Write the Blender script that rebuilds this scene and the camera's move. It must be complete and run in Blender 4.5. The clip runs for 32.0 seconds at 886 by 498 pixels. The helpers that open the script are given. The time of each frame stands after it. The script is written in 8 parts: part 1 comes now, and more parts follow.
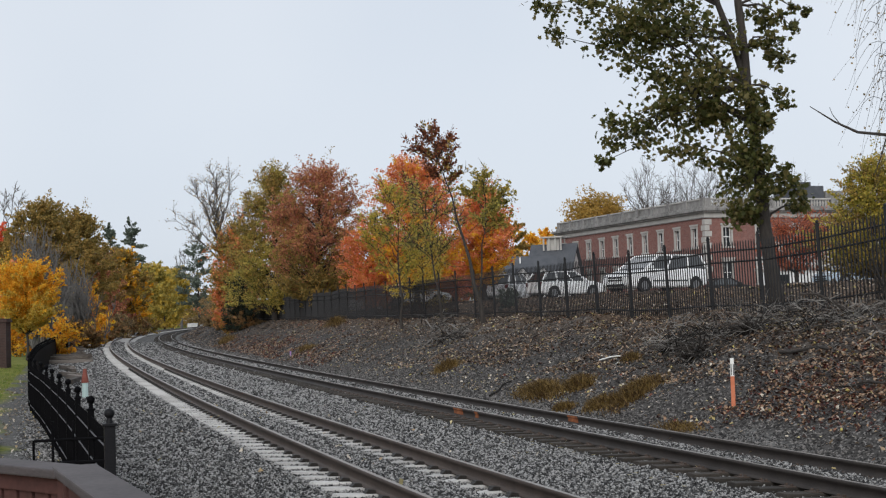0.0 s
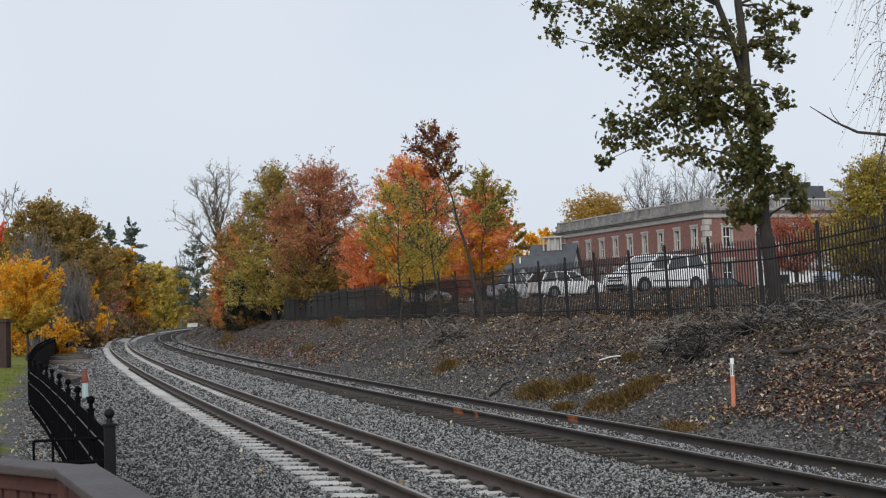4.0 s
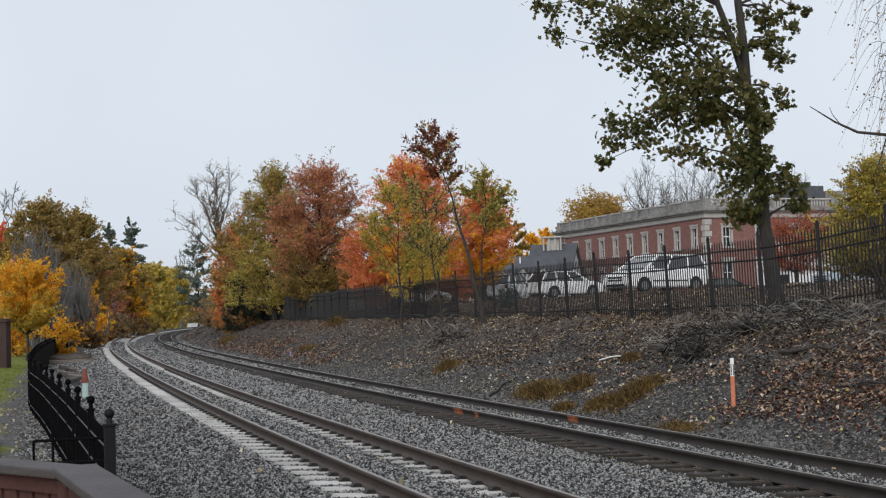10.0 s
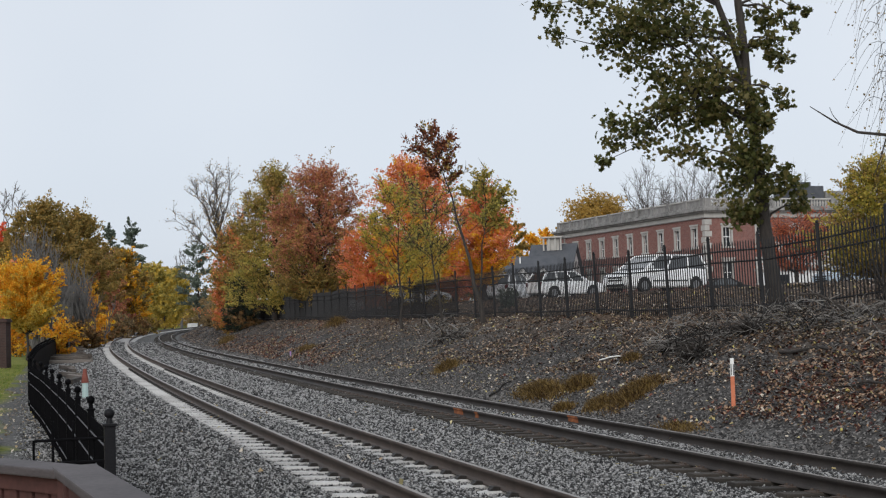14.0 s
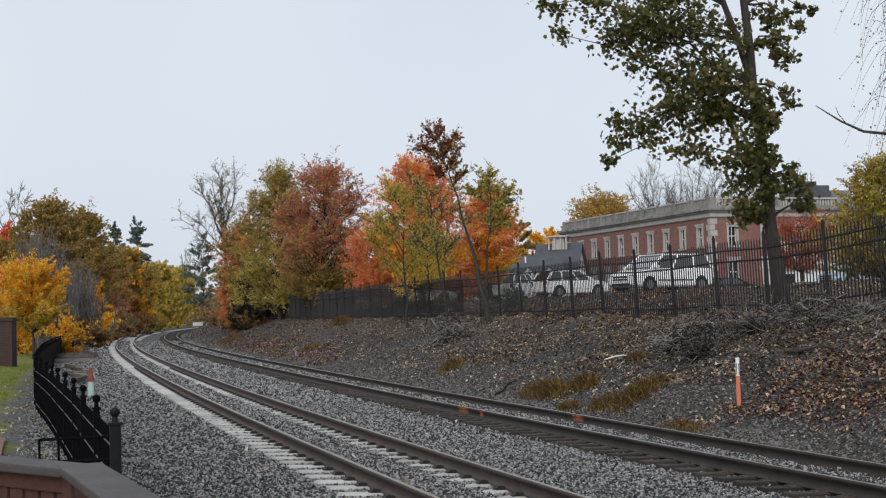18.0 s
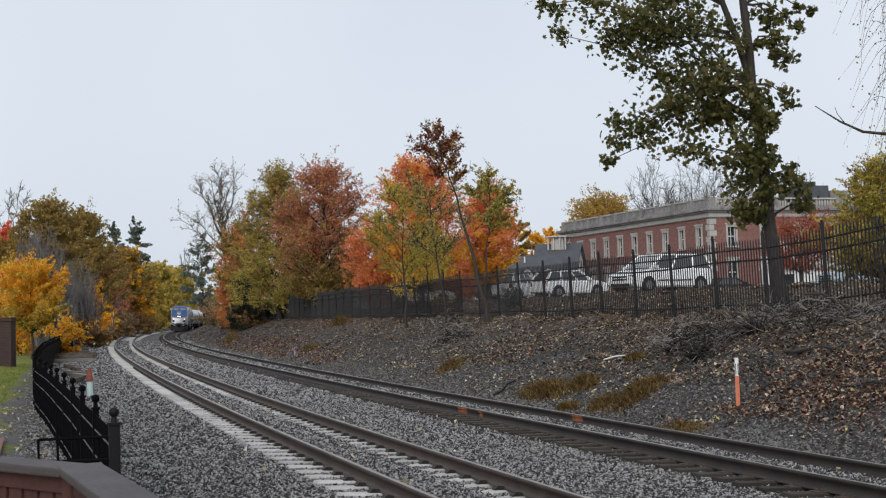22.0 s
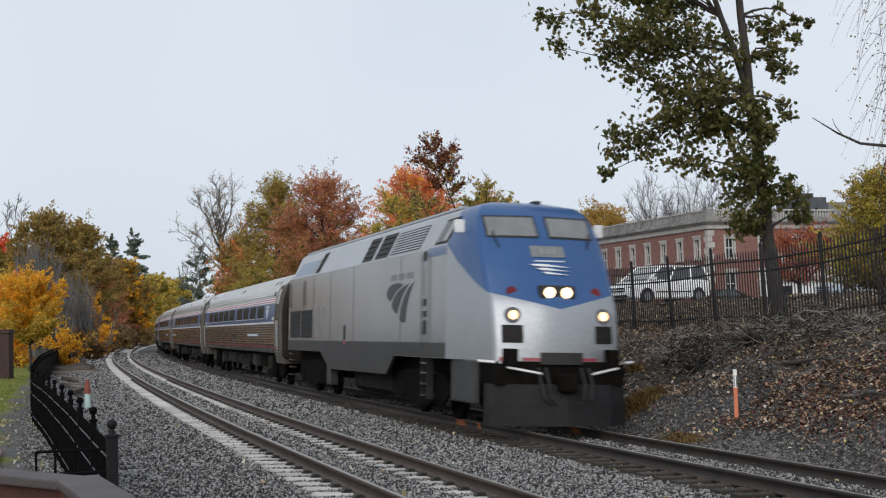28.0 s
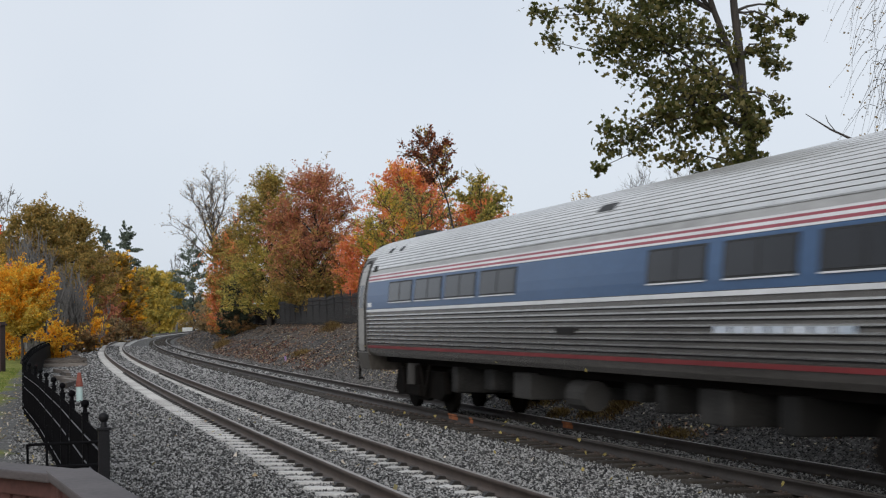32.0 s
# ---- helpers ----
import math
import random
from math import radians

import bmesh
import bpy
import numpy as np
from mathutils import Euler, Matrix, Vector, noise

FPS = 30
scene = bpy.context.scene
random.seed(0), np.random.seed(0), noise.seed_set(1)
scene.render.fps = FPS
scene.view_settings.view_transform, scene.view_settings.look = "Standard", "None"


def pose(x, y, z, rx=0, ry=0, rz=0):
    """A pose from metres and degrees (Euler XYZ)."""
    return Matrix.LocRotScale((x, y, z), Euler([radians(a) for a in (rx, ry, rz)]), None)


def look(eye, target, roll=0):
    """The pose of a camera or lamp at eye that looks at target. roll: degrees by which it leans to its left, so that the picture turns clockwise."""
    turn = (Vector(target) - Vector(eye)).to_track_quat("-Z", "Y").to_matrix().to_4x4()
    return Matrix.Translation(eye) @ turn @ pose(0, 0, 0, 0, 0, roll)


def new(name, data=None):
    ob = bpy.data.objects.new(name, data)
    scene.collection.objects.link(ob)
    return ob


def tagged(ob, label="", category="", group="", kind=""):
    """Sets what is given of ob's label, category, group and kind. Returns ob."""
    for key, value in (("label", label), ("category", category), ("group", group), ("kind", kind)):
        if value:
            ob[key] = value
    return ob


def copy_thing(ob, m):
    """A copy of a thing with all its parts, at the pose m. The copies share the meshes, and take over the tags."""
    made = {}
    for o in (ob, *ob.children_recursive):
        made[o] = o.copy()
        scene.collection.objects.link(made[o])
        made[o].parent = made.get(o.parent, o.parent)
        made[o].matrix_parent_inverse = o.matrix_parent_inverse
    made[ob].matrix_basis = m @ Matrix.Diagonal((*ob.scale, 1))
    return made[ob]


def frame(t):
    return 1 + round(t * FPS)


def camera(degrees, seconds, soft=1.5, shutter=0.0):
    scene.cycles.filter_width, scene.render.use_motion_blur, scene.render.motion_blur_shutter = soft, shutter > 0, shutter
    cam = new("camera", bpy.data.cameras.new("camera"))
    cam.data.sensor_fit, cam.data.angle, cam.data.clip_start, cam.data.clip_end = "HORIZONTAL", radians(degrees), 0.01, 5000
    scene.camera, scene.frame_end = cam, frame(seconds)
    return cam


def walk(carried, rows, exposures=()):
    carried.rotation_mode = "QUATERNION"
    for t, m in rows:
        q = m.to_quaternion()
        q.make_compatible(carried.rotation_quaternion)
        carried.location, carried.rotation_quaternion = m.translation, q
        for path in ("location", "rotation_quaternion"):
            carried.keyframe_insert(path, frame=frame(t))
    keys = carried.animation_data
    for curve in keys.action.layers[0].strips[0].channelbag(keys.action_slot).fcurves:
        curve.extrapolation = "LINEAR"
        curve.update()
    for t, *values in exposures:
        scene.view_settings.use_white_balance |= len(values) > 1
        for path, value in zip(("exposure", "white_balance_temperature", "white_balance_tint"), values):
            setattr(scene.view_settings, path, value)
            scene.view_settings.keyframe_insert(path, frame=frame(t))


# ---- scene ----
# ---------------------------------------------------------------- camera
EYE = (0.0, 0.0, 1.845)
cam = camera(36.572, 32.0, soft=1.2, shutter=0.2)


def aim(yaw, pitch, lean):
    """The camera's pose: turn to the left, tilt up, and lean to the right, in degrees."""
    a, b = radians(yaw), radians(pitch)
    way = Vector((-math.sin(a) * math.cos(b), math.cos(a) * math.cos(b), math.sin(b)))
    return look(EYE, Vector(EYE) + way * 50, -lean)


# seconds, yaw, pitch, lean of the tripod head
HEAD = [
    (0, 0.000, 2.729, 1.655),
    (10.5, 0.000, 2.729, 1.655),
    (11, -0.005, 2.728, 1.664),
    (11.5, -0.038, 2.727, 1.659),
    (12, -0.067, 2.729, 1.645),
    (12.5, -0.039, 2.728, 1.656),
    (13, -0.036, 2.730, 1.657),
    (13.5, -0.020, 2.730, 1.677),
    (14, 0.000, 2.731, 1.657),
    (14.5, 0.036, 2.729, 1.661),
    (16.5, 0.301, 2.706, 1.571),
    (17, 0.288, 2.702, 1.591),
    (17.5, 0.248, 2.698, 1.606),
    (18, 0.228, 2.700, 1.603),
    (18.5, 0.225, 2.703, 1.586),
    (19, 0.221, 2.694, 1.596),
    (19.5, 0.215, 2.696, 1.600),
    (20, 0.212, 2.697, 1.616),
    (20.5, 0.212, 2.697, 1.616),
    (21, 0.203, 2.709, 1.596),
    (21.5, 0.186, 2.702, 1.592),
    (22, 0.194, 2.703, 1.588),
    (22.5, 0.205, 2.706, 1.610),
    (23, 0.204, 2.712, 1.610),
    (23.5, 0.168, 2.735, 1.657),
    (24, 0.140, 2.735, 1.635),
    (24.5, 0.109, 2.753, 1.587),
    (25, 0.076, 2.923, 1.535),
    (25.5, 0.039, 3.098, 1.543),
    (27.5, 0.088, 3.243, 1.600),
    (28, 0.101, 3.203, 1.619),
    (28.5, 0.108, 3.153, 1.589),
    (29, 0.104, 3.108, 1.618),
    (29.5, 0.111, 3.106, 1.549),
    (30, 0.101, 3.070, 1.630),
    (30.5, 0.074, 3.039, 1.592),
    (31, 0.048, 3.021, 1.643),
    (31.5, 0.043, 3.003, 1.585),
    (32, -0.198, 2.956, 1.384),
]
walk(cam, [(t, aim(y, p, r)) for t, y, p, r in HEAD])

# ---------------------------------------------------------------- sky and light
SUN_AZ, SUN_EL = radians(192), radians(28)
world = bpy.data.worlds.new("overcast_sky")
scene.world = world
world.use_nodes = True
wn, wl = world.node_tree.nodes, world.node_tree.links
wn.clear()
w_out = wn.new("ShaderNodeOutputWorld")
w_bg = wn.new("ShaderNodeBackground")
w_sky = wn.new("ShaderNodeTexSky")
w_sky.sky_type = "NISHITA"
w_sky.sun_disc = False
w_sky.sun_elevation, w_sky.sun_rotation = SUN_EL, SUN_AZ
w_sky.air_density, w_sky.dust_density, w_sky.ozone_density = 1.0, 2.0, 1.0
w_hue = wn.new("ShaderNodeHueSaturation")
w_hue.inputs["Saturation"].default_value = 0.35
w_geo = wn.new("ShaderNodeTexCoord")
w_noise = wn.new("ShaderNodeTexNoise")
w_noise.inputs["Scale"].default_value = 2.2
w_noise.inputs["Detail"].default_value = 3
w_ramp = wn.new("ShaderNodeValToRGB")
w_ramp.color_ramp.elements[0].position, w_ramp.color_ramp.elements[1].position = 0.3, 0.75
w_ramp.color_ramp.elements[0].color = (6.6, 7.3, 8.3, 1)
w_ramp.color_ramp.elements[1].color = (7.9, 8.4, 9.1, 1)
w_mix = wn.new("ShaderNodeMixRGB")
w_mix.inputs[0].default_value = 0.8
wl.new(w_sky.outputs[0], w_hue.inputs["Color"])
wl.new(w_geo.outputs["Generated"], w_noise.inputs["Vector"])
wl.new(w_noise.outputs[0], w_ramp.inputs[0])
wl.new(w_hue.outputs[0], w_mix.inputs[1])
wl.new(w_ramp.outputs[0], w_mix.inputs[2])
wl.new(w_mix.outputs[0], w_bg.inputs[0])
wl.new(w_bg.outputs[0], w_out.inputs[0])
w_bg.inputs[1].default_value = 0.107

sun = new("sun", bpy.data.lights.new("sun", "SUN"))
sun.data.energy, sun.data.angle, sun.data.color = 2.1, radians(60), (1.0, 0.97, 0.93)
sun.matrix_world = look((0, 0, 60), (60 * math.sin(SUN_AZ) * -1, 60 * math.cos(SUN_AZ) * -1, 60 - 60 * math.tan(SUN_EL)))
scene.view_settings.exposure = 0.0


# ---------------------------------------------------------------- materials
def material(name, colors, rough=0.7, metal=0.0, scale=8.0, fine=60.0, bump=0.0, spec=0.4, island=0.0, obj=0.0, depth=0.01, coat=0.0, glow=0.0, space="Object", stretch=None):
    """colors: two or three tones mixed by noise at two scales; island/obj: variation per loose piece or per object."""
    m = bpy.data.materials.new(name)
    m.use_nodes = True
    n, l = m.node_tree.nodes, m.node_tree.links
    p = n["Principled BSDF"]
    p.inputs["Roughness"].default_value, p.inputs["Metallic"].default_value = rough, metal
    p.inputs["Specular IOR Level"].default_value = spec
    p.inputs["Coat Weight"].default_value = coat
    tc = n.new("ShaderNodeTexCoord")
    vec = tc.outputs[space]
    if stretch:
        mp = n.new("ShaderNodeMapping")
        mp.inputs["Scale"].default_value = stretch
        l.new(vec, mp.inputs[0])
        vec = mp.outputs[0]
    a = n.new("ShaderNodeTexNoise")
    a.inputs["Scale"].default_value, a.inputs["Detail"].default_value = scale, 3
    b = n.new("ShaderNodeTexNoise")
    b.inputs["Scale"].default_value, b.inputs["Detail"].default_value = fine, 2
    l.new(vec, a.inputs["Vector"])
    l.new(vec, b.inputs["Vector"])
    f = n.new("ShaderNodeMath")
    f.operation = "MULTIPLY_ADD"
    f.inputs[1].default_value = 0.45
    l.new(b.outputs[0], f.inputs[0])
    f2 = n.new("ShaderNodeMath")
    f2.operation = "MULTIPLY"
    f2.inputs[1].default_value = 0.55
    l.new(a.outputs[0], f2.inputs[0])
    l.new(f2.outputs[0], f.inputs[2])
    fac = f.outputs[0]
    for amount, kind, out in ((island, "ShaderNodeNewGeometry", "Random Per Island"), (obj, "ShaderNodeObjectInfo", "Random")):
        if amount:
            g = n.new(kind)
            k = n.new("ShaderNodeMath")
            k.operation = "MULTIPLY_ADD"
            k.inputs[1].default_value = amount
            l.new(g.outputs[out], k.inputs[0])
            s = n.new("ShaderNodeMath")
            s.operation = "SUBTRACT"
            s.inputs[1].default_value = amount / 2
            l.new(fac, s.inputs[0])
            l.new(s.outputs[0], k.inputs[2])
            fac = k.outputs[0]
    r = n.new("ShaderNodeValToRGB")
    e = r.color_ramp.elements
    lo, hi = 0.32, 0.68
    e[0].position, e[1].position = lo, hi
    e[0].color, e[1].color = (*colors[0], 1), (*colors[-1], 1)
    for i, c in enumerate(colors[1:-1]):
        x = e.new(lo + (hi - lo) * (i + 1) / (len(colors) - 1))
        x.color = (*c, 1)
    l.new(fac, r.inputs[0])
    l.new(r.outputs[0], p.inputs["Base Color"])
    if bump:
        bm = n.new("ShaderNodeBump")
        bm.inputs["Strength"].default_value, bm.inputs["Distance"].default_value = bump, depth
        l.new(f.outputs[0], bm.inputs["Height"])
        l.new(bm.outputs[0], p.inputs["Normal"])
    if glow:
        l.new(r.outputs[0], p.inputs["Emission Color"])
        p.inputs["Emission Strength"].default_value = glow
    return m


def leaf_material(name, colors, scale=0.35, through_light=0.5, island=0.6, rough=0.55):
    """Foliage: tones by clump and by leaf, some light let through."""
    m = material(name, colors, rough=rough, scale=scale, fine=1.4, island=island, spec=0.25)
    n, l = m.node_tree.nodes, m.node_tree.links
    p, out = n["Principled BSDF"], n["Material Output"]
    t = n.new("ShaderNodeBsdfTranslucent")
    mix = n.new("ShaderNodeMixShader")
    mix.inputs[0].default_value = through_light
    l.new(p.inputs["Base Color"].links[0].from_socket, t.inputs["Color"])
    l.new(p.outputs[0], mix.inputs[1])
    l.new(t.outputs[0], mix.inputs[2])
    l.new(mix.outputs[0], out.inputs["Surface"])
    return m


MAT = {}
MAT["stone"] = material("crushed_stone", [(0.028, 0.028, 0.029), (0.108, 0.107, 0.106), (0.34, 0.337, 0.332)], 0.85, scale=30, fine=120, island=0.8)
MAT["rail"] = material("rusty_rail_steel", [(0.04, 0.029, 0.024), (0.085, 0.062, 0.05)], 0.65, 0.15, scale=3, fine=40, bump=0.2, depth=0.003)
MAT["darkrail"] = material("dark_rail_steel", [(0.022, 0.018, 0.016), (0.05, 0.041, 0.036)], 0.65, 0.2, scale=3, fine=40, bump=0.2, depth=0.003)
MAT["clipiron"] = material("oily_black_clip_iron", [(0.01, 0.009, 0.008), (0.03, 0.026, 0.023)], 0.6, 0.2, scale=10, fine=60)
MAT["railtop"] = material("worn_rail_head", [(0.2, 0.175, 0.155), (0.32, 0.29, 0.265)], 0.4, 0.5, scale=2, fine=30)
MAT["concrete"] = material("pale_concrete", [(0.28, 0.272, 0.26), (0.4, 0.39, 0.375), (0.5, 0.49, 0.475)], 0.85, scale=5, fine=70, bump=0.25, obj=0.25, depth=0.004)
MAT["timber"] = material("creosoted_timber", [(0.018, 0.015, 0.012), (0.05, 0.042, 0.035)], 0.9, scale=4, fine=50, bump=0.5, obj=0.3, stretch=(1, 6, 6))
MAT["black"] = material("black_painted_iron", [(0.003, 0.003, 0.0035), (0.007, 0.007, 0.008)], 0.6, scale=5, fine=80, spec=0.02)
MAT["bark"] = material("grey_brown_bark", [(0.02, 0.017, 0.015), (0.055, 0.047, 0.041)], 0.9, scale=6, fine=40, bump=0.6, depth=0.02, stretch=(3, 3, 0.6))
MAT["ashbark"] = material("ash_brown_bark", [(0.05, 0.044, 0.04), (0.1, 0.09, 0.08)], 0.9, scale=5, fine=40)
MAT["greybark"] = material("pale_grey_bark", [(0.10, 0.095, 0.09), (0.19, 0.18, 0.17)], 0.9, scale=5, fine=40)


# ---------------------------------------------------------------- builders
def part(name, bm, mat, parent=None, label="", smooth=False):
    """Links a bmesh as one mesh object, under a thing or a part."""
    me = bpy.data.meshes.new(name)
    bm.to_mesh(me)
    bm.free()
    return part_me(name, me, mat, parent, label, smooth)


def part_me(name, me, mat, parent=None, label="", smooth=False):
    mat = MAT[mat] if isinstance(mat, str) else mat
    if not me.materials:
        me.materials.append(mat)
    if smooth:
        me.polygons.foreach_set("use_smooth", [True] * len(me.polygons))
    ob = new(name, me)
    if parent:
        ob.parent = parent
    if label:
        ob["label"] = label
    return ob


def mesh_arrays(name, verts, faces):
    """A mesh from numpy arrays: verts (n, 3), faces (m, k) with one k."""
    me = bpy.data.meshes.new(name)
    m, k = faces.shape
    me.vertices.add(len(verts))
    me.vertices.foreach_set("co", np.ascontiguousarray(verts, dtype=np.float32).ravel())
    me.loops.add(m * k)
    me.loops.foreach_set("vertex_index", np.ascontiguousarray(faces, dtype=np.int32).ravel())
    me.polygons.add(m)
    me.polygons.foreach_set("loop_start", np.arange(0, m * k, k, dtype=np.int32))
    me.update(calc_edges=True)
    return me


def box(bm, x0, x1, y0, y1, z0, z1, bevel=0.0, m=None):
    r = bmesh.ops.create_cube(bm, size=1.0, matrix=Matrix.Translation(((x0 + x1) / 2, (y0 + y1) / 2, (z0 + z1) / 2)) @ Matrix.Diagonal((abs(x1 - x0), abs(y1 - y0), abs(z1 - z0), 1)))
    vs = r["verts"]
    if bevel:
        es = list({e for v in vs for e in v.link_edges})
        rb = bmesh.ops.bevel(bm, geom=es, offset=bevel, segments=2, affect="EDGES", profile=0.6)
        vs = list({v for f in rb["faces"] for v in f.verts} | {v for v in vs if v.is_valid})
    if m is not None:
        bmesh.ops.transform(bm, matrix=m, verts=vs)
    return vs


def rod(bm, p0, p1, r0, r1=None, n=8, caps=True):
    """A tapered round bar from p0 to p1."""
    p0, p1 = Vector(p0), Vector(p1)
    d = p1 - p0
    m = Matrix.Translation((p0 + p1) / 2) @ d.to_track_quat("Z", "Y").to_matrix().to_4x4()
    return bmesh.ops.create_cone(bm, cap_ends=caps, segments=n, radius1=r0, radius2=r0 if r1 is None else r1, depth=d.length, matrix=m)["verts"]


def ball(bm, c, r, squash=1.0, seg=12):
    return bmesh.ops.create_uvsphere(bm, u_segments=seg, v_segments=seg // 2 + 2, radius=r, matrix=Matrix.Translation(c) @ Matrix.Diagonal((1, 1, squash, 1)))["verts"]


def prism(bm, outline, axis, a, b):
    """Extrudes a 2D outline between a and b along 'x', 'y' or 'z' (outline in the two other axes, in order)."""
    def put(p, t):
        return {"x": (t, p[0], p[1]), "y": (p[0], t, p[1]), "z": (p[0], p[1], t)}[axis]
    v0 = [bm.verts.new(put(p, a)) for p in outline]
    v1 = [bm.verts.new(put(p, b)) for p in outline]
    n = len(outline)
    fs = [bm.faces.new(v0), bm.faces.new(v1)]
    for i in range(n):
        fs.append(bm.faces.new((v0[i], v0[(i + 1) % n], v1[(i + 1) % n], v1[i])))
    bmesh.ops.recalc_face_normals(bm, faces=fs)
    return v0 + v1


def loft(bm, rings, closed=True, caps=True):
    """Skins a list of rings of points."""
    vs = [[bm.verts.new(p) for p in ring] for ring in rings]
    n = len(rings[0])
    fs = []
    for a, b in zip(vs, vs[1:]):
        for i in range(n if closed else n - 1):
            fs.append(bm.faces.new((a[i], a[(i + 1) % n], b[(i + 1) % n], b[i])))
    if caps and closed:
        fs += [bm.faces.new(vs[0]), bm.faces.new(vs[-1])]
    bmesh.ops.recalc_face_normals(bm, faces=fs)
    return vs


def thing(name, label, category, m=None, group="", kind=""):
    ob = new(name)
    ob.empty_display_size = 0.2
    if m is not None:
        ob.matrix_world = m
    return tagged(ob, label, category, group, kind)


# ---------------------------------------------------------------- the line of the railway
# Curvature along the near track's outer rail; s runs away from the camera, u to the right of that rail.
STEP = 0.5
SS = np.arange(-260, 1300, STEP)
KS = np.interp(SS, [-260, -45.1, -45, 0, 40, 90, 150, 210, 270, 330, 420, 1300],
               [0, 0, -18.1e-4, -11.3e-4, -4.4e-4, -7.9e-4, -6.0e-4, -7.7e-4, -5.1e-4, -2.5e-4, -8e-4, -8e-4])
I0 = int(np.argmin(abs(SS)))
TH = np.cumsum(KS) * STEP
TH = 0.3121 + TH - TH[I0]
PX = np.cumsum(-np.sin(TH)) * STEP
PY = np.cumsum(np.cos(TH)) * STEP
PX, PY = PX - PX[I0] - 0.2015, PY - PY[I0] + 13.5428
GAUGE = 1.505
CANT = 0.0679 / GAUGE


def track2(s):
    return 4.85 - 0.1621 * np.clip(s, -60, 330) / 100


def plan(s, u):
    """World x, y of a place by its distance along and beside the line."""
    th = np.interp(s, SS, TH)
    return np.interp(s, SS, PX) + u * np.cos(th), np.interp(s, SS, PY) + u * np.sin(th)


def turn_at(s):
    return float(np.interp(s, SS, TH))


def near(x, y):
    """s, u of a world place."""
    sel = slice(0, None, 2)
    d = (PX[sel] - x) ** 2 + (PY[sel] - y) ** 2
    i = int(d.argmin()) * 2
    s, th = SS[i], TH[i]
    dx, dy = x - PX[i], y - PY[i]
    return s + (-dx * math.sin(th) + dy * math.cos(th)), dx * math.cos(th) + dy * math.sin(th)


PROFILE_U = [-900, -60, -12, -5.0, -3.4, -2.6, -0.9, 0.0, 1.5, 2.2, 3.2, 4.1, 4.9, 6.4, 7.0, 7.5, 8.0, 8.8, 10.4, 11.8, 12.6, 14, 19, 21, 60, 130, 900]
PROFILE_Z = [0.6, 0.5, 0.05, -0.25, -0.34, -0.33, -0.27, -0.27, -0.35, -0.35, -0.38, -0.375, -0.365, -0.43, -0.42, -0.22, 0.02, 0.36, 0.98, 1.46, 1.58, 1.7, 2.3, 2.42, 2.55, 2.7, 3.5]


def ground_z(s, u):
    return np.interp(u, PROFILE_U, PROFILE_Z)


def rough_z(x, y, u, s):
    """Small unevenness of the soil; none under the tracks."""
    w = 0.12 * np.clip((u - 7.4) / 2, 0, 1) + 0.05 * np.clip((-3.4 - u) / 3, 0, 1)
    return w * (np.sin(x * 1.7 + 0.6 * np.sin(y * 1.1)) * np.sin(y * 1.3 + 0.8 * np.sin(x * 0.9)) + 0.5 * np.sin(x * 4.1 + y * 2.3) * np.sin(y * 3.7 - x * 1.9))


def z_at(x, y):
    s, u = near(x, y)
    return float(ground_z(s, u) + rough_z(x, y, u, s))


def polar(deg, d):
    """Place by bearing (degrees to the right of north) and distance from the viewpoint."""
    return d * math.sin(radians(deg)), d * math.cos(radians(deg))


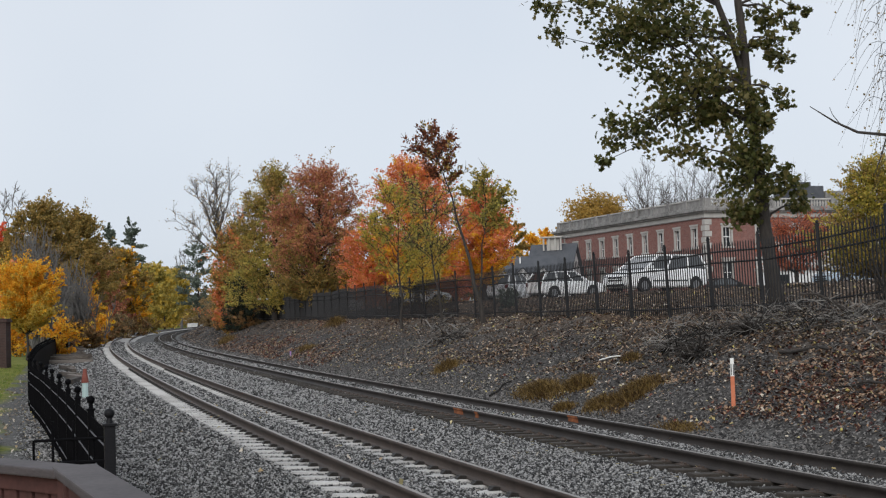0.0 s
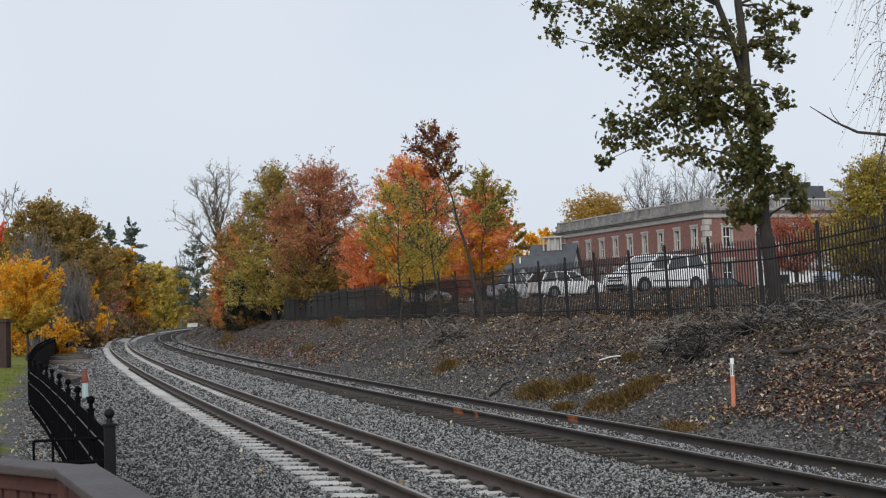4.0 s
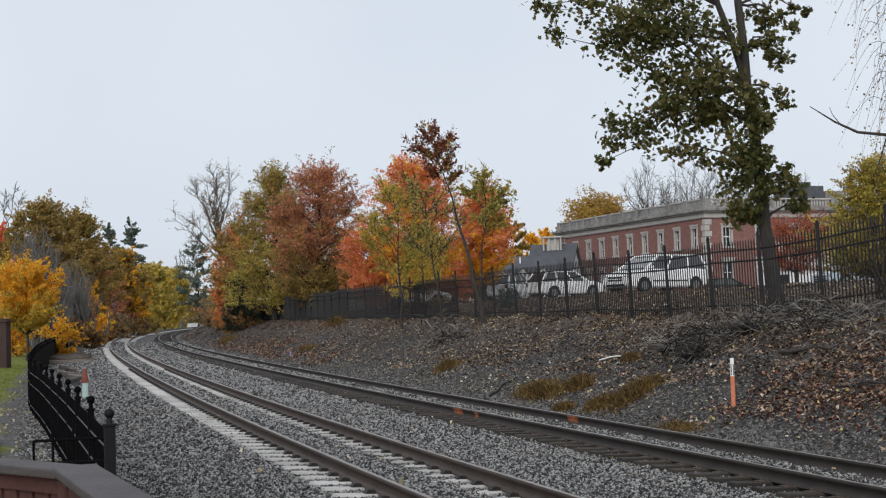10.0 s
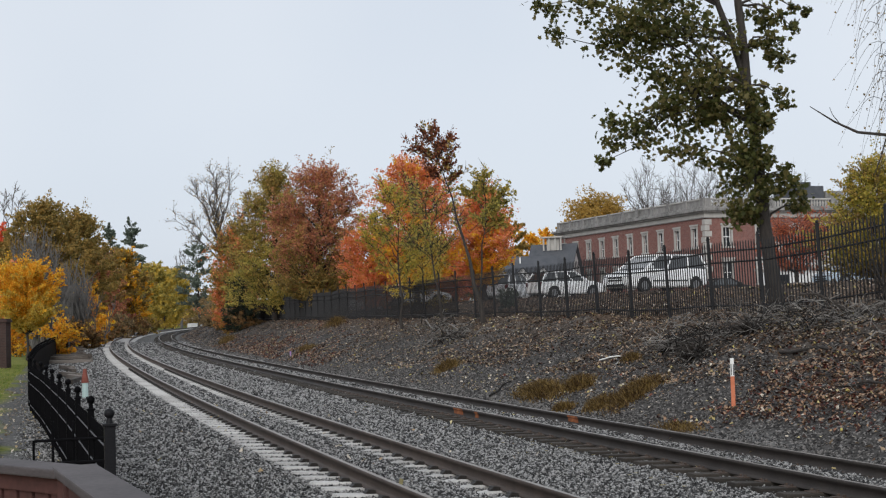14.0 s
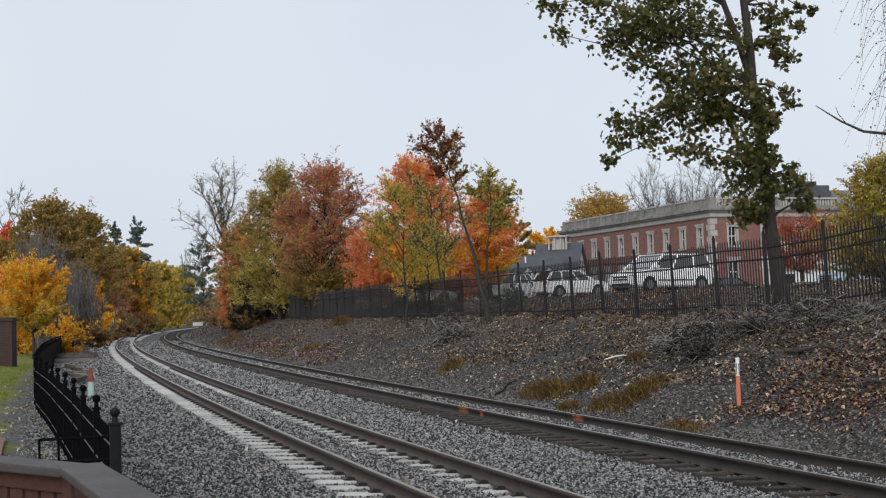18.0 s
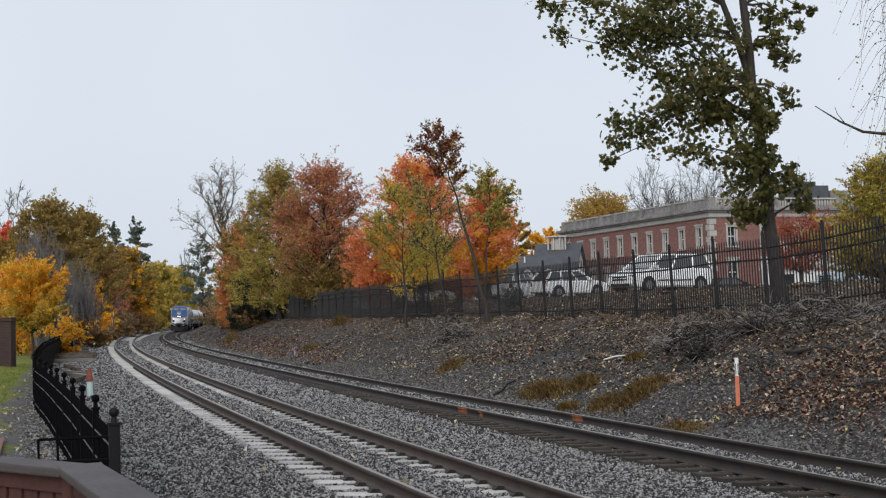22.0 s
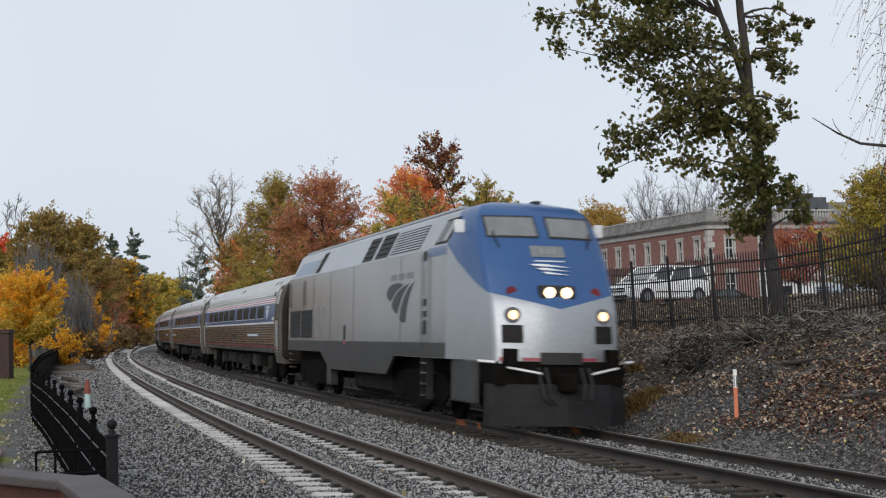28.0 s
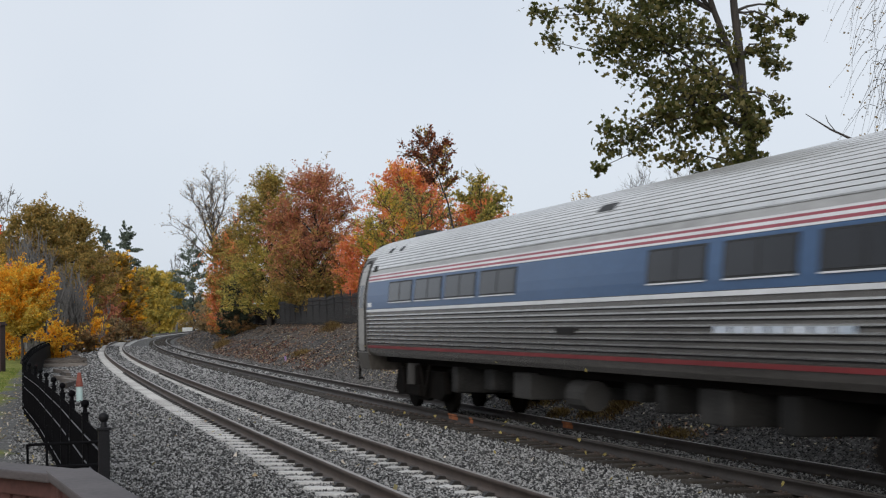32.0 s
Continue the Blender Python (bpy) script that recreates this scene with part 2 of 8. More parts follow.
# ---------------------------------------------------------------- ground
def ground_material():
    """Soil by its place across the line: grass, ballast, gravel bank with leaf litter, dry lawn."""
    m = material("ground_soil", [(0.05, 0.045, 0.04), (0.09, 0.08, 0.07), (0.14, 0.12, 0.1)], 0.95, scale=2.0, fine=14, bump=0.9, depth=0.06, spec=0.15)
    n, l = m.node_tree.nodes, m.node_tree.links
    p = n["Principled BSDF"]
    base = p.inputs["Base Color"].links[0].from_socket
    at = n.new("ShaderNodeAttribute")
    at.attribute_name = "across"
    tc = n.new("ShaderNodeTexCoord")
    big = n.new("ShaderNodeTexNoise")
    big.inputs["Scale"].default_value, big.inputs["Detail"].default_value = 0.35, 4
    l.new(tc.outputs["Object"], big.inputs["Vector"])
    edge = n.new("ShaderNodeMath")
    edge.operation = "MULTIPLY_ADD"
    edge.inputs[1].default_value = 3.0
    l.new(big.outputs[0], edge.inputs[0])
    l.new(at.outputs["Fac"], edge.inputs[2])

    def tone(c0, c1, scale, detail=4):
        t = n.new("ShaderNodeTexNoise")
        t.inputs["Scale"].default_value, t.inputs["Detail"].default_value = scale, detail
        l.new(tc.outputs["Object"], t.inputs["Vector"])
        r = n.new("ShaderNodeValToRGB")
        r.color_ramp.elements[0].position, r.color_ramp.elements[1].position = 0.35, 0.65
        r.color_ramp.elements[0].color, r.color_ramp.elements[1].color = (*c0, 1), (*c1, 1)
        l.new(t.outputs[0], r.inputs[0])
        return r.outputs[0]

    def layer(below, above, lo, hi):
        k = n.new("ShaderNodeMapRange")
        k.inputs["From Min"].default_value, k.inputs["From Max"].default_value = lo, hi
        l.new(edge.outputs[0], k.inputs["Value"])
        x = n.new("ShaderNodeMixRGB")
        l.new(k.outputs[0], x.inputs[0])
        l.new(below, x.inputs[1])
        l.new(above, x.inputs[2])
        return x.outputs[0]

    grass = tone((0.08, 0.11, 0.02), (0.2, 0.2, 0.05), 3)
    stones = tone((0.05, 0.05, 0.05), (0.16, 0.157, 0.152), 14, 5)
    gravel = tone((0.024, 0.022, 0.021), (0.085, 0.08, 0.076), 12, 5)
    litter = tone((0.035, 0.026, 0.02), (0.125, 0.09, 0.065), 9, 5)
    c = layer(litter, grass, -14.5, -12.5)
    c = layer(c, stones, -3.3, -2.9)
    c = layer(c, gravel, 8.4, 8.8)
    c = layer(c, litter, 11.2, 13.4)
    l.new(c, p.inputs["Base Color"])
    n.remove(base.node)
    return m


def build_ground():
    s = np.unique(np.concatenate([np.arange(-250, -6, 6.0), np.arange(-6, 60, 0.35), np.arange(60, 120, 1.0), np.arange(120, 420, 5.0), np.arange(420, 1290, 40.0)]))
    u = np.unique(np.concatenate([[-900, -400, -200, -100, -60, -35, -20, -12, -8, -6], np.arange(-5, 7.4, 0.4), np.arange(7.4, 14, 0.22), np.arange(14, 34, 1.0), [36, 40, 48, 60, 80, 110, 160, 260, 450, 800]]))
    sg, ug = np.meshgrid(s, u, indexing="ij")
    x, y = plan(sg, ug)
    z = ground_z(sg, ug) + rough_z(x, y, ug, sg)
    v = np.stack([x, y, z], -1).reshape(-1, 3)
    a, b = len(s), len(u)
    i = (np.arange(a - 1)[:, None] * b + np.arange(b - 1)[None]).ravel()
    f = np.stack([i, i + 1, i + b + 1, i + b], -1)[:, ::-1]
    me = mesh_arrays("ground", v, f)
    at = me.attributes.new("across", "FLOAT", "POINT")
    at.data.foreach_set("value", np.ascontiguousarray(ug.ravel(), dtype=np.float32))
    ob = part_me("ground", me, ground_material(), smooth=True)
    tagged(ob, "uneven ground of ballast, gravel and leaf litter beside a railway", "ground", kind="structure")


build_ground()


# ---------------------------------------------------------------- tracks
RAIL_SECTION = [(-0.07, -0.178), (0.07, -0.178), (0.07, -0.166), (0.018, -0.148), (0.010, -0.138), (0.010, -0.055), (0.035, -0.042), (0.036, -0.008), (0.028, -0.001), (-0.028, -0.001), (-0.036, -0.008), (-0.035, -0.042), (-0.010, -0.055), (-0.010, -0.138), (-0.018, -0.148), (-0.07, -0.166)]


def rail_line(name, offset, z0, tilt, label, steel="rail"):
    """One rail along the whole line; the worn head is a strip of its own."""
    s = np.concatenate([np.arange(-60, 60, 1.0), np.arange(60, 420, 3.0), np.arange(420, 1280, 20.0)])
    off = offset(s)
    sec = np.array(RAIL_SECTION)
    k = len(sec)
    x, y = plan(s[:, None], off[:, None] + sec[None, :, 0])
    z = np.broadcast_to(z0 + sec[None, :, 1] - tilt * sec[None, :, 0], x.shape)
    v = np.stack([x, y, z], -1).reshape(-1, 3)
    i = np.arange(len(s) - 1)[:, None] * k
    j = np.arange(k)[None]
    f = np.stack([i + j, i + (j + 1) % k, i + k + (j + 1) % k, i + k + j], -1).reshape(-1, 4)
    web = part_me(name, mesh_arrays(name, v, f), steel)
    tagged(web, label, "rail", "rails", "structure")
    x, y = plan(s[:, None], off[:, None] + np.array([-0.027, 0.027])[None])
    z = np.full_like(x, z0 + 0.0015)
    v = np.stack([x, y, z], -1).reshape(-1, 3)
    i = np.arange(len(s) - 1) * 2
    f = np.stack([i, i + 1, i + 3, i + 2], -1)
    part_me("worn_head", mesh_arrays("worn_head", v, f), "railtop", web, "bright worn strip on the rail head")
    return web


rail_line("rail", lambda s: 0 * s, 0.0, CANT, "brown rusty steel rail on pale concrete sleepers")
rail_line("rail", lambda s: 0 * s + GAUGE, -CANT * GAUGE, CANT, "brown rusty steel rail on pale concrete sleepers")
Z2 = -0.146
rail_line("rail", lambda s: track2(s), Z2, CANT, "dark brown steel rail on dark timber sleepers", "darkrail")
rail_line("rail", lambda s: track2(s) + GAUGE, Z2 - CANT * GAUGE, CANT, "dark brown steel rail on dark timber sleepers", "darkrail")


def pose_on_line(s, u, z, tilt=0.0):
    """A pose with x across the line to the right and y along it."""
    x, y = plan(s, u)
    return Matrix.Translation((float(x), float(y), z)) @ Matrix.Rotation(turn_at(s), 4, "Z") @ Matrix.Rotation(tilt, 4, "Y")


def build_sleepers():
    def section(top_w, bot_w, top, bot):
        return [(-bot_w / 2, bot), (bot_w / 2, bot), (top_w / 2, top - 0.02), (top_w / 2 - 0.02, top), (-top_w / 2 + 0.02, top), (-top_w / 2, top - 0.02)]
    bm = bmesh.new()
    rings = []
    for x, drop in ((-1.295, 0.03), (-1.275, 0.0), (-0.6, 0.0), (-0.35, 0.035), (0.35, 0.035), (0.6, 0.0), (1.275, 0.0), (1.295, 0.03)):
        rings.append([(x, a, b - (drop if b > -0.25 else 0)) for a, b in section(0.225, 0.28, -0.182, -0.38)])
    loft(bm, rings)
    con = bpy.data.meshes.new("concrete_sleeper")
    bm.to_mesh(con)
    bm.free()
    con.materials.append(MAT["concrete"])
    bm = bmesh.new()
    box(bm, -1.3, 1.3, -0.115, 0.115, -0.36, -0.18, 0.012)
    tim = bpy.data.meshes.new("timber_sleeper")
    bm.to_mesh(tim)
    bm.free()
    tim.materials.append(MAT["timber"])
    bm = bmesh.new()
    prism(bm, [(-0.05, -0.184), (0.075, -0.184), (0.065, -0.164), (0.03, -0.132), (-0.03, -0.136), (-0.05, -0.145)], "y", -0.055, 0.055)
    rod(bm, (0.03, -0.07, -0.148), (0.03, 0.07, -0.148), 0.018, n=8)
    clip = bpy.data.meshes.new("rail_clip")
    bm.to_mesh(clip)
    bm.free()
    clip.materials.append(MAT["clipiron"])
    bm = bmesh.new()
    box(bm, -0.19, 0.19, -0.09, 0.09, -0.182, -0.168, 0.004)
    for sx in (-1, 1):
        for sy in (-1, 1):
            box(bm, sx * 0.11 - 0.015, sx * 0.11 + 0.015, sy * 0.055 - 0.015, sy * 0.055 + 0.015, -0.172, -0.142)
    plate = bpy.data.meshes.new("tie_plate")
    bm.to_mesh(plate)
    bm.free()
    plate.materials.append(MAT["rail"])
    tilt = math.atan(CANT)
    far_v, far_f = {"c": [], "t": []}, {"c": [], "t": []}

    def row(me, small, name, label, s0, pitch, count, centre, z0, singles, key, small_to, mat):
        cube = np.array([(x, y, z) for x in (-1.295, 1.295) for y in (-0.12, 0.12) for z in (-0.36, -0.182)])
        quad = np.array([(0, 1, 3, 2), (4, 6, 7, 5), (0, 4, 5, 1), (2, 3, 7, 6), (0, 2, 6, 4), (1, 5, 7, 3)])
        vs, fs = [], []
        for i in range(count):
            s = s0 + pitch * i
            m = pose_on_line(s, float(centre(s)), z0, tilt)
            if i < singles:
                ob = new(name, me)
                ob.matrix_world = m @ pose(0, random.uniform(-0.02, 0.02), 0, 0, 0, random.uniform(-0.6, 0.6))
                tagged(ob, label, "sleeper", name + "s under the track")
                if s < small_to:
                    for g in (-1, 1):
                        for h in ((-1, 1) if key == "c" else (0,)):
                            c = new("rail_clip" if key == "c" else "tie_plate", small)
                            c.parent = ob
                            c.matrix_basis = pose(g * GAUGE / 2 + h * 0.115, 0, 0, 0, 0, 0 if h >= 0 else 180)
            else:
                vs.append((np.array(m.to_3x3()) @ cube.T).T + np.array(m.translation))
                fs.append(quad + 8 * len(fs))
        ob = part_me(name + "_row", mesh_arrays(name + "_row", np.concatenate(vs), np.concatenate(fs)), mat)
        tagged(ob, label + ", far row", "sleepers", kind="stuff")

    row(con, clip, "concrete_sleeper", "pale grey concrete sleeper half sunk in ballast", 1.94 - 0.61 * 16, 0.61, 560, lambda s: GAUGE / 2, -CANT * GAUGE / 2, 190, "c", 46, "concrete")
    row(tim, plate, "timber_sleeper", "dark creosoted timber sleeper sunk in ballast", -8.0, 0.53, 640, lambda s: track2(s) + GAUGE / 2, Z2 - CANT * GAUGE / 2, 130, "t", 26, "timber")


build_sleepers()


def rust_patches():
    """Bright rust on the webs of the far track's rails."""
    MAT["brightrust"] = material("bright_orange_rust", [(0.1, 0.035, 0.018), (0.26, 0.085, 0.03), (0.34, 0.13, 0.05)], 0.9, scale=6, fine=40)
    for rail, s, off, length in (("rail.002", 13.9, 0.0, 0.62), ("rail.003", 11.3, GAUGE, 0.5), ("rail.002", 12.7, 0.0, 0.2)):
        bm = bmesh.new()
        z = Z2 - CANT * off
        prism(bm, [(-0.0105, -0.13), (-0.0105, -0.06), (-0.034, -0.044), (-0.037, -0.012), (-0.039, -0.012), (-0.037, -0.046), (-0.0135, -0.062), (-0.0135, -0.132)], "y", -length / 2, length / 2)
        ob = part("rust_patch", bm, "brightrust", bpy.data.objects[rail], "orange rust on the rail's web")
        ob.matrix_world = pose_on_line(s, float(track2(s)) + off, z, math.atan(CANT))


rust_patches()


# ---------------------------------------------------------------- iron fence on the bank
MAT["ironrail"] = material("worn_black_iron", [(0.013, 0.013, 0.014), (0.028, 0.028, 0.03)], 0.5, scale=5, fine=60, spec=0.2)


def screen_cloth(open_part):
    """Black open-weave cloth that lets part of the view through."""
    m = material("black_windscreen_cloth", [(0.003, 0.003, 0.0035), (0.012, 0.011, 0.012)], 0.9, scale=1.2, fine=40, spec=0.0)
    n, l = m.node_tree.nodes, m.node_tree.links
    clear = n.new("ShaderNodeBsdfTransparent")
    mix = n.new("ShaderNodeMixShader")
    mix.inputs[0].default_value = open_part
    l.new(n["Principled BSDF"].outputs[0], mix.inputs[1])
    l.new(clear.outputs[0], mix.inputs[2])
    l.new(mix.outputs[0], n["Material Output"].inputs["Surface"])
    return m


MAT["screencloth"], MAT["densecloth"] = screen_cloth(0.6), screen_cloth(0.2)


def build_bank_fence():
    fence = thing("bank_fence", "tall black iron picket fence along the top of the bank", "fence")
    bm = bmesh.new()
    box(bm, -0.031, 0.031, -0.031, 0.031, -0.35, 1.86, 0.005)
    box(bm, -0.04, 0.04, -0.04, 0.04, 1.86, 1.89, 0.005)
    ball(bm, (0, 0, 1.92), 0.038, 1.0, 8)
    post = bpy.data.meshes.new("post")
    bm.to_mesh(post)
    bm.free()
    post.materials.append(MAT["ironrail"])
    bm = bmesh.new()
    box(bm, -0.011, 0.011, -0.011, 0.011, 0.06, 1.72)
    prism(bm, [(-0.011, 1.72), (0.011, 1.72), (0, 1.78)], "y", -0.011, 0.011)
    picket = np.array([v.co[:] for v in bm.verts])
    pf = [[v.index for v in f.verts] for f in bm.faces]
    bm.verts.index_update()
    pf = [[v.index for v in f.verts] for f in bm.faces]
    bm.free()
    stations = [12.24 + 2.457 * i for i in range(-3, 43)]
    n = 0
    pv, pq, shared = [], [], None
    me = bpy.data.meshes.new("picket")
    me.from_pydata(picket.tolist(), [], pf)
    me.materials.append(MAT["ironrail"])
    base = None
    count = 0
    for s in stations:
        u = 12.6
        x, y = plan(s, u)
        z = z_at(float(x), float(y))
        z = 0.35 * z + 0.65 * 1.57 + 0.27 * min(1.0, max(0.0, (12.6 - s) / 1.6))
        p = Vector((float(x), float(y), z))
        ob = new("post", post)
        ob.parent = fence
        ob.matrix_world = Matrix.Translation(p) @ Matrix.Rotation(turn_at(s), 4, "Z") @ pose(0, 0, 0, random.uniform(-0.8, 0.8), random.uniform(-3.4, -1.2))
        if base is not None:
            d = p - base
            for h in (0.22, 1.28, 1.55):
                rb = bmesh.new()
                a, b = base + Vector((0, 0, h)), p + Vector((0, 0, h))
                rod(rb, a, b, 0.022, n=4)
                part("rail_bar", rb, "ironrail", fence)
            if s > 41:
                sb = bmesh.new()
                back = Vector((d.y, -d.x, 0)).normalized() * 0.05
                loft(sb, [[(q + back * k + Vector((0, 0, h)))[:] for k, h in ((1.0, 0.08), (1.0, 1.6 + 0.04 * math.sin(s)), (1.1, 1.6), (1.1, 0.08))] for q in (base, base.lerp(p, 0.5), p)])
                part("mesh_screen", sb, "densecloth" if s > 62 else "screencloth", fence, "black see-through windscreen cloth")
            k = 19
            for i in range(1, k):
                q = base + d * (i / k)
                if count < 280 and base.y < 52:
                    o = new("picket", me)
                    o.parent = fence
                    o.matrix_world = Matrix.Translation(q) @ Matrix.Rotation(turn_at(s), 4, "Z") @ pose(0, 0, 0, 0, -2.0)
                    count += 1
                else:
                    pv.append(picket + np.array(q))
                    pq.append(len(pv) - 1)
        base = p
        n += 1
    vs = np.concatenate(pv)
    m = len(picket)
    flat = [[i + m * j for i in f] for j in range(len(pv)) for f in pf]
    me2 = bpy.data.meshes.new("far_picket")
    me2.from_pydata(vs.tolist(), [], flat)
    ob = part_me("far_picket", me2, "ironrail", fence)
    ob["kind"] = "stuff"


build_bank_fence()


# ---------------------------------------------------------------- trees
def oval(h):
    return math.sqrt(max(0.0, 1 - (2 * h - 1) ** 2)) ** 0.8


def round_top(h):
    return max(0.08, min(1.0, (h + 0.12) * 2.2)) * math.sqrt(max(0.0, 1 - max(0, h - 0.25) ** 2 / 0.5625))


def column(h):
    return min(1.0, 0.35 + h * 3) * min(1.0, (1 - h) * 3.2 + 0.1)


def limb(vs, fs, points, radii, sides=5):
    """A tapered tube along points, added to vertex and face lists."""
    start = len(vs)
    for i, (p, r) in enumerate(zip(points, radii)):
        a = points[max(0, i - 1)]
        b = points[min(len(points) - 1, i + 1)]
        d = (b - a).normalized() if (b - a).length > 1e-6 else Vector((0, 0, 1))
        e = d.orthogonal().normalized()
        g = d.cross(e)
        for k in range(sides):
            t = 2 * math.pi * k / sides
            vs.append(p + (e * math.cos(t) + g * math.sin(t)) * r)
    for i in range(len(points) - 1):
        for k in range(sides):
            a = start + i * sides
            fs.append((a + k, a + (k + 1) % sides, a + sides + (k + 1) % sides, a + sides + k))


def bend(a, b, sag, rnd, n=5):
    """A curved way from a to b that first runs up, then out."""
    out = []
    for i in range(n + 1):
        t = i / n
        p = a.lerp(b, t)
        p.z += sag * math.sin(t * math.pi) * 0.5
        if 0 < i < n:
            p += Vector((rnd.uniform(-1, 1), rnd.uniform(-1, 1), rnd.uniform(-1, 1))) * (b - a).length * 0.04
        out.append(p)
    return out


def leaf_cloud(centres, radius, per, size, rnd, flat=0.75, fold=0.3):
    """Small folded leaves scattered round each centre."""
    n = len(centres) * per
    c = np.repeat(np.array(centres), per, axis=0)
    r = np.repeat(np.array(radius), per)[:, None]
    c = c + rnd.normal(size=(n, 3)) * r * np.array([0.5, 0.5, 0.5 * flat])
    a = rnd.normal(size=(n, 3))
    a[:, 2] -= 0.4
    a /= np.linalg.norm(a, axis=1)[:, None]
    b = np.cross(a, rnd.normal(size=(n, 3)))
    b /= np.linalg.norm(b, axis=1)[:, None] + 1e-9
    nrm = np.cross(a, b)
    k = size * rnd.uniform(0.6, 1.3, size=(n, 1))
    v = np.stack([c - a * k * 0.55, c + b * k * 0.42 + nrm * k * fold * 0.5, c + a * k * 0.6, c - b * k * 0.42 + nrm * k * fold * 0.5], 1).reshape(-1, 3)
    i = np.arange(n) * 4
    return v, np.stack([i, i + 1, i + 2, i + 3], -1)


def sprays_of_leaves(base, way, length, per, size, rnd, spread=0.17):
    """Leaves strung along short twigs: thick near the twig, thin at its tip."""
    n = len(base) * per
    i = np.repeat(np.arange(len(base)), per)
    d, ln = np.asarray(way)[i], np.asarray(length)[i][:, None]
    t = rnd.uniform(size=(n, 1)) ** 0.85 * 1.08
    c = np.asarray(base)[i] + d * ln * t + rnd.normal(size=(n, 3)) * ln * spread * (1.15 - 0.75 * t) * np.array([1, 1, 0.7])
    a = rnd.normal(size=(n, 3)) * 0.8 + d * 0.6
    a[:, 2] -= 0.35
    a /= np.linalg.norm(a, axis=1)[:, None]
    b = np.cross(a, rnd.normal(size=(n, 3)))
    b /= np.linalg.norm(b, axis=1)[:, None] + 1e-9
    nrm = np.cross(a, b)
    k = size * rnd.uniform(0.55, 1.3, size=(n, 1))
    v = np.stack([c - a * k * 0.5, c + b * k * 0.4 + nrm * k * 0.14, c + a * k * 0.6, c - b * k * 0.4 + nrm * k * 0.14], 1).reshape(-1, 3)
    if size > 0.125:
        v = np.stack([c - a * k * 0.62 - b * k * 0.3, c + b * k * 0.72 + nrm * k * 0.1, c + a * k * 0.8 - b * k * 0.25], 1).reshape(-1, 3)
        return v, np.arange(n * 3).reshape(-1, 3)
    q = np.arange(n) * 4
    return v, np.stack([q, q + 1, q + 2, q + 3], -1)


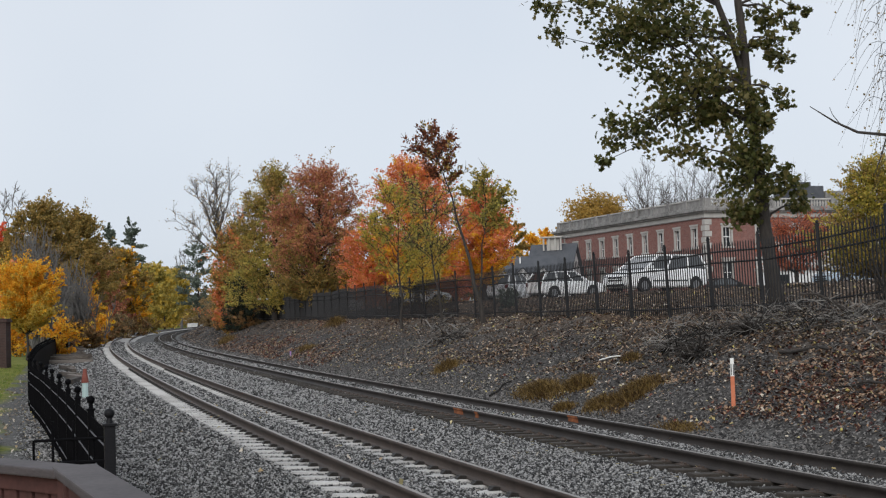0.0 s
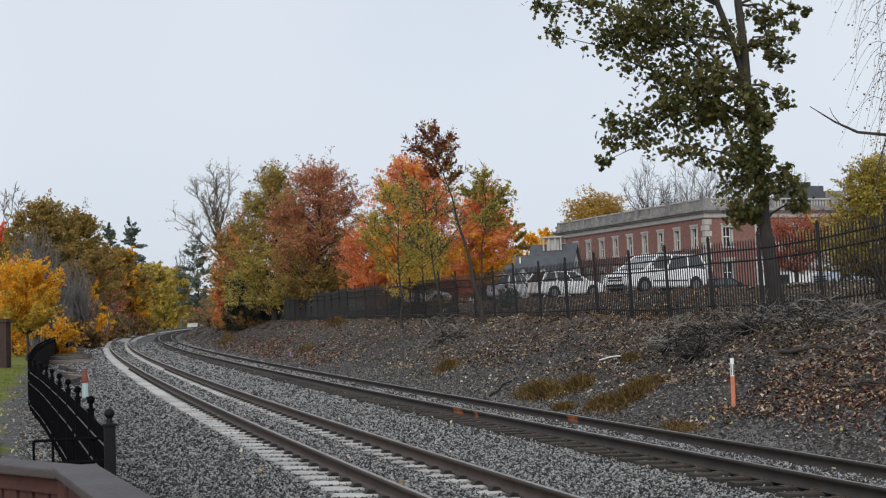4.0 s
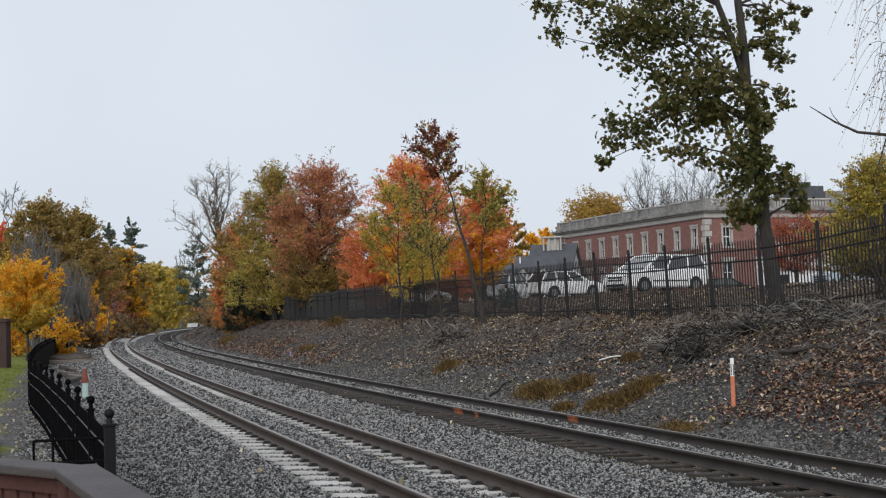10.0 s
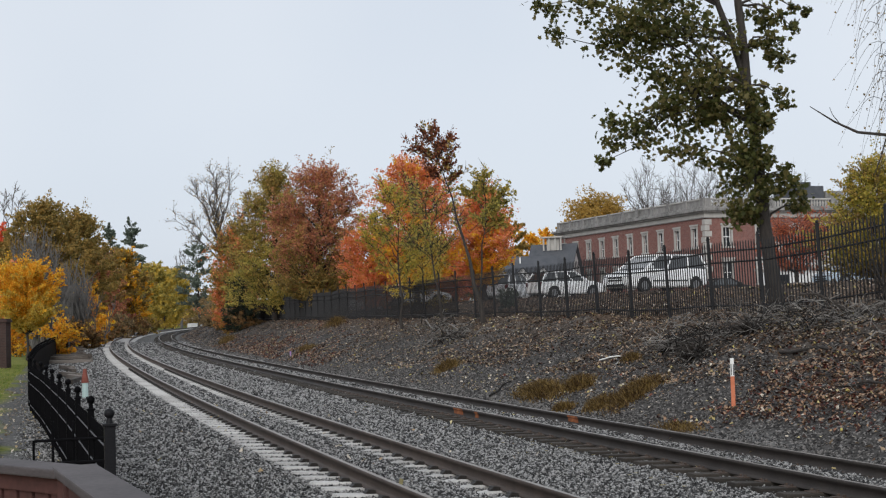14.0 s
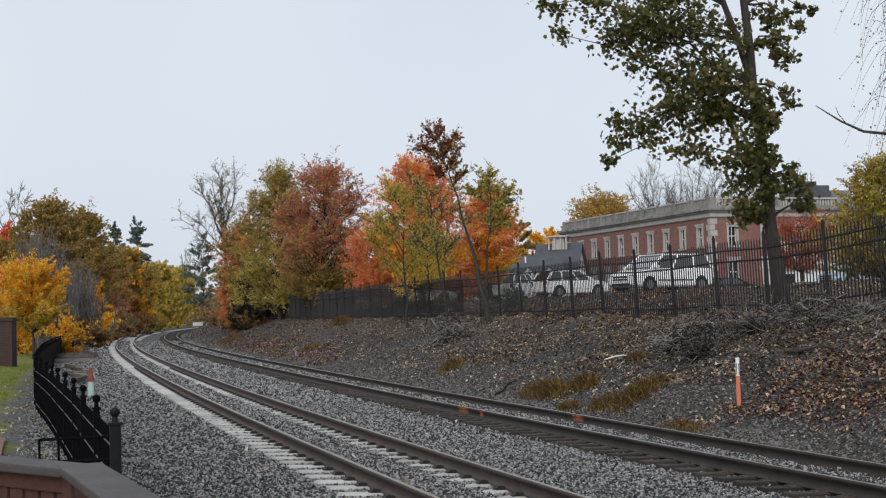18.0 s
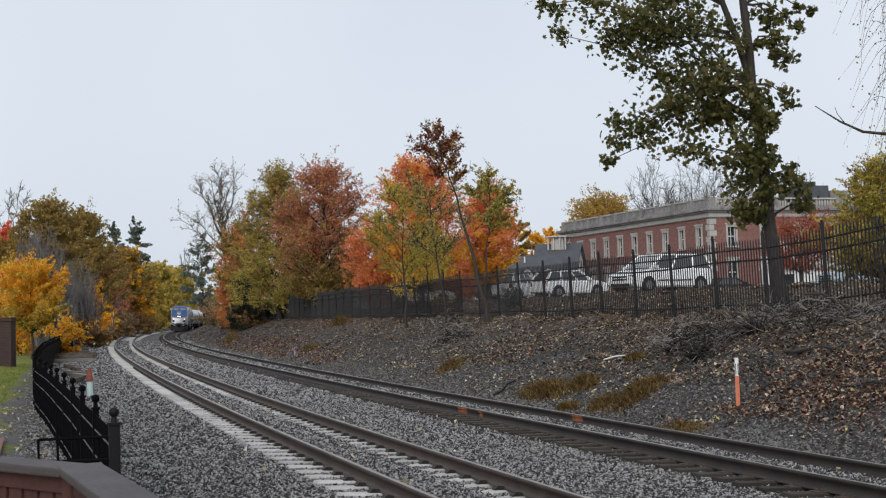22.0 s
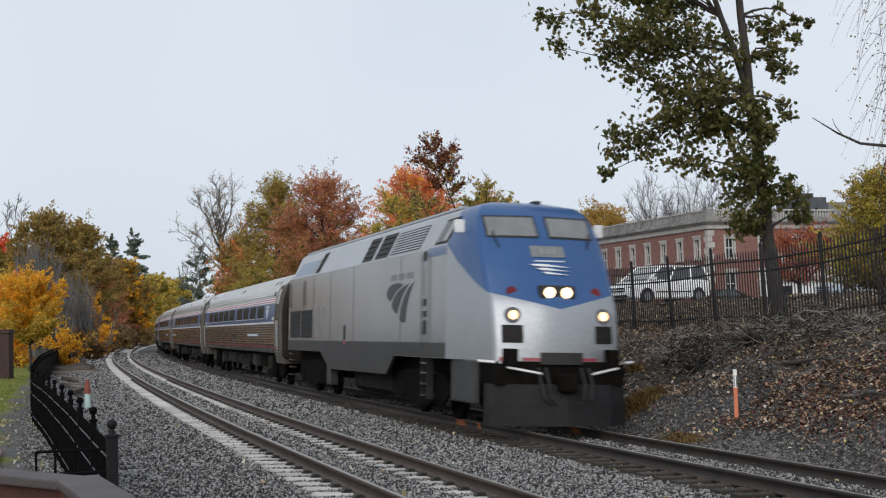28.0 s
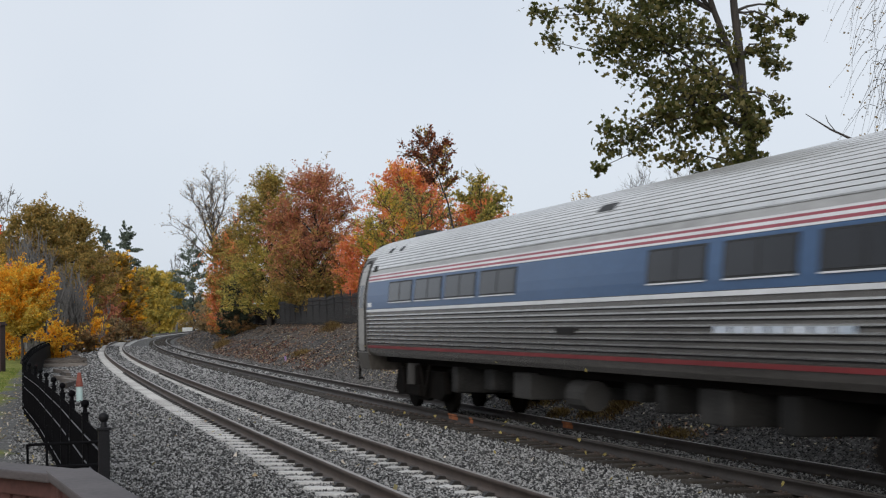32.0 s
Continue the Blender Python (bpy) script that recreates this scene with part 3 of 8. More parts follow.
def tree(name, label, x, y, height, radius, crown_from, shape, leaves, clumps, per, size, trunk_r, bark="bark", seed=1, lean=(0, 0), z=None, twigs=0, clump_r=None, squash=(1, 1), surface=0.55, trunk_top=0.85, fat=0.012, low=None, rise=(0.35, 0.9), tips=0.14):
    """A tree: tapered trunk, boughs that reach the crown's outline, twigs on the boughs and small leaves along the twigs."""
    rnd = np.random.RandomState(seed)
    pr = random.Random(seed)
    z = z_at(x, y) - 0.1 if z is None else z
    ob = thing(name, label, "tree", Matrix.Translation((x, y, z)))
    top = Vector((lean[0], lean[1], height))
    line = []
    for i in range(9):
        t = i / 8 * trunk_top
        line.append(Vector((top.x * t ** 1.3 + pr.uniform(-1, 1) * 0.012 * height * (0 < i), top.y * t ** 1.3 + pr.uniform(-1, 1) * 0.012 * height * (0 < i), height * t)))
    vs, fs = [], []
    limb(vs, fs, line, [trunk_r * (1.25 if i == 0 else 1) * (1 - 0.88 * i / 8) for i in range(9)], 8)
    me = bpy.data.meshes.new("trunk")
    me.from_pydata([v[:] for v in vs], [], fs)
    part_me("trunk", me, bark, ob, smooth=True)

    def axis(zz):
        t = min(max(zz / height / trunk_top, 0), 1) * 8
        i = min(int(t), 7)
        return line[i].lerp(line[i + 1], t - i)

    lobes = [(pr.uniform(0, 6.28), pr.uniform(0, 1), pr.uniform(-0.2, 0.26)) for _ in range(12)]
    ch = height - crown_from
    long = (clump_r or radius * 0.22) * 2.1
    count = max(7, clumps // 8)
    vs, fs, base, way, length, height_of = [], [], [], [], [], []
    for i in range(count):
        h = min(1.0, max(0.0, ((i + 0.5) / count) ** 0.85 + pr.gauss(0, 0.02)))
        an = i * 2.39996 + pr.gauss(0, 0.35)
        r = radius * shape(h) * pr.uniform(0.72, 1.04)
        for la, lh, amp in lobes:
            r *= 1 + amp * max(0.0, math.cos(an - la)) ** 2 * math.exp(-((h - lh) / 0.16) ** 2)
        zz = crown_from + ch * h
        a0 = axis(min(zz, height * trunk_top))
        tip = a0 + Vector((math.cos(an) * r * squash[0], math.sin(an) * r * squash[1], 0))
        tip.z = zz + pr.uniform(-0.25, 0.1) * long
        za = max(crown_from * 0.75, min(height * trunk_top * 0.97, zz - r * pr.uniform(*rise) - 0.25))
        ra = max(fat * 1.8, trunk_r * (1 - 0.85 * za / height) * 0.42)
        pts = bend(axis(za), tip, r * 0.14, pr)
        limb(vs, fs, pts, [ra * (1 - 0.85 * j / 5) for j in range(6)], 4)
        sprays = max(3, int(round(clumps / count * (0.55 + 0.9 * shape(h)))))
        for j in range(sprays):
            t = (0.12 + 0.88 * pr.random() ** (0.75 if surface > 0.4 else 1.0)) * 5
            k = min(int(t), 4)
            p = pts[k].lerp(pts[k + 1], t - k)
            d = (pts[k + 1] - pts[k]).normalized() * 0.75 + Vector((pr.gauss(0, 0.62), pr.gauss(0, 0.62), pr.gauss(0.28, 0.38)))
            d.normalize()
            ln = long * pr.uniform(0.55, 1.2)
            if pr.random() < tips:
                ln *= 1.5
            base.append(p[:])
            way.append(d[:])
            length.append(ln)
            height_of.append(h)
            if j % 4 == 0 or twigs:
                q = p + d * ln * 0.95
                limb(vs, fs, bend(p, q, 0.0, pr, 3), [max(fat, ra * 0.3), max(fat * 0.8, ra * 0.22), max(fat * 0.6, ra * 0.14), fat * 0.4], 3)
                for _ in range(twigs):
                    e = p.lerp(q, pr.uniform(0.2, 0.9))
                    f = (d + Vector((pr.gauss(0, 0.7), pr.gauss(0, 0.7), pr.gauss(0.2, 0.5)))).normalized() * ln * pr.uniform(0.3, 0.6)
                    limb(vs, fs, [e, e + f * 0.5, e + f], [fat * 0.8, fat * 0.6, fat * 0.3], 3)
    part_me("branchwork", mesh_list("branchwork", vs, fs), bark, ob)["kind"] = "stuff"
    if leaves and per:
        # the lower part of a crown, or single boughs, may have turned another colour
        groups = {}
        for i, h in enumerate(height_of):
            pick = low[0] if low and (h + pr.gauss(0, 0.13) < low[1] or pr.random() < low[2]) else leaves
            groups.setdefault(pick, []).append(i)
        for mat, ids in groups.items():
            v, f = sprays_of_leaves([base[i] for i in ids], [way[i] for i in ids], [length[i] for i in ids], per, size, rnd)
            part_me("crown", mesh_arrays("crown", v, f), mat, ob)["kind"] = "stuff"
    return ob


def bare(name, label, x, y, height, radius, split_at, bark="bark", seed=1, trunk_r=0.22, leaves=None, fine=0.02, boughs=13, leaf_n=0, leaf_size=0.16, lean=0.0, upright=0.0):
    """A leafless tree: boughs that fan out to a rounded outline, branches on them, and fine twigs."""
    pr = random.Random(seed)
    z = z_at(x, y) - 0.1
    ob = thing(name, label, "tree", Matrix.Translation((x, y, z)))
    vs, fs, tips = [], [], []
    ch = height - split_at
    fork = Vector((lean * 0.3, 0, split_at))
    for i in range(boughs):
        an = i * 2.39996 + pr.gauss(0, 0.2)
        el = pr.random() ** 1.3 if i > 2 else 1.0
        el = el + (1 - el) * upright
        reach = radius * math.sqrt(max(0.02, 1 - (el * 0.97) ** 2)) * pr.uniform(0.85, 1.08)
        tip = fork + Vector((math.cos(an) * reach + lean * el, math.sin(an) * reach, ch * (0.22 + 0.78 * el) * pr.uniform(0.9, 1.02)))
        start = fork + Vector((lean * 0.2, 0, 1)) * pr.uniform(-0.12, 0.22) * ch * (0.3 + el * 0.7)
        pts = bend(start, tip, ch * 0.1 * (1 - el), pr, 7)
        r0 = trunk_r * pr.uniform(0.34, 0.6)
        limb(vs, fs, pts, [max(fine * 1.3, r0 * (1 - 0.8 * j / 7)) for j in range(8)], 5)
        for _ in range(12):
            t = (0.2 + 0.78 * pr.random()) * 7
            k = min(int(t), 6)
            p = pts[k].lerp(pts[k + 1], t - k)
            d = (pts[k + 1] - pts[k]).normalized() * 0.8 + Vector((pr.gauss(0, 0.55), pr.gauss(0, 0.55), pr.gauss(0.3, 0.35)))
            q = p + d.normalized() * radius * pr.uniform(0.22, 0.46) * (1.15 - 0.08 * t)
            sub = bend(p, q, 0.15, pr, 4)
            limb(vs, fs, sub, [max(fine * 0.9, r0 * 0.3 * (1 - 0.15 * j)) for j in range(5)], 3)
            for _ in range(6):
                e = sub[pr.randrange(1, 5)]
                g = (d.normalized() + Vector((pr.gauss(0, 0.6), pr.gauss(0, 0.6), pr.gauss(0.25, 0.45)))).normalized() * radius * pr.uniform(0.08, 0.2)
                limb(vs, fs, [e, e + g * 0.5 + Vector((0, 0, 0.02)), e + g], [fine * 0.75, fine * 0.6, fine * 0.35], 3)
                tips += [(e + g)[:], (e + g * 0.55)[:]]
    part_me("branchwork", mesh_list("branchwork", vs, fs), bark, ob)["kind"] = "stuff"
    vs, fs = [], []
    limb(vs, fs, [Vector((0, 0, 0)), fork * 0.5, fork, fork + Vector((lean * 0.2, 0, ch * 0.22))], [trunk_r * 1.2, trunk_r, trunk_r * 0.8, trunk_r * 0.5], 9)
    part_me("trunk", mesh_list("trunk", vs, fs), bark, ob, smooth=True)
    if leaves and leaf_n:
        v, f = leaf_cloud(tips, [0.35] * len(tips), leaf_n, leaf_size, np.random.RandomState(seed))
        part_me("crown", mesh_arrays("crown", v, f), leaves, ob)["kind"] = "stuff"
    return ob


def thicket(name, label, x, y, height, radius, stems, seed, bark="greybark", fine=0.012):
    """A clump of thin upright leafless stems with fine rising twigs."""
    pr = random.Random(seed)
    ob = thing(name, label, "tree", Matrix.Translation((x, y, z_at(x, y) - 0.1)))
    vs, fs = [], []
    for _ in range(stems):
        a = Vector((pr.gauss(0, 0.3) * radius, pr.gauss(0, 0.3) * radius, 0))
        b = Vector((a.x * 1.3 + pr.gauss(0, 0.3) * radius, a.y * 1.3 + pr.gauss(0, 0.3) * radius, height * pr.uniform(0.55, 1.0)))
        b.z *= 1 - 0.35 * min(1.0, math.hypot(b.x, b.y) / radius)
        pts = bend(a, b, 0.0, pr, 6)
        limb(vs, fs, pts, [fine * 3.2 * (1 - 0.12 * j) for j in range(7)], 4)
        for _ in range(30):
            t = pr.uniform(1.2, 5.9)
            k = int(t)
            p = pts[k].lerp(pts[k + 1], t - k)
            g = Vector((pr.gauss(0, 0.33), pr.gauss(0, 0.33), 1)).normalized() * height * pr.uniform(0.07, 0.17)
            limb(vs, fs, bend(p, p + g, 0.0, pr, 3), [fine, fine * 0.85, fine * 0.7, fine * 0.4], 3)
    part_me("branchwork", mesh_list("branchwork", vs, fs), bark, ob)["kind"] = "stuff"
    return ob


def mesh_list(name, vs, fs):
    me = bpy.data.meshes.new(name)
    me.from_pydata([v[:] for v in vs], [], fs)
    return me


MAT["red_oak"] = leaf_material("russet_leaves", [(0.27, 0.12, 0.07), (0.46, 0.15, 0.1), (0.6, 0.22, 0.14), (0.56, 0.3, 0.12)])
MAT["olive"] = leaf_material("olive_yellow_leaves", [(0.2, 0.16, 0.052), (0.32, 0.235, 0.068), (0.46, 0.29, 0.085)])
MAT["orange"] = leaf_material("orange_red_leaves", [(0.64, 0.28, 0.07), (0.76, 0.2, 0.09), (0.8, 0.33, 0.18)])
MAT["yellow"] = leaf_material("yellow_leaves", [(0.46, 0.33, 0.05), (0.62, 0.44, 0.07), (0.66, 0.5, 0.12)])
MAT["yellowolive"] = leaf_material("olive_gold_leaves", [(0.3, 0.27, 0.05), (0.45, 0.38, 0.07), (0.6, 0.42, 0.08)])
MAT["ochre"] = leaf_material("ochre_leaves", [(0.3, 0.21, 0.06), (0.48, 0.3, 0.07), (0.55, 0.35, 0.09)])
MAT["gold"] = leaf_material("golden_leaves", [(0.74, 0.33, 0.025), (0.84, 0.46, 0.04), (0.82, 0.56, 0.07)])
MAT["yellowgreen"] = leaf_material("yellow_green_leaves", [(0.25, 0.235, 0.065), (0.44, 0.365, 0.085), (0.6, 0.44, 0.11)])
MAT["brownred"] = leaf_material("brown_red_leaves", [(0.13, 0.055, 0.03), (0.24, 0.075, 0.045), (0.36, 0.13, 0.06)])
MAT["evergreen"] = leaf_material("shaded_underside_leaves", [(0.014, 0.02, 0.012), (0.034, 0.044, 0.026)], through_light=0.1)
MAT["maple_green"] = leaf_material("dark_green_maple_leaves", [(0.055, 0.062, 0.018), (0.1, 0.108, 0.03), (0.19, 0.16, 0.06)], through_light=0.55, rough=0.42)
MAT["red"] = leaf_material("scarlet_leaves", [(0.6, 0.1, 0.04), (0.78, 0.17, 0.08)])
MAT["russetred"] = leaf_material("russet_red_leaves", [(0.34, 0.09, 0.05), (0.5, 0.14, 0.07), (0.56, 0.2, 0.09)])
MAT["tan"] = leaf_material("tan_leaves", [(0.22, 0.17, 0.1), (0.42, 0.29, 0.14)])
# lighter needle tone with the distance haze put into its colour
MAT["fargreen"] = leaf_material("haze_toned_green_needles", [(0.09, 0.115, 0.09), (0.17, 0.2, 0.155)], through_light=0.3)
MAT["drytan"] = leaf_material("dry_tan_leaves", [(0.2, 0.14, 0.07), (0.36, 0.25, 0.11), (0.42, 0.22, 0.1)])
def cone_like(h):
    return float(np.interp(h, [0, 0.12, 0.4, 0.6, 0.8, 1.0], [0.6, 0.88, 1.0, 0.9, 0.66, 0.2]))


def slope_cone(h):
    return float(np.interp(h, [0, 0.1, 0.3, 0.6, 0.85, 1.0], [0.7, 0.9, 1.0, 0.7, 0.4, 0.1]))


def broad_cone(h):
    return float(np.interp(h, [0, 0.1, 0.3, 0.6, 1.0], [0.6, 0.95, 1.0, 0.62, 0.08]))


def pine_crown(h):
    return (1 - h) ** 0.8 * (0.75 + 0.3 * math.sin(h * 38)) + 0.06


def boxy(h):
    return float(np.interp(h, [0, 0.12, 0.4, 0.9, 1.0], [0.6, 0.85, 1.0, 0.9, 0.6]))


def vase(h):
    return float(np.interp(h, [0, 0.3, 0.6, 0.85, 1.0], [0.35, 0.8, 1.0, 0.75, 0.3]))


def build_trees():
    T = tree
    T("oak_tree", "russet oak with a pyramid crown, olive below, behind the fence", *polar(-5.4, 90), 10.2, 3.2, 1.5, cone_like, "red_oak", 1250, 44, 0.11, 0.2, seed=3, lean=(0.3, 0), clump_r=0.5, low=("olive", 0.33, 0.1))
    T("maple_tree", "olive and yellow maple beside a russet oak", *polar(-7.2, 103), 11.7, 3.9, 1.0, slope_cone, "olive", 1150, 44, 0.12, 0.2, seed=4, clump_r=0.52, low=("yellowgreen", 0.45, 0.3))
    T("maple_tree", "olive and orange maple at the wood's edge", *polar(-8.8, 112), 8.2, 2.0, 0.8, round_top, "olive", 380, 46, 0.13, 0.2, seed=44, clump_r=0.7, low=("orange", 0.0, 0.25), twigs=1)
    T("maple_tree", "bright orange-red maple behind the fence", *polar(-1.2, 76), 8.6, 2.9, 1.5, round_top, "orange", 900, 40, 0.11, 0.2, seed=5, clump_r=0.46, low=("gold", 0.3, 0.12))
    T("maple_tree", "orange maple with a scarlet top behind the fence", *polar(1.75, 80), 6.7, 1.6, 1.2, round_top, "orange", 620, 42, 0.11, 0.16, seed=51, clump_r=0.42, low=("gold", 0.3, 0.1))
    T("maple_tree", "low orange maple behind the fence", *polar(-3.1, 80), 5.4, 1.5, 0.5, oval, "orange", 330, 40, 0.11, 0.12, seed=52, clump_r=0.4)
    T("young_maple", "slender leaning maple with a brown-red top", *polar(1.66, 48.3), 7.3, 0.72, 5.3, oval, "brownred", 70, 30, 0.1, 0.085, seed=6, lean=(-1.9, 0), clump_r=0.3, twigs=3, low=("olive", 0.1, 0.15))
    T("young_maple", "slender maple with green and yellow leaves", *polar(1.51, 48.9), 5.4, 0.85, 3.6, oval, "yellowgreen", 70, 30, 0.105, 0.05, seed=61, lean=(0.4, 0), clump_r=0.3, twigs=2)
    T("young_maple", "thin multi-stemmed maple with sparse yellow-green leaves", *polar(-0.13, 53), 5.9, 1.5, 2.8, oval, "yellowgreen", 80, 14, 0.1, 0.05, "bark", seed=7, lean=(-0.7, 0), twigs=6, clump_r=0.35)
    T("young_maple", "thin yellow-green maple behind the fence", *polar(-1.82, 57), 6.3, 1.7, 2.6, oval, "yellowolive", 120, 30, 0.1, 0.06, seed=71, lean=(-0.1, 0), twigs=3, clump_r=0.4)
    T("young_maple", "yellow-green maple sapling behind the fence", *polar(-0.9, 62), 3.8, 1.5, 0.8, oval, "yellow", 90, 30, 0.1, 0.06, seed=72, twigs=2, clump_r=0.4)
    bare("bare_tree", "tall leafless tree behind the autumn maples", *polar(-9.45, 132), 15.6, 4.5, 7.0, "ashbark", seed=17, trunk_r=0.2, leaves="tan", fine=0.022, boughs=16, leaf_n=1, leaf_size=0.13)
    T("shrub_tree", "small orange shrub tree at the wood's edge", *polar(-9.2, 111), 5.2, 0.8, 0.3, column, "orange", 240, 40, 0.11, 0.06, seed=9, clump_r=0.36, low=("ochre", 0.1, 0.2))
    T("shrub_tree", "small tan shrub tree at the wood's edge", *polar(-9.0, 122), 4.6, 0.7, 0.3, column, "tan", 80, 50, 0.18, 0.06, seed=91, clump_r=0.5)
    # low dark tree added to stand for the olive maple's shaded underside
    T("evergreen_tree", "low dark tree for the maple's shaded underside below the oak", *polar(-8.75, 108), 4.4, 1.3, 0.2, broad_cone, "evergreen", 190, 60, 0.12, 0.1, seed=10, clump_r=0.4, twigs=1)
    T("evergreen_tree", "dark evergreen far down the line", *polar(-10.40, 262), 17.0, 3.2, 3.0, round_top, "fargreen", 130, 44, 0.26, 0.25, seed=11, clump_r=0.8)
    T("pine_tree", "tall sparse white pine above the wood", *polar(-13.91, 240), 19.8, 2.0, 9, pine_crown, "fargreen", 90, 60, 0.26, 0.25, seed=12, clump_r=0.55, rise=(-0.1, 0.2))
    T("pine_tree", "tall sparse white pine above the wood", *polar(-13.08, 235), 19.6, 3.0, 5, pine_crown, "fargreen", 130, 60, 0.26, 0.25, seed=13, clump_r=0.6, rise=(-0.1, 0.2))
    T("wood_tree", "large olive-yellow tree at the wood's edge", *polar(-16.6, 130), 13.6, 4.2, 1.0, round_top, "olive", 1100, 48, 0.15, 0.25, seed=14, clump_r=0.53)
    T("wood_tree", "large olive-brown tree at the wood's edge", *polar(-15.3, 150), 14.4, 3.6, 1.0, round_top, "olive", 900, 48, 0.16, 0.25, seed=15, clump_r=0.56)
    T("wood_tree", "rusty olive tree behind the thicket", *polar(-17.88, 134), 10.5, 2.6, 0.8, round_top, "olive", 480, 48, 0.16, 0.2, seed=141, clump_r=0.50)
    T("wood_tree", "brown-gold tree at the wood's edge", *polar(-14.41, 190), 12.8, 3.2, 0.8, round_top, "olive", 620, 48, 0.19, 0.2, seed=151, clump_r=0.62, low=("drytan", 0.4, 0.2))
    thicket("bare_tree", "grey leafless thicket of thin upright stems beside the fence", *polar(-16.75, 108), 10.4, 3.0, 80, 16, fine=0.024)
    thicket("bare_tree", "grey leafless thicket of thin upright stems beside the fence", *polar(-15.5, 116), 7.8, 2.8, 64, 161, fine=0.026)
    T("golden_tree", "golden-orange young maple behind the black fence", *polar(-17.3, 84), 5.9, 1.85, 2.2, boxy, "gold", 800, 44, 0.1, 0.1, seed=17, lean=(-0.1, 0), clump_r=0.3, low=("yellow", 0.3, 0.12))
    T("golden_tree", "low yellow sapling behind the black fence", *polar(-16.07, 90), 2.4, 0.9, 0.3, round_top, "gold", 60, 26, 0.13, 0.05, seed=171, clump_r=0.4, twigs=3)
    T("golden_tree", "low yellow sapling behind the brick pillar", *polar(-17.75, 92), 2.6, 1.1, 0.2, round_top, "gold", 70, 26, 0.13, 0.05, seed=172, clump_r=0.42, twigs=3)
    T("maple_tree", "orange maple beside the brick pillar", *polar(-18.36, 96), 5.5, 1.6, 0.4, round_top, "orange", 140, 60, 0.18, 0.08, seed=173, clump_r=0.5)
    T("shrub_tree", "tan and gold shrub at the wood's edge", *polar(-15.08, 135), 5.5, 1.5, 0.2, column, "gold", 110, 50, 0.2, 0.07, seed=174, clump_r=0.5)
    T("wood_tree", "yellow-green tree at the wood's edge", *polar(-13.50, 208), 13.2, 3.8, 0.8, round_top, "olive", 760, 48, 0.19, 0.25, seed=18, clump_r=0.62, low=("gold", 0.35, 0.2))
    T("wood_tree", "rusty tree at the wood's edge", *polar(-14.25, 200), 8.5, 3.4, 0.4, round_top, "red_oak", 380, 48, 0.22, 0.2, seed=181, clump_r=0.56)
    T("wood_tree", "yellow tree at the end of the curve", *polar(-12.30, 350), 16.0, 5.6, 2.6, round_top, "yellowgreen", 570, 33, 0.5, 0.3, seed=19, clump_r=0.99, low=("yellow", 0.45, 0.25))
    T("wood_tree", "yellow tree at the end of the curve", *polar(-11.49, 365), 15.0, 5.4, 2.6, round_top, "yellowgreen", 532, 33, 0.5, 0.3, seed=191, clump_r=0.99, low=("yellow", 0.45, 0.25))
    T("wood_tree", "yellow-green tree at the end of the curve", *polar(-11.80, 345), 11.0, 4.4, 0.4, round_top, "yellowgreen", 342, 38, 0.34, 0.2, seed=192, clump_r=0.87, low=("yellow", 0.3, 0.15), twigs=2)
    T("wood_tree", "rusty mixed tree at the wood's edge", *polar(-14.81, 165), 9.8, 3.4, 0.4, round_top, "red_oak", 418, 52, 0.2, 0.2, seed=20, clump_r=0.53)
    bare("bare_tree", "grey leafless tree beyond the curve", *polar(-11.10, 380), 20.0, 7.0, 4, "greybark", seed=193, trunk_r=0.35, fine=0.07)
    T("maple_tree", "red maple at the edge of the wood", *polar(-18.27, 138), 11.0, 1.9, 5, oval, "red", 90, 60, 0.24, 0.15, seed=21, clump_r=0.6)
    bare("bare_tree", "grey leafless tree above the wood", *polar(-17.92, 160), 17.5, 3.6, 7, "greybark", seed=22, fine=0.03)
    for bearing, d, h, r, leaf, sd in ((-9.93, 150, 2.6, 1.3, "tan", 301), (-9.46, 128, 2.0, 1.2, "drytan", 302), (-10.17, 190, 3.4, 1.6, "tan", 303), (-9.18, 118, 1.5, 1.0, "drytan", 304), (-8.52, 108, 1.2, 1.1, "drytan", 305)):
        T("shrub", "low tan shrub at the foot of the bank", *polar(bearing, d), h, r, 0.1, round_top, leaf, 60, 40, 0.16, 0.04, seed=sd, clump_r=0.4, twigs=4, fat=0.015)
    for bearing, d, h, r, leaf, sd in ((-14.68, 128, 3.4, 1.5, "gold", 311), (-14.18, 150, 2.6, 1.8, "drytan", 312), (-13.63, 175, 3.2, 2.0, "tan", 313), (-13.04, 205, 3.0, 2.2, "drytan", 314), (-12.49, 240, 3.0, 2.4, "olive", 315), (-15.04, 112, 2.0, 1.2, "drytan", 316)):
        T("shrub", "low dry shrub at the wood's edge", *polar(bearing, d), h, r, 0.1, round_top, leaf, 70, 40, 0.18, 0.04, seed=sd, clump_r=0.5, twigs=4, fat=0.02)
    for bearing, d, h, r, leaf, sd in ((-4.5, 96, 3.4, 1.9, "gold", 331), (-3.5, 100, 3.6, 2.0, "ochre", 332), (-2.3, 98, 4.2, 2.1, "yellow", 333), (-1.0, 99, 4.4, 2.2, "gold", 334), (0.4, 97, 4.2, 2.1, "orange", 335), (1.6, 99, 3.6, 1.7, "ochre", 336)):
        T("shrub_tree", "low yellow and orange shrub tree behind the maples", *polar(bearing, d), h, r, 0.3, round_top, leaf, 240, 42, 0.13, 0.06, seed=sd, clump_r=0.45, twigs=1)
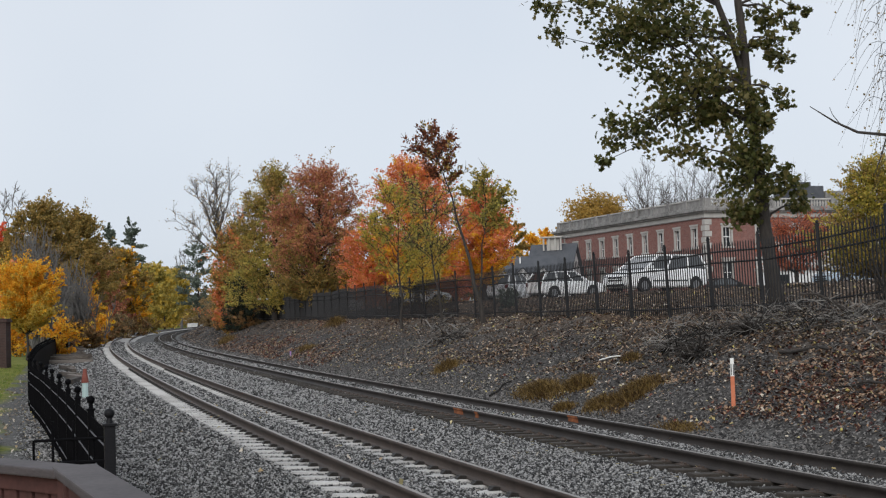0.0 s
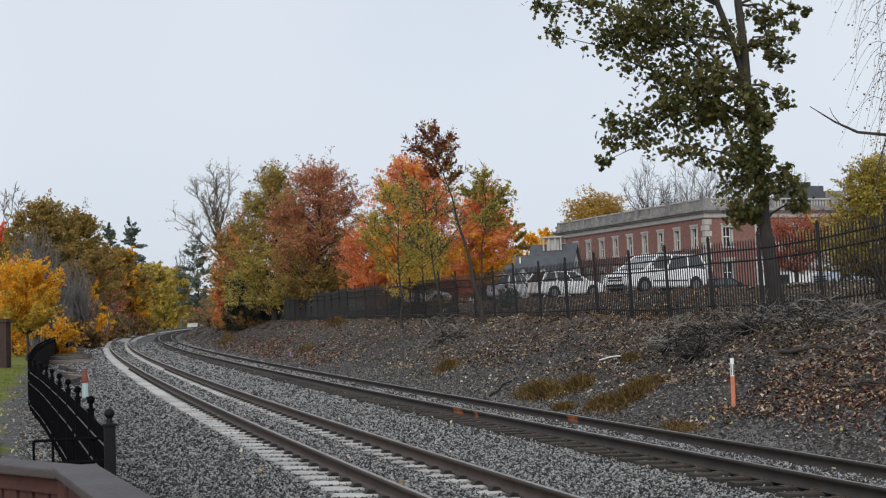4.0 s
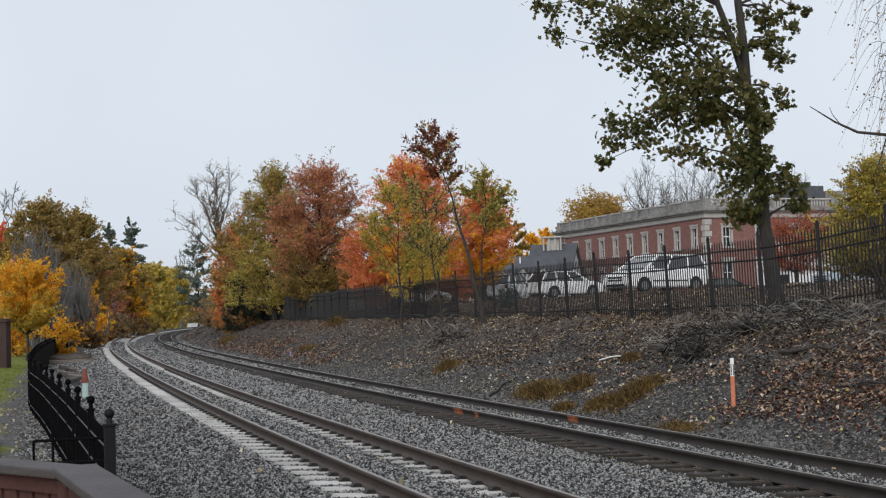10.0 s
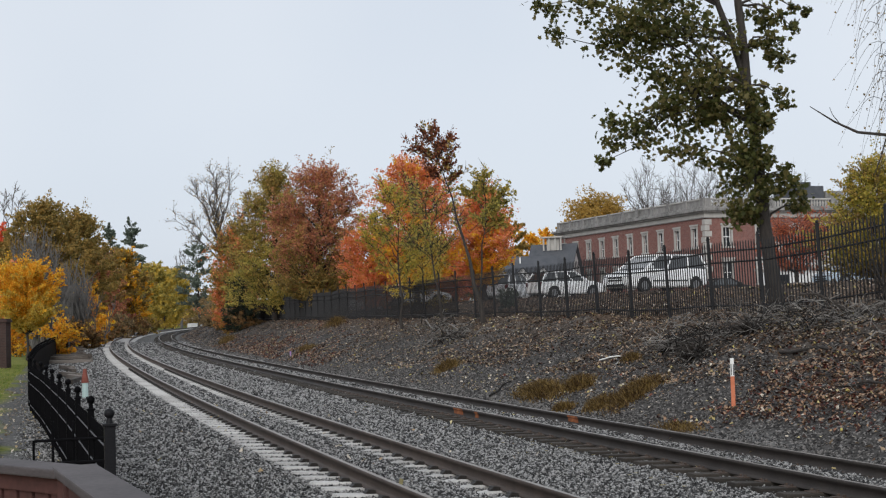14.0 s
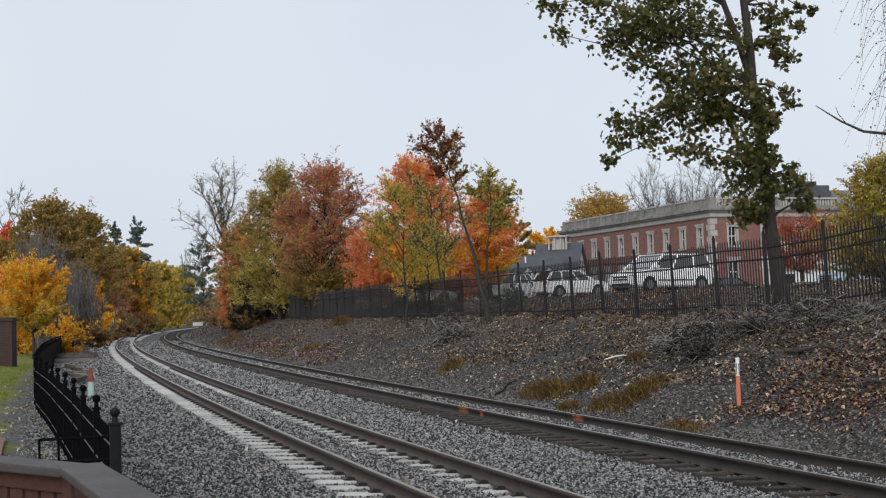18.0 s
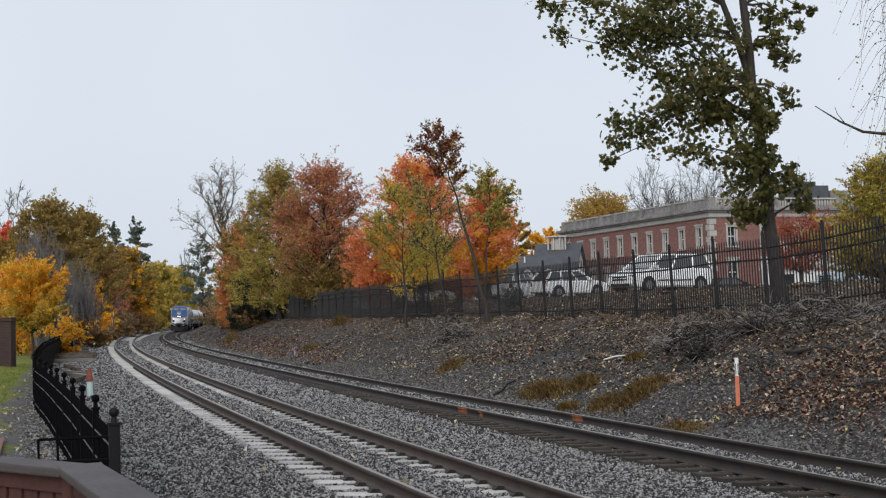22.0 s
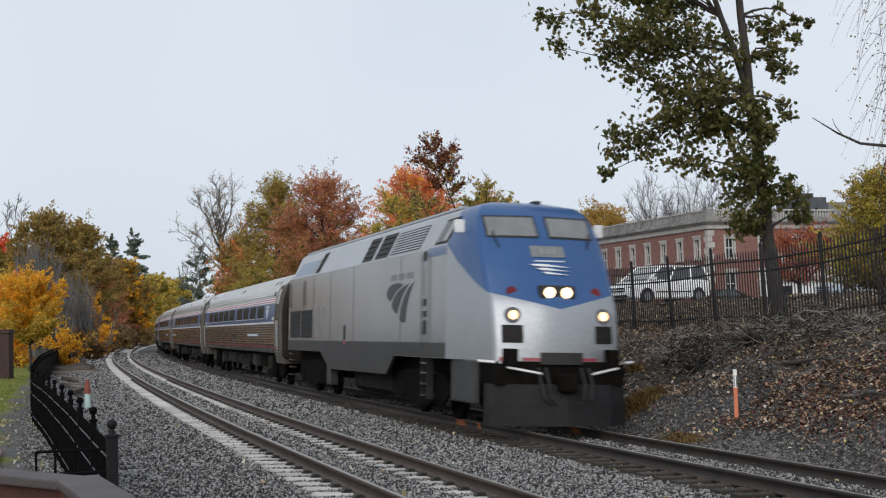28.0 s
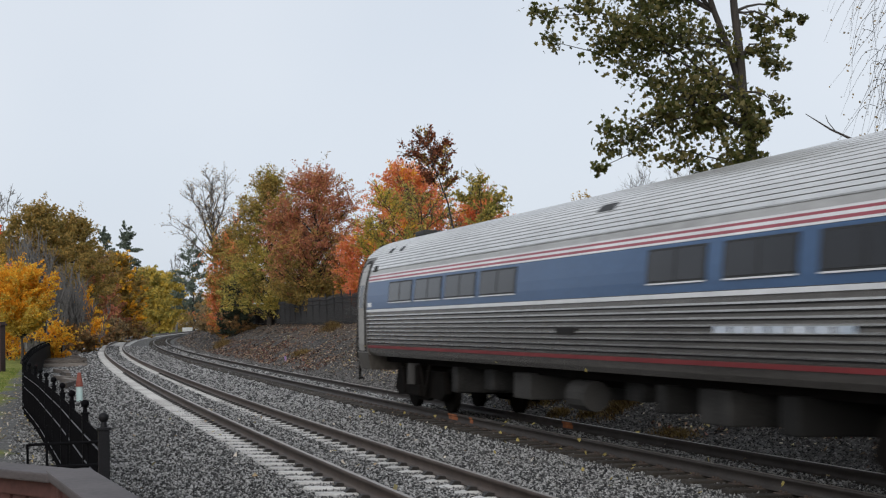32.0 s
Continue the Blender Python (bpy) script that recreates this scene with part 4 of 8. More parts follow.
    T("shrub", "small green shrub behind the iron fence", *polar(2.76, 58), 0.9, 0.5, 0.05, round_top, "fargreen", 40, 40, 0.08, 0.02, seed=321, clump_r=0.2)
    T("wood_tree", "green tree behind the grey house", *polar(2.91, 165), 10.6, 2.0, 2, round_top, "olive", 120, 60, 0.28, 0.2, seed=23)
    T("maple_tree", "orange-yellow tree behind the grey house", *polar(4.11, 172), 9.4, 2.8, 2, round_top, "gold", 140, 60, 0.28, 0.2, seed=24)
    T("wood_tree", "yellow-green tree behind the brick building", *polar(6.6, 160), 12.0, 4.5, 2, round_top, "ochre", 900, 46, 0.18, 0.25, seed=25)
    bare("bare_tree", "grey leafless tree behind the brick building", *polar(8.7, 162), 16.6, 5.5, 7.6, "ashbark", seed=26, trunk_r=0.11, fine=0.017, boughs=22)
    bare("bare_tree", "grey leafless tree behind the brick building", *polar(10.6, 158), 16.0, 5.5, 7.6, "ashbark", seed=27, trunk_r=0.11, fine=0.017, boughs=22)
    bare("bare_tree", "grey leafless tree behind the brick building", *polar(14.2, 150), 13.4, 5.4, 7.6, "ashbark", seed=271, trunk_r=0.11, fine=0.017, boughs=22)
    bare("bare_tree", "grey leafless tree behind the brick building", *polar(9.6, 175), 15.0, 5.1, 7.6, "ashbark", seed=272, trunk_r=0.11, fine=0.017, boughs=22)
    bare("bare_tree", "grey leafless tree behind the brick building", *polar(11.6, 170), 15.4, 4.9, 7.6, "ashbark", seed=273, trunk_r=0.11, fine=0.017, boughs=22)
    T("maple_tree", "scarlet ornamental tree in the car park", *polar(14.75, 76), 3.9, 2.5, 1.3, vase, "russetred", 260, 40, 0.09, 0.1, seed=28, clump_r=0.42, twigs=2)
    T("maple_tree", "green and gold tree beside the car park", *polar(17.9, 58), 5.2, 2.2, 0.6, broad_cone, "yellowolive", 620, 46, 0.1, 0.12, seed=29, clump_r=0.45, low=("olive", 0.3, 0.2), twigs=1)


build_trees()


def far_woods():
    """A belt of woods that closes the view down the line, as one mass of foliage."""
    rnd = np.random.RandomState(77)
    for mat, n, label in (("olive", 420, "far autumn woods beyond the curve"), ("tan", 260, "far grey-brown woods beyond the curve")):
        cs, rs = [], []
        for _ in range(n):
            b = rnd.uniform(-24, -8.2)
            d = rnd.uniform(395, 470)
            x, y = polar(b, d)
            h = (7 + 7 * (0.5 + 0.5 * math.sin(b * 3.1 + 1))) * (1.0 if b < -11.5 else 0.8)
            cs.append((x, y, rnd.uniform(0.0, 1.0) ** 0.8 * h + 0.5))
            rs.append(2.6)
        v, f = leaf_cloud(cs, rs, 60, 0.7, rnd)
        ob = part_me("far_woods", mesh_arrays("far_woods", v, f), mat)
        tagged(ob, label, "woods", kind="stuff")
    cs, rs = [], []
    for _ in range(300):
        b = rnd.uniform(-9.5, 22)
        d = rnd.uniform(185, 240)
        x, y = polar(b, d)
        cs.append((x, y, 2.5 + rnd.uniform(0, 1) * (6.5 if b < 3 else 5.0)))
        rs.append(2.0)
    v, f = leaf_cloud(cs, rs, 60, 0.5, rnd)
    tagged(part_me("far_woods", mesh_arrays("far_woods", v, f), "olive"), "far trees behind the buildings", "woods", kind="stuff")


far_woods()


# ---- the big maple on the bank
def maple_leaves(centres, radii, counts, size, seed):
    rnd = random.Random(seed)
    shape = [(0, -0.45), (0.18, -0.34), (0.5, -0.34), (0.38, -0.04), (0.55, 0.22), (0.23, 0.22), (0, 0.6), (-0.23, 0.22), (-0.55, 0.22), (-0.38, -0.04), (-0.5, -0.34), (-0.18, -0.34)]
    vs, fs = [], []
    for c, r, k in zip(centres, radii, counts):
        for _ in range(k):
            p = Vector(c) + Vector((rnd.gauss(0, 0.42) * r, rnd.gauss(0, 0.6) * r, rnd.gauss(0, 0.39) * r))
            m = Euler((rnd.gauss(0.9, 0.7), rnd.gauss(0, 0.7), rnd.uniform(0, 6.28))).to_matrix()
            s = size * rnd.uniform(0.6, 1.25)
            n = len(vs)
            curl = rnd.uniform(-0.3, 0.3)
            for a, b in shape:
                vs.append((p + m @ Vector((a * s, b * s, curl * s * (a * a + b * b))))[:])
            fs.append(tuple(range(n, n + 12)))
    me = bpy.data.meshes.new("crown")
    me.from_pydata(vs, [], fs)
    return me


def big_maple():
    x, y = 8.275, 33.49
    z = z_at(x, y) - 0.15
    ob = thing("maple_tree", "large maple with dark green leaves behind the iron fence", "tree", Matrix.Translation((x, y, z)))
    pr = random.Random(5)
    stem = [Vector(p) for p in ((0.05, 0, 0), (-0.1, 0.03, 1.28), (-0.2, 0.06, 2.3), (-0.27, 0.07, 3.5), (-0.37, 0.09, 4.8), (-0.5, 0.12, 5.8))]
    left = [stem[-1], Vector((-0.8, 0.2, 7.0)), Vector((-1.1, 0.26, 7.9)), Vector((-1.5, 0.4, 9.4)), Vector((-1.7, 0.4, 11.5))]
    right = [stem[-1], Vector((-0.52, 0.12, 6.7)), Vector((-0.62, 0.15, 7.9)), Vector((-0.7, 0.2, 9.6)), Vector((-0.6, 0.2, 12.0))]
    vs, fs = [], []
    limb(vs, fs, stem, [0.22, 0.175, 0.155, 0.145, 0.14, 0.135], 12)
    limb(vs, fs, left, [0.09, 0.085, 0.075, 0.06, 0.02], 8)
    limb(vs, fs, right, [0.13, 0.11, 0.1, 0.07, 0.02], 8)
    me = bpy.data.meshes.new("trunk")
    me.from_pydata([v[:] for v in vs], [], fs)
    part_me("trunk", me, "bark", ob, "grey-brown furrowed trunk", smooth=True)
    # sprays of foliage: sideways reach, height, size
    sprays = [(-5.8, 7.8, 0.36), (-5.2, 7.3, 0.44), (-4.6, 7.7, 0.72), (-3.8, 7.1, 0.85), (-3.2, 7.6, 1.0), (-2.4, 7.2, 1.1), (-3.1, 6.2, 0.72),
              (-2.4, 5.7, 0.85), (-1.7, 6.4, 0.75), (-1.75, 5.2, 0.85), (-2.9, 4.7, 0.62), (-3.75, 4.9, 0.55), (-3.95, 4.4, 0.36), (-4.2, 3.95, 0.2),
              (-2.2, 4.4, 0.55), (-1.2, 5.1, 0.55), (-1.1, 4.0, 0.7), (-0.9, 3.0, 0.62), (-0.45, 3.4, 0.55), (0.1, 3.2, 0.5), (0.6, 2.95, 0.34),
              (-1.05, 2.45, 0.36), (0.05, 6.85, 0.36), (0.45, 6.5, 0.32), (0.4, 5.3, 0.24), (1.0, 2.75, 0.2), (0.12, 5.1, 0.2), (0.1, 7.5, 0.36), (1.05, 7.6, 0.16), (0.6, 7.2, 0.2), (-0.55, 4.4, 0.45)]
    sprays += [(pr.uniform(-4.5, -1.0), pr.uniform(8.2, 12.0), pr.uniform(0.6, 1.0)) for _ in range(22)]
    bv, bf, cs, rs, ks = [], [], [], [], []
    fronts = [(-0.6, 5.4, 0.42), (-0.3, 4.8, 0.34), (-0.6, 3.9, 0.45), (-0.2, 3.8, 0.3), (-0.8, 2.6, 0.36)]
    for a, h, r in sprays + fronts:
        c = Vector((a, pr.uniform(-0.9, 0.9) if (a, h, r) not in fronts else pr.uniform(-0.8, -0.5), h))
        za = max(2.1, h - abs(a) * pr.uniform(0.25, 0.6) + 0.3)
        if a < -2.5 and h < 5.2:
            za = 5.8
        line = stem if za < 5.8 else (left if a < -1 else right)
        src = min(line, key=lambda p: abs(p.z - za))
        pts = bend(src, c, 0.5, pr)
        limb(bv, bf, pts, [0.042, 0.034, 0.026, 0.02, 0.014, 0.008], 5)
        total = int(110 + 620 * r * r)
        for j, part_of in ((4, 0.16), (5, 0.28)):
            cs.append(pts[j][:])
            rs.append(r * (0.55 + 0.1 * j if r > 0.5 else 0.8))
            ks.append(int(total * part_of))
        for _ in range(6):
            j = pr.randrange(3, 6)
            d = Vector((pr.gauss(0, 1), pr.gauss(0, 1), pr.gauss(-0.2, 0.7))).normalized() * r * pr.uniform(0.6, 1.2)
            limb(bv, bf, bend(pts[j], pts[j] + d, 0.0, pr, 3), [0.014, 0.011, 0.008, 0.004], 4)
            cs.append((pts[j] + d * 0.9)[:])
            rs.append(max(0.16, r * 0.45))
            ks.append(int(total * 0.09))
    me = bpy.data.meshes.new("branchwork")
    me.from_pydata([v[:] for v in bv], [], bf)
    part_me("branchwork", me, "bark", ob)["kind"] = "stuff"
    crown = part_me("crown", maple_leaves(cs, rs, ks, 0.12, 9), "maple_green", ob, "dark green leaves turning brown")
    crown["kind"] = "stuff"


big_maple()


def edge_tree():
    """The leafless tree at the edge of the view, with one long bare bough and hanging twigs."""
    x, y = 9.5, 26.9
    z = z_at(x, y) - 0.1
    ob = thing("bare_tree", "leafless tree with a long bare bough and hanging twigs", "tree", Matrix.Translation((x, y, z)))
    pr = random.Random(12)
    vs, fs = [], []
    limb(vs, fs, [Vector((0.15, 0, 0)), Vector((0.05, 0, 1.5)), Vector((0.1, 0.05, 3.2)), Vector((0.0, 0, 5.5)), Vector((0.2, 0.1, 8.5)), Vector((0.1, 0.1, 11))], [0.2, 0.16, 0.14, 0.11, 0.07, 0.02], 9)
    me = bpy.data.meshes.new("trunk")
    me.from_pydata([v[:] for v in vs], [], fs)
    part_me("trunk", me, "bark", ob, smooth=True)
    vs, fs = [], []
    limb(vs, fs, [Vector((0.05, 0, 3.3)), Vector((-0.45, 0.1, 3.66)), Vector((-0.98, 0.3, 3.76)), Vector((-1.4, 0.42, 4.0)), Vector((-1.87, 0.53, 4.35))], [0.05, 0.035, 0.028, 0.02, 0.008], 6)
    limb(vs, fs, [Vector((-1.3, 0.4, 3.95)), Vector((-1.45, 0.4, 4.15)), Vector((-1.5, 0.4, 4.3))], [0.012, 0.009, 0.005], 4)
    limb(vs, fs, [Vector((-0.45, 0.1, 3.66)), Vector((-0.6, 0.1, 3.2)), Vector((-0.75, 0.1, 2.85))], [0.02, 0.014, 0.006], 4)
    tips = []
    for _ in range(130):
        a = Vector((pr.uniform(-0.5, 0.4), pr.uniform(-0.6, 0.6), pr.uniform(3.8, 9.0)))
        p, pts, d = a.copy(), [a], Vector((pr.uniform(-0.35, 0.1), pr.uniform(-0.2, 0.2), pr.uniform(-0.1, 0.3)))
        for _ in range(6):
            d += Vector((pr.gauss(0, 0.08), pr.gauss(0, 0.08), -0.16))
            p = p + d * 0.5
            pts.append(p.copy())
        limb(vs, fs, pts, [0.008, 0.007, 0.006, 0.005, 0.004, 0.003, 0.002], 3)
        tips += [q[:] for q in pts[2:]]
    for _ in range(190):
        a = Vector((pr.uniform(-0.9, 0.6), pr.uniform(-1.2, 0.8), pr.uniform(-0.2, 0.6)))
        b = a + Vector((pr.gauss(0, 0.35), pr.gauss(0, 0.35), pr.uniform(0.3, 1.7)))
        limb(vs, fs, bend(a, b, 0.2, pr, 4), [0.012, 0.01, 0.008, 0.006, 0.003], 3)
    me = bpy.data.meshes.new("branchwork")
    me.from_pydata([v[:] for v in vs], [], fs)
    part_me("branchwork", me, "bark", ob)["kind"] = "stuff"
    rnd = np.random.RandomState(4)
    v, f = leaf_cloud(tips, [0.1] * len(tips), 1, 0.05, rnd)
    part_me("crown", mesh_arrays("crown", v, f), "tan", ob)["kind"] = "stuff"


edge_tree()


# ---------------------------------------------------------------- train
V_TRAIN, S_28, L_LOCO, L_COACH = 35.632, 11.62, 20.567, 26.0
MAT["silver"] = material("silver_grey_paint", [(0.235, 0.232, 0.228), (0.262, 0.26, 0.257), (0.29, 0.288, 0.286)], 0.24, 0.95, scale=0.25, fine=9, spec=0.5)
# grime plus the dark ground's reflection, both put into the colour
MAT["lowsilver"] = material("grimy_shaded_silver_paint", [(0.024, 0.023, 0.022), (0.05, 0.048, 0.045)], 0.5, 0.1, scale=0.5, fine=5, spec=0.28, stretch=(1, 1, 0.4))
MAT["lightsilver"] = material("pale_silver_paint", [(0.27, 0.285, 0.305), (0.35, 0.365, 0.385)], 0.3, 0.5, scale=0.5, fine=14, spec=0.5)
MAT["blue"] = material("blue_paint", [(0.015, 0.058, 0.17), (0.024, 0.078, 0.205)], 0.28, 0.0, scale=0.8, fine=20, spec=0.5)
MAT["hoodblue"] = material("faded_slate_blue_paint", [(0.12, 0.17, 0.24), (0.16, 0.215, 0.29)], 0.35, 0.2, scale=0.8, fine=14, spec=0.5)
MAT["coachblue"] = material("weathered_blue_paint", [(0.024, 0.062, 0.14), (0.038, 0.088, 0.185)], 0.3, 0.0, scale=0.6, fine=12, spec=0.3)
MAT["steel"] = material("fluted_stainless_steel", [(0.5, 0.485, 0.46), (0.66, 0.645, 0.62), (0.78, 0.765, 0.74)], 0.2, 1.0, scale=0.5, fine=9, stretch=(0.3, 1, 3))
MAT["groove"] = material("brown_grey_flute", [(0.1, 0.09, 0.082), (0.22, 0.205, 0.19)], 0.26, 0.7, scale=0.6, fine=10, stretch=(0.3, 1, 3))
MAT["roofsteel"] = material("grimy_roof_steel", [(0.5, 0.492, 0.48), (0.72, 0.712, 0.7)], 0.3, 0.7, scale=0.5, fine=9, stretch=(0.3, 1, 1))
# one near-black tone for frames, trucks and wheels
MAT["under"] = material("near_black_underframe", [(0.004, 0.0036, 0.0032), (0.010, 0.0085, 0.0075)], 0.9, scale=4, fine=30, spec=0.04)
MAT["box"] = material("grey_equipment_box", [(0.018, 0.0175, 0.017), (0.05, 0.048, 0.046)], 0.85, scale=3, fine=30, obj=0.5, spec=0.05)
MAT["glass"] = material("dark_tinted_glass", [(0.007, 0.007, 0.009), (0.016, 0.0165, 0.02)], 0.12, 0.0, scale=0.5, fine=3, spec=0.24)
MAT["screen"] = material("pale_windscreen", [(0.13, 0.135, 0.135), (0.18, 0.185, 0.185)], 0.12, 0.0, scale=0.6, fine=4, spec=0.6)
MAT["rubber"] = material("black_rubber", [(0.012, 0.012, 0.012), (0.025, 0.025, 0.025)], 0.7, scale=4, fine=40)
MAT["arch"] = material("brown_diaphragm_canvas", [(0.009, 0.0072, 0.006), (0.022, 0.018, 0.0145)], 0.8, scale=3, fine=30, spec=0.2)
# near-black tone for painted recess shade and for dark plates
MAT["jamb"] = material("dark_plate_and_recess_shade", [(0.007, 0.006, 0.006), (0.016, 0.014, 0.013)], 0.7, scale=3, fine=30, spec=0.2)
MAT["eave"] = material("dull_grey_eave", [(0.28, 0.274, 0.265), (0.42, 0.412, 0.4)], 0.4, 0.3, scale=0.5, fine=9, stretch=(0.3, 1, 1))
MAT["doorsteel"] = material("pale_door_steel", [(0.22, 0.205, 0.185), (0.4, 0.385, 0.36)], 0.4, 0.4, scale=1.2, fine=9)
MAT["redstripe"] = material("red_stripe_paint", [(0.22, 0.035, 0.05), (0.32, 0.065, 0.085)], 0.45, scale=1, fine=20)
MAT["redlens"] = material("dark_red_lens", [(0.12, 0.01, 0.012), (0.16, 0.015, 0.018)], 0.2, scale=1, fine=20)
MAT["whitestripe"] = material("white_stripe_paint", [(0.52, 0.52, 0.53), (0.7, 0.7, 0.71)], 0.45, scale=1, fine=20)
MAT["sillred"] = material("grimy_red_stripe", [(0.12, 0.014, 0.016), (0.2, 0.026, 0.028)], 0.55, scale=0.7, fine=10)
MAT["emblempaint"] = material("worn_white_emblem_paint", [(0.3, 0.36, 0.44), (0.6, 0.62, 0.66)], 0.5, scale=3, fine=20)
MAT["veststeel"] = material("grimy_vestibule_steel", [(0.06, 0.052, 0.044), (0.15, 0.136, 0.12)], 0.4, 0.4, scale=0.8, fine=10, stretch=(1, 1, 0.4))
MAT["plough"] = material("sooty_grey_plough", [(0.005, 0.005, 0.0055), (0.016, 0.016, 0.017)], 0.65, scale=2, fine=14, spec=0.2)
MAT["sidegrey"] = material("grimy_grey_plate", [(0.02, 0.0195, 0.019), (0.05, 0.049, 0.048)], 0.55, 0.1, scale=1.2, fine=9)
MAT["logo"] = material("dark_slate_paint", [(0.022, 0.025, 0.03), (0.045, 0.05, 0.056)], 0.5, scale=1, fine=20)
MAT["faint"] = material("faint_grey_paint", [(0.15, 0.155, 0.16), (0.2, 0.205, 0.21)], 0.5, scale=1, fine=20)
MAT["lamp"] = material("lit_headlamp", [(1.0, 0.62, 0.3), (1.0, 0.8, 0.52)], 0.3, scale=6, glow=3.0)
MAT["lamp2"] = material("lit_ditch_lamp", [(1.0, 0.5, 0.2), (1.0, 0.74, 0.45)], 0.3, scale=20, glow=2.0)


def coach_outline():
    """Side and roof of a coach without flutes: (y, z) from sill to crown."""
    pts = [(1.44, 1.12), (1.51, 1.2), (1.535, 1.38), (1.545, 1.7), (1.56, 2.12), (1.57, 2.3), (1.562, 2.55), (1.53, 2.86), (1.5, 3.0)]
    p = ((1.5, 3.0), (1.41, 3.5), (1.02, 3.96), (0.0, 4.01))
    for i in range(1, 25):
        t = i / 24
        k = ((1 - t) ** 3, 3 * (1 - t) ** 2 * t, 3 * (1 - t) * t * t, t ** 3)
        pts.append((sum(a * b[0] for a, b in zip(k, p)), sum(a * b[1] for a, b in zip(k, p))))
    return pts


C_OUT = coach_outline()
C_Y, C_Z = [p[0] for p in C_OUT], [p[1] for p in C_OUT]


def side_y(z):
    return float(np.interp(z, C_Z, C_Y))


def skin_patch(bm, x0, x1, z0, z1, off, side=1, thick=0.02, slant=0.0, n=4):
    """A thin plate on the coach's curved side; slant moves its upper edge along the coach."""
    rings = []
    for i in range(n + 1):
        z = z0 + (z1 - z0) * i / n
        y = side_y(z)
        dx = slant * i / n
        rings.append([(x0 + dx, side * (y + off), z), (x1 + dx, side * (y + off), z), (x1 + dx, side * (y + off - thick), z), (x0 + dx, side * (y + off - thick), z)])
    loft(bm, rings)


def full_ring(half):
    return half + [(-y, z) for y, z in reversed(half[:-1])]


def build_coach(name, label, windows, shield=(), tail=False):
    c = thing(name, label, "railway coach")
    base = full_ring(C_OUT)
    f0, b0 = -0.55, 1.0
    b1, r1 = (24.5, 26.0) if tail else (23.9, 25.45)
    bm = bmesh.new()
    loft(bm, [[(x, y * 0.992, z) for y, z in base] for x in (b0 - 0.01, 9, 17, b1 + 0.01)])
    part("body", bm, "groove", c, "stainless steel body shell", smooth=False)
    for side in (1, -1):
        # bright ribs of the lower side
        for i in range(8):
            z = 1.425 + i * 0.088
            bm = bmesh.new()
            skin_patch(bm, b0, b1, z, z + 0.026, 0.016, side, 0.03, n=1)
            part("rib", bm, "steel", c)
            # flat dark strip: the shade below each rib is put into its colour
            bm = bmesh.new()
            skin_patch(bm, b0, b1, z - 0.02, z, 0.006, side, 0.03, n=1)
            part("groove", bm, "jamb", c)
    # roof ribs: flat strakes with dark joints
    top = [p for p in C_OUT if p[1] >= 2.985]
    arc = [0.0]
    for a, b in zip(top, top[1:]):
        arc.append(arc[-1] + math.hypot(b[0] - a[0], b[1] - a[1]))
    k = 27
    for i in range(k):
        a = max(0.13, (i + 0.03) / k * arc[-1])
        b = max(0.145, (i + 0.85) / k * arc[-1])
        pa = (np.interp(a, arc, [p[0] for p in top]), np.interp(a, arc, [p[1] for p in top]))
        pb = (np.interp(b, arc, [p[0] for p in top]), np.interp(b, arc, [p[1] for p in top]))
        ny, nz = pb[1] - pa[1], pa[0] - pb[0]
        ln = math.hypot(ny, nz)
        ny, nz = ny / ln * 0.022, nz / ln * 0.022
        for side in (1, -1):
            bm = bmesh.new()
            over = (f0 + 0.42, r1 - 0.42) if pa[1] > 3.42 else (b0, b1)
            loft(bm, [[(x, side * pa[0], pa[1]), (x, side * (pa[0] + ny), pa[1] + nz), (x, side * (pb[0] + ny), pb[1] + nz), (x, side * pb[0], pb[1])] for x in (over[0], 13, over[1])])
            part("roof_strake", bm, "roofsteel", c)
    for side in (1, -1):
        bm = bmesh.new()
        skin_patch(bm, b0, b1, 2.21, 2.85, 0.010, side)
        part("window_band", bm, "coachblue", c, "blue band along the windows")
        bm = bmesh.new()
        skin_patch(bm, b0, b1, 3.03, 3.15, 0.012, side, n=2)
        part("eave", bm, "eave", c, "plain grey eave above the stripes")
        for z0, z1, mt in ((2.855, 2.885, "whitestripe"), (2.885, 2.925, "redstripe"), (2.925, 2.965, "whitestripe"), (2.965, 3.0, "redstripe"), (3.0, 3.03, "whitestripe")):
            bm = bmesh.new()
            skin_patch(bm, b0, b1, z0, z1, 0.010, side, n=1)
            part("stripe", bm, mt, c)
        bm = bmesh.new()
        skin_patch(bm, b0, b1, 2.14, 2.2, 0.018, side, 0.03, n=1)
        part("stripe", bm, "whitestripe", c, "white line under the windows")
        bm = bmesh.new()
        skin_patch(bm, b0, b1, 1.3, 1.36, 0.008, side, n=1)
        part("sill_stripe", bm, "sillred", c, "red stripe along the sill")
        for a, b in windows:
            bm = bmesh.new()
            skin_patch(bm, a, b, 2.33, 2.80, 0.018, side, 0.03)
            w = part("window", bm, "rubber", c)
            bm = bmesh.new()
            skin_patch(bm, a + 0.05, b - 0.05, 2.375, 2.77, 0.022, side, 0.01)
            part("pane", bm, "glass", w)
            bm = bmesh.new()
            skin_patch(bm, a + 0.03, b - 0.03, 2.325, 2.345, 0.03, side, 0.02, n=1)
            part("ledge", bm, "whitestripe", w)
            bm = bmesh.new()
            skin_patch(bm, (a + b) / 2 - 0.02, (a + b) / 2 + 0.02, 2.375, 2.77, 0.026, side, 0.01)
            part("mullion", bm, "rubber", w)
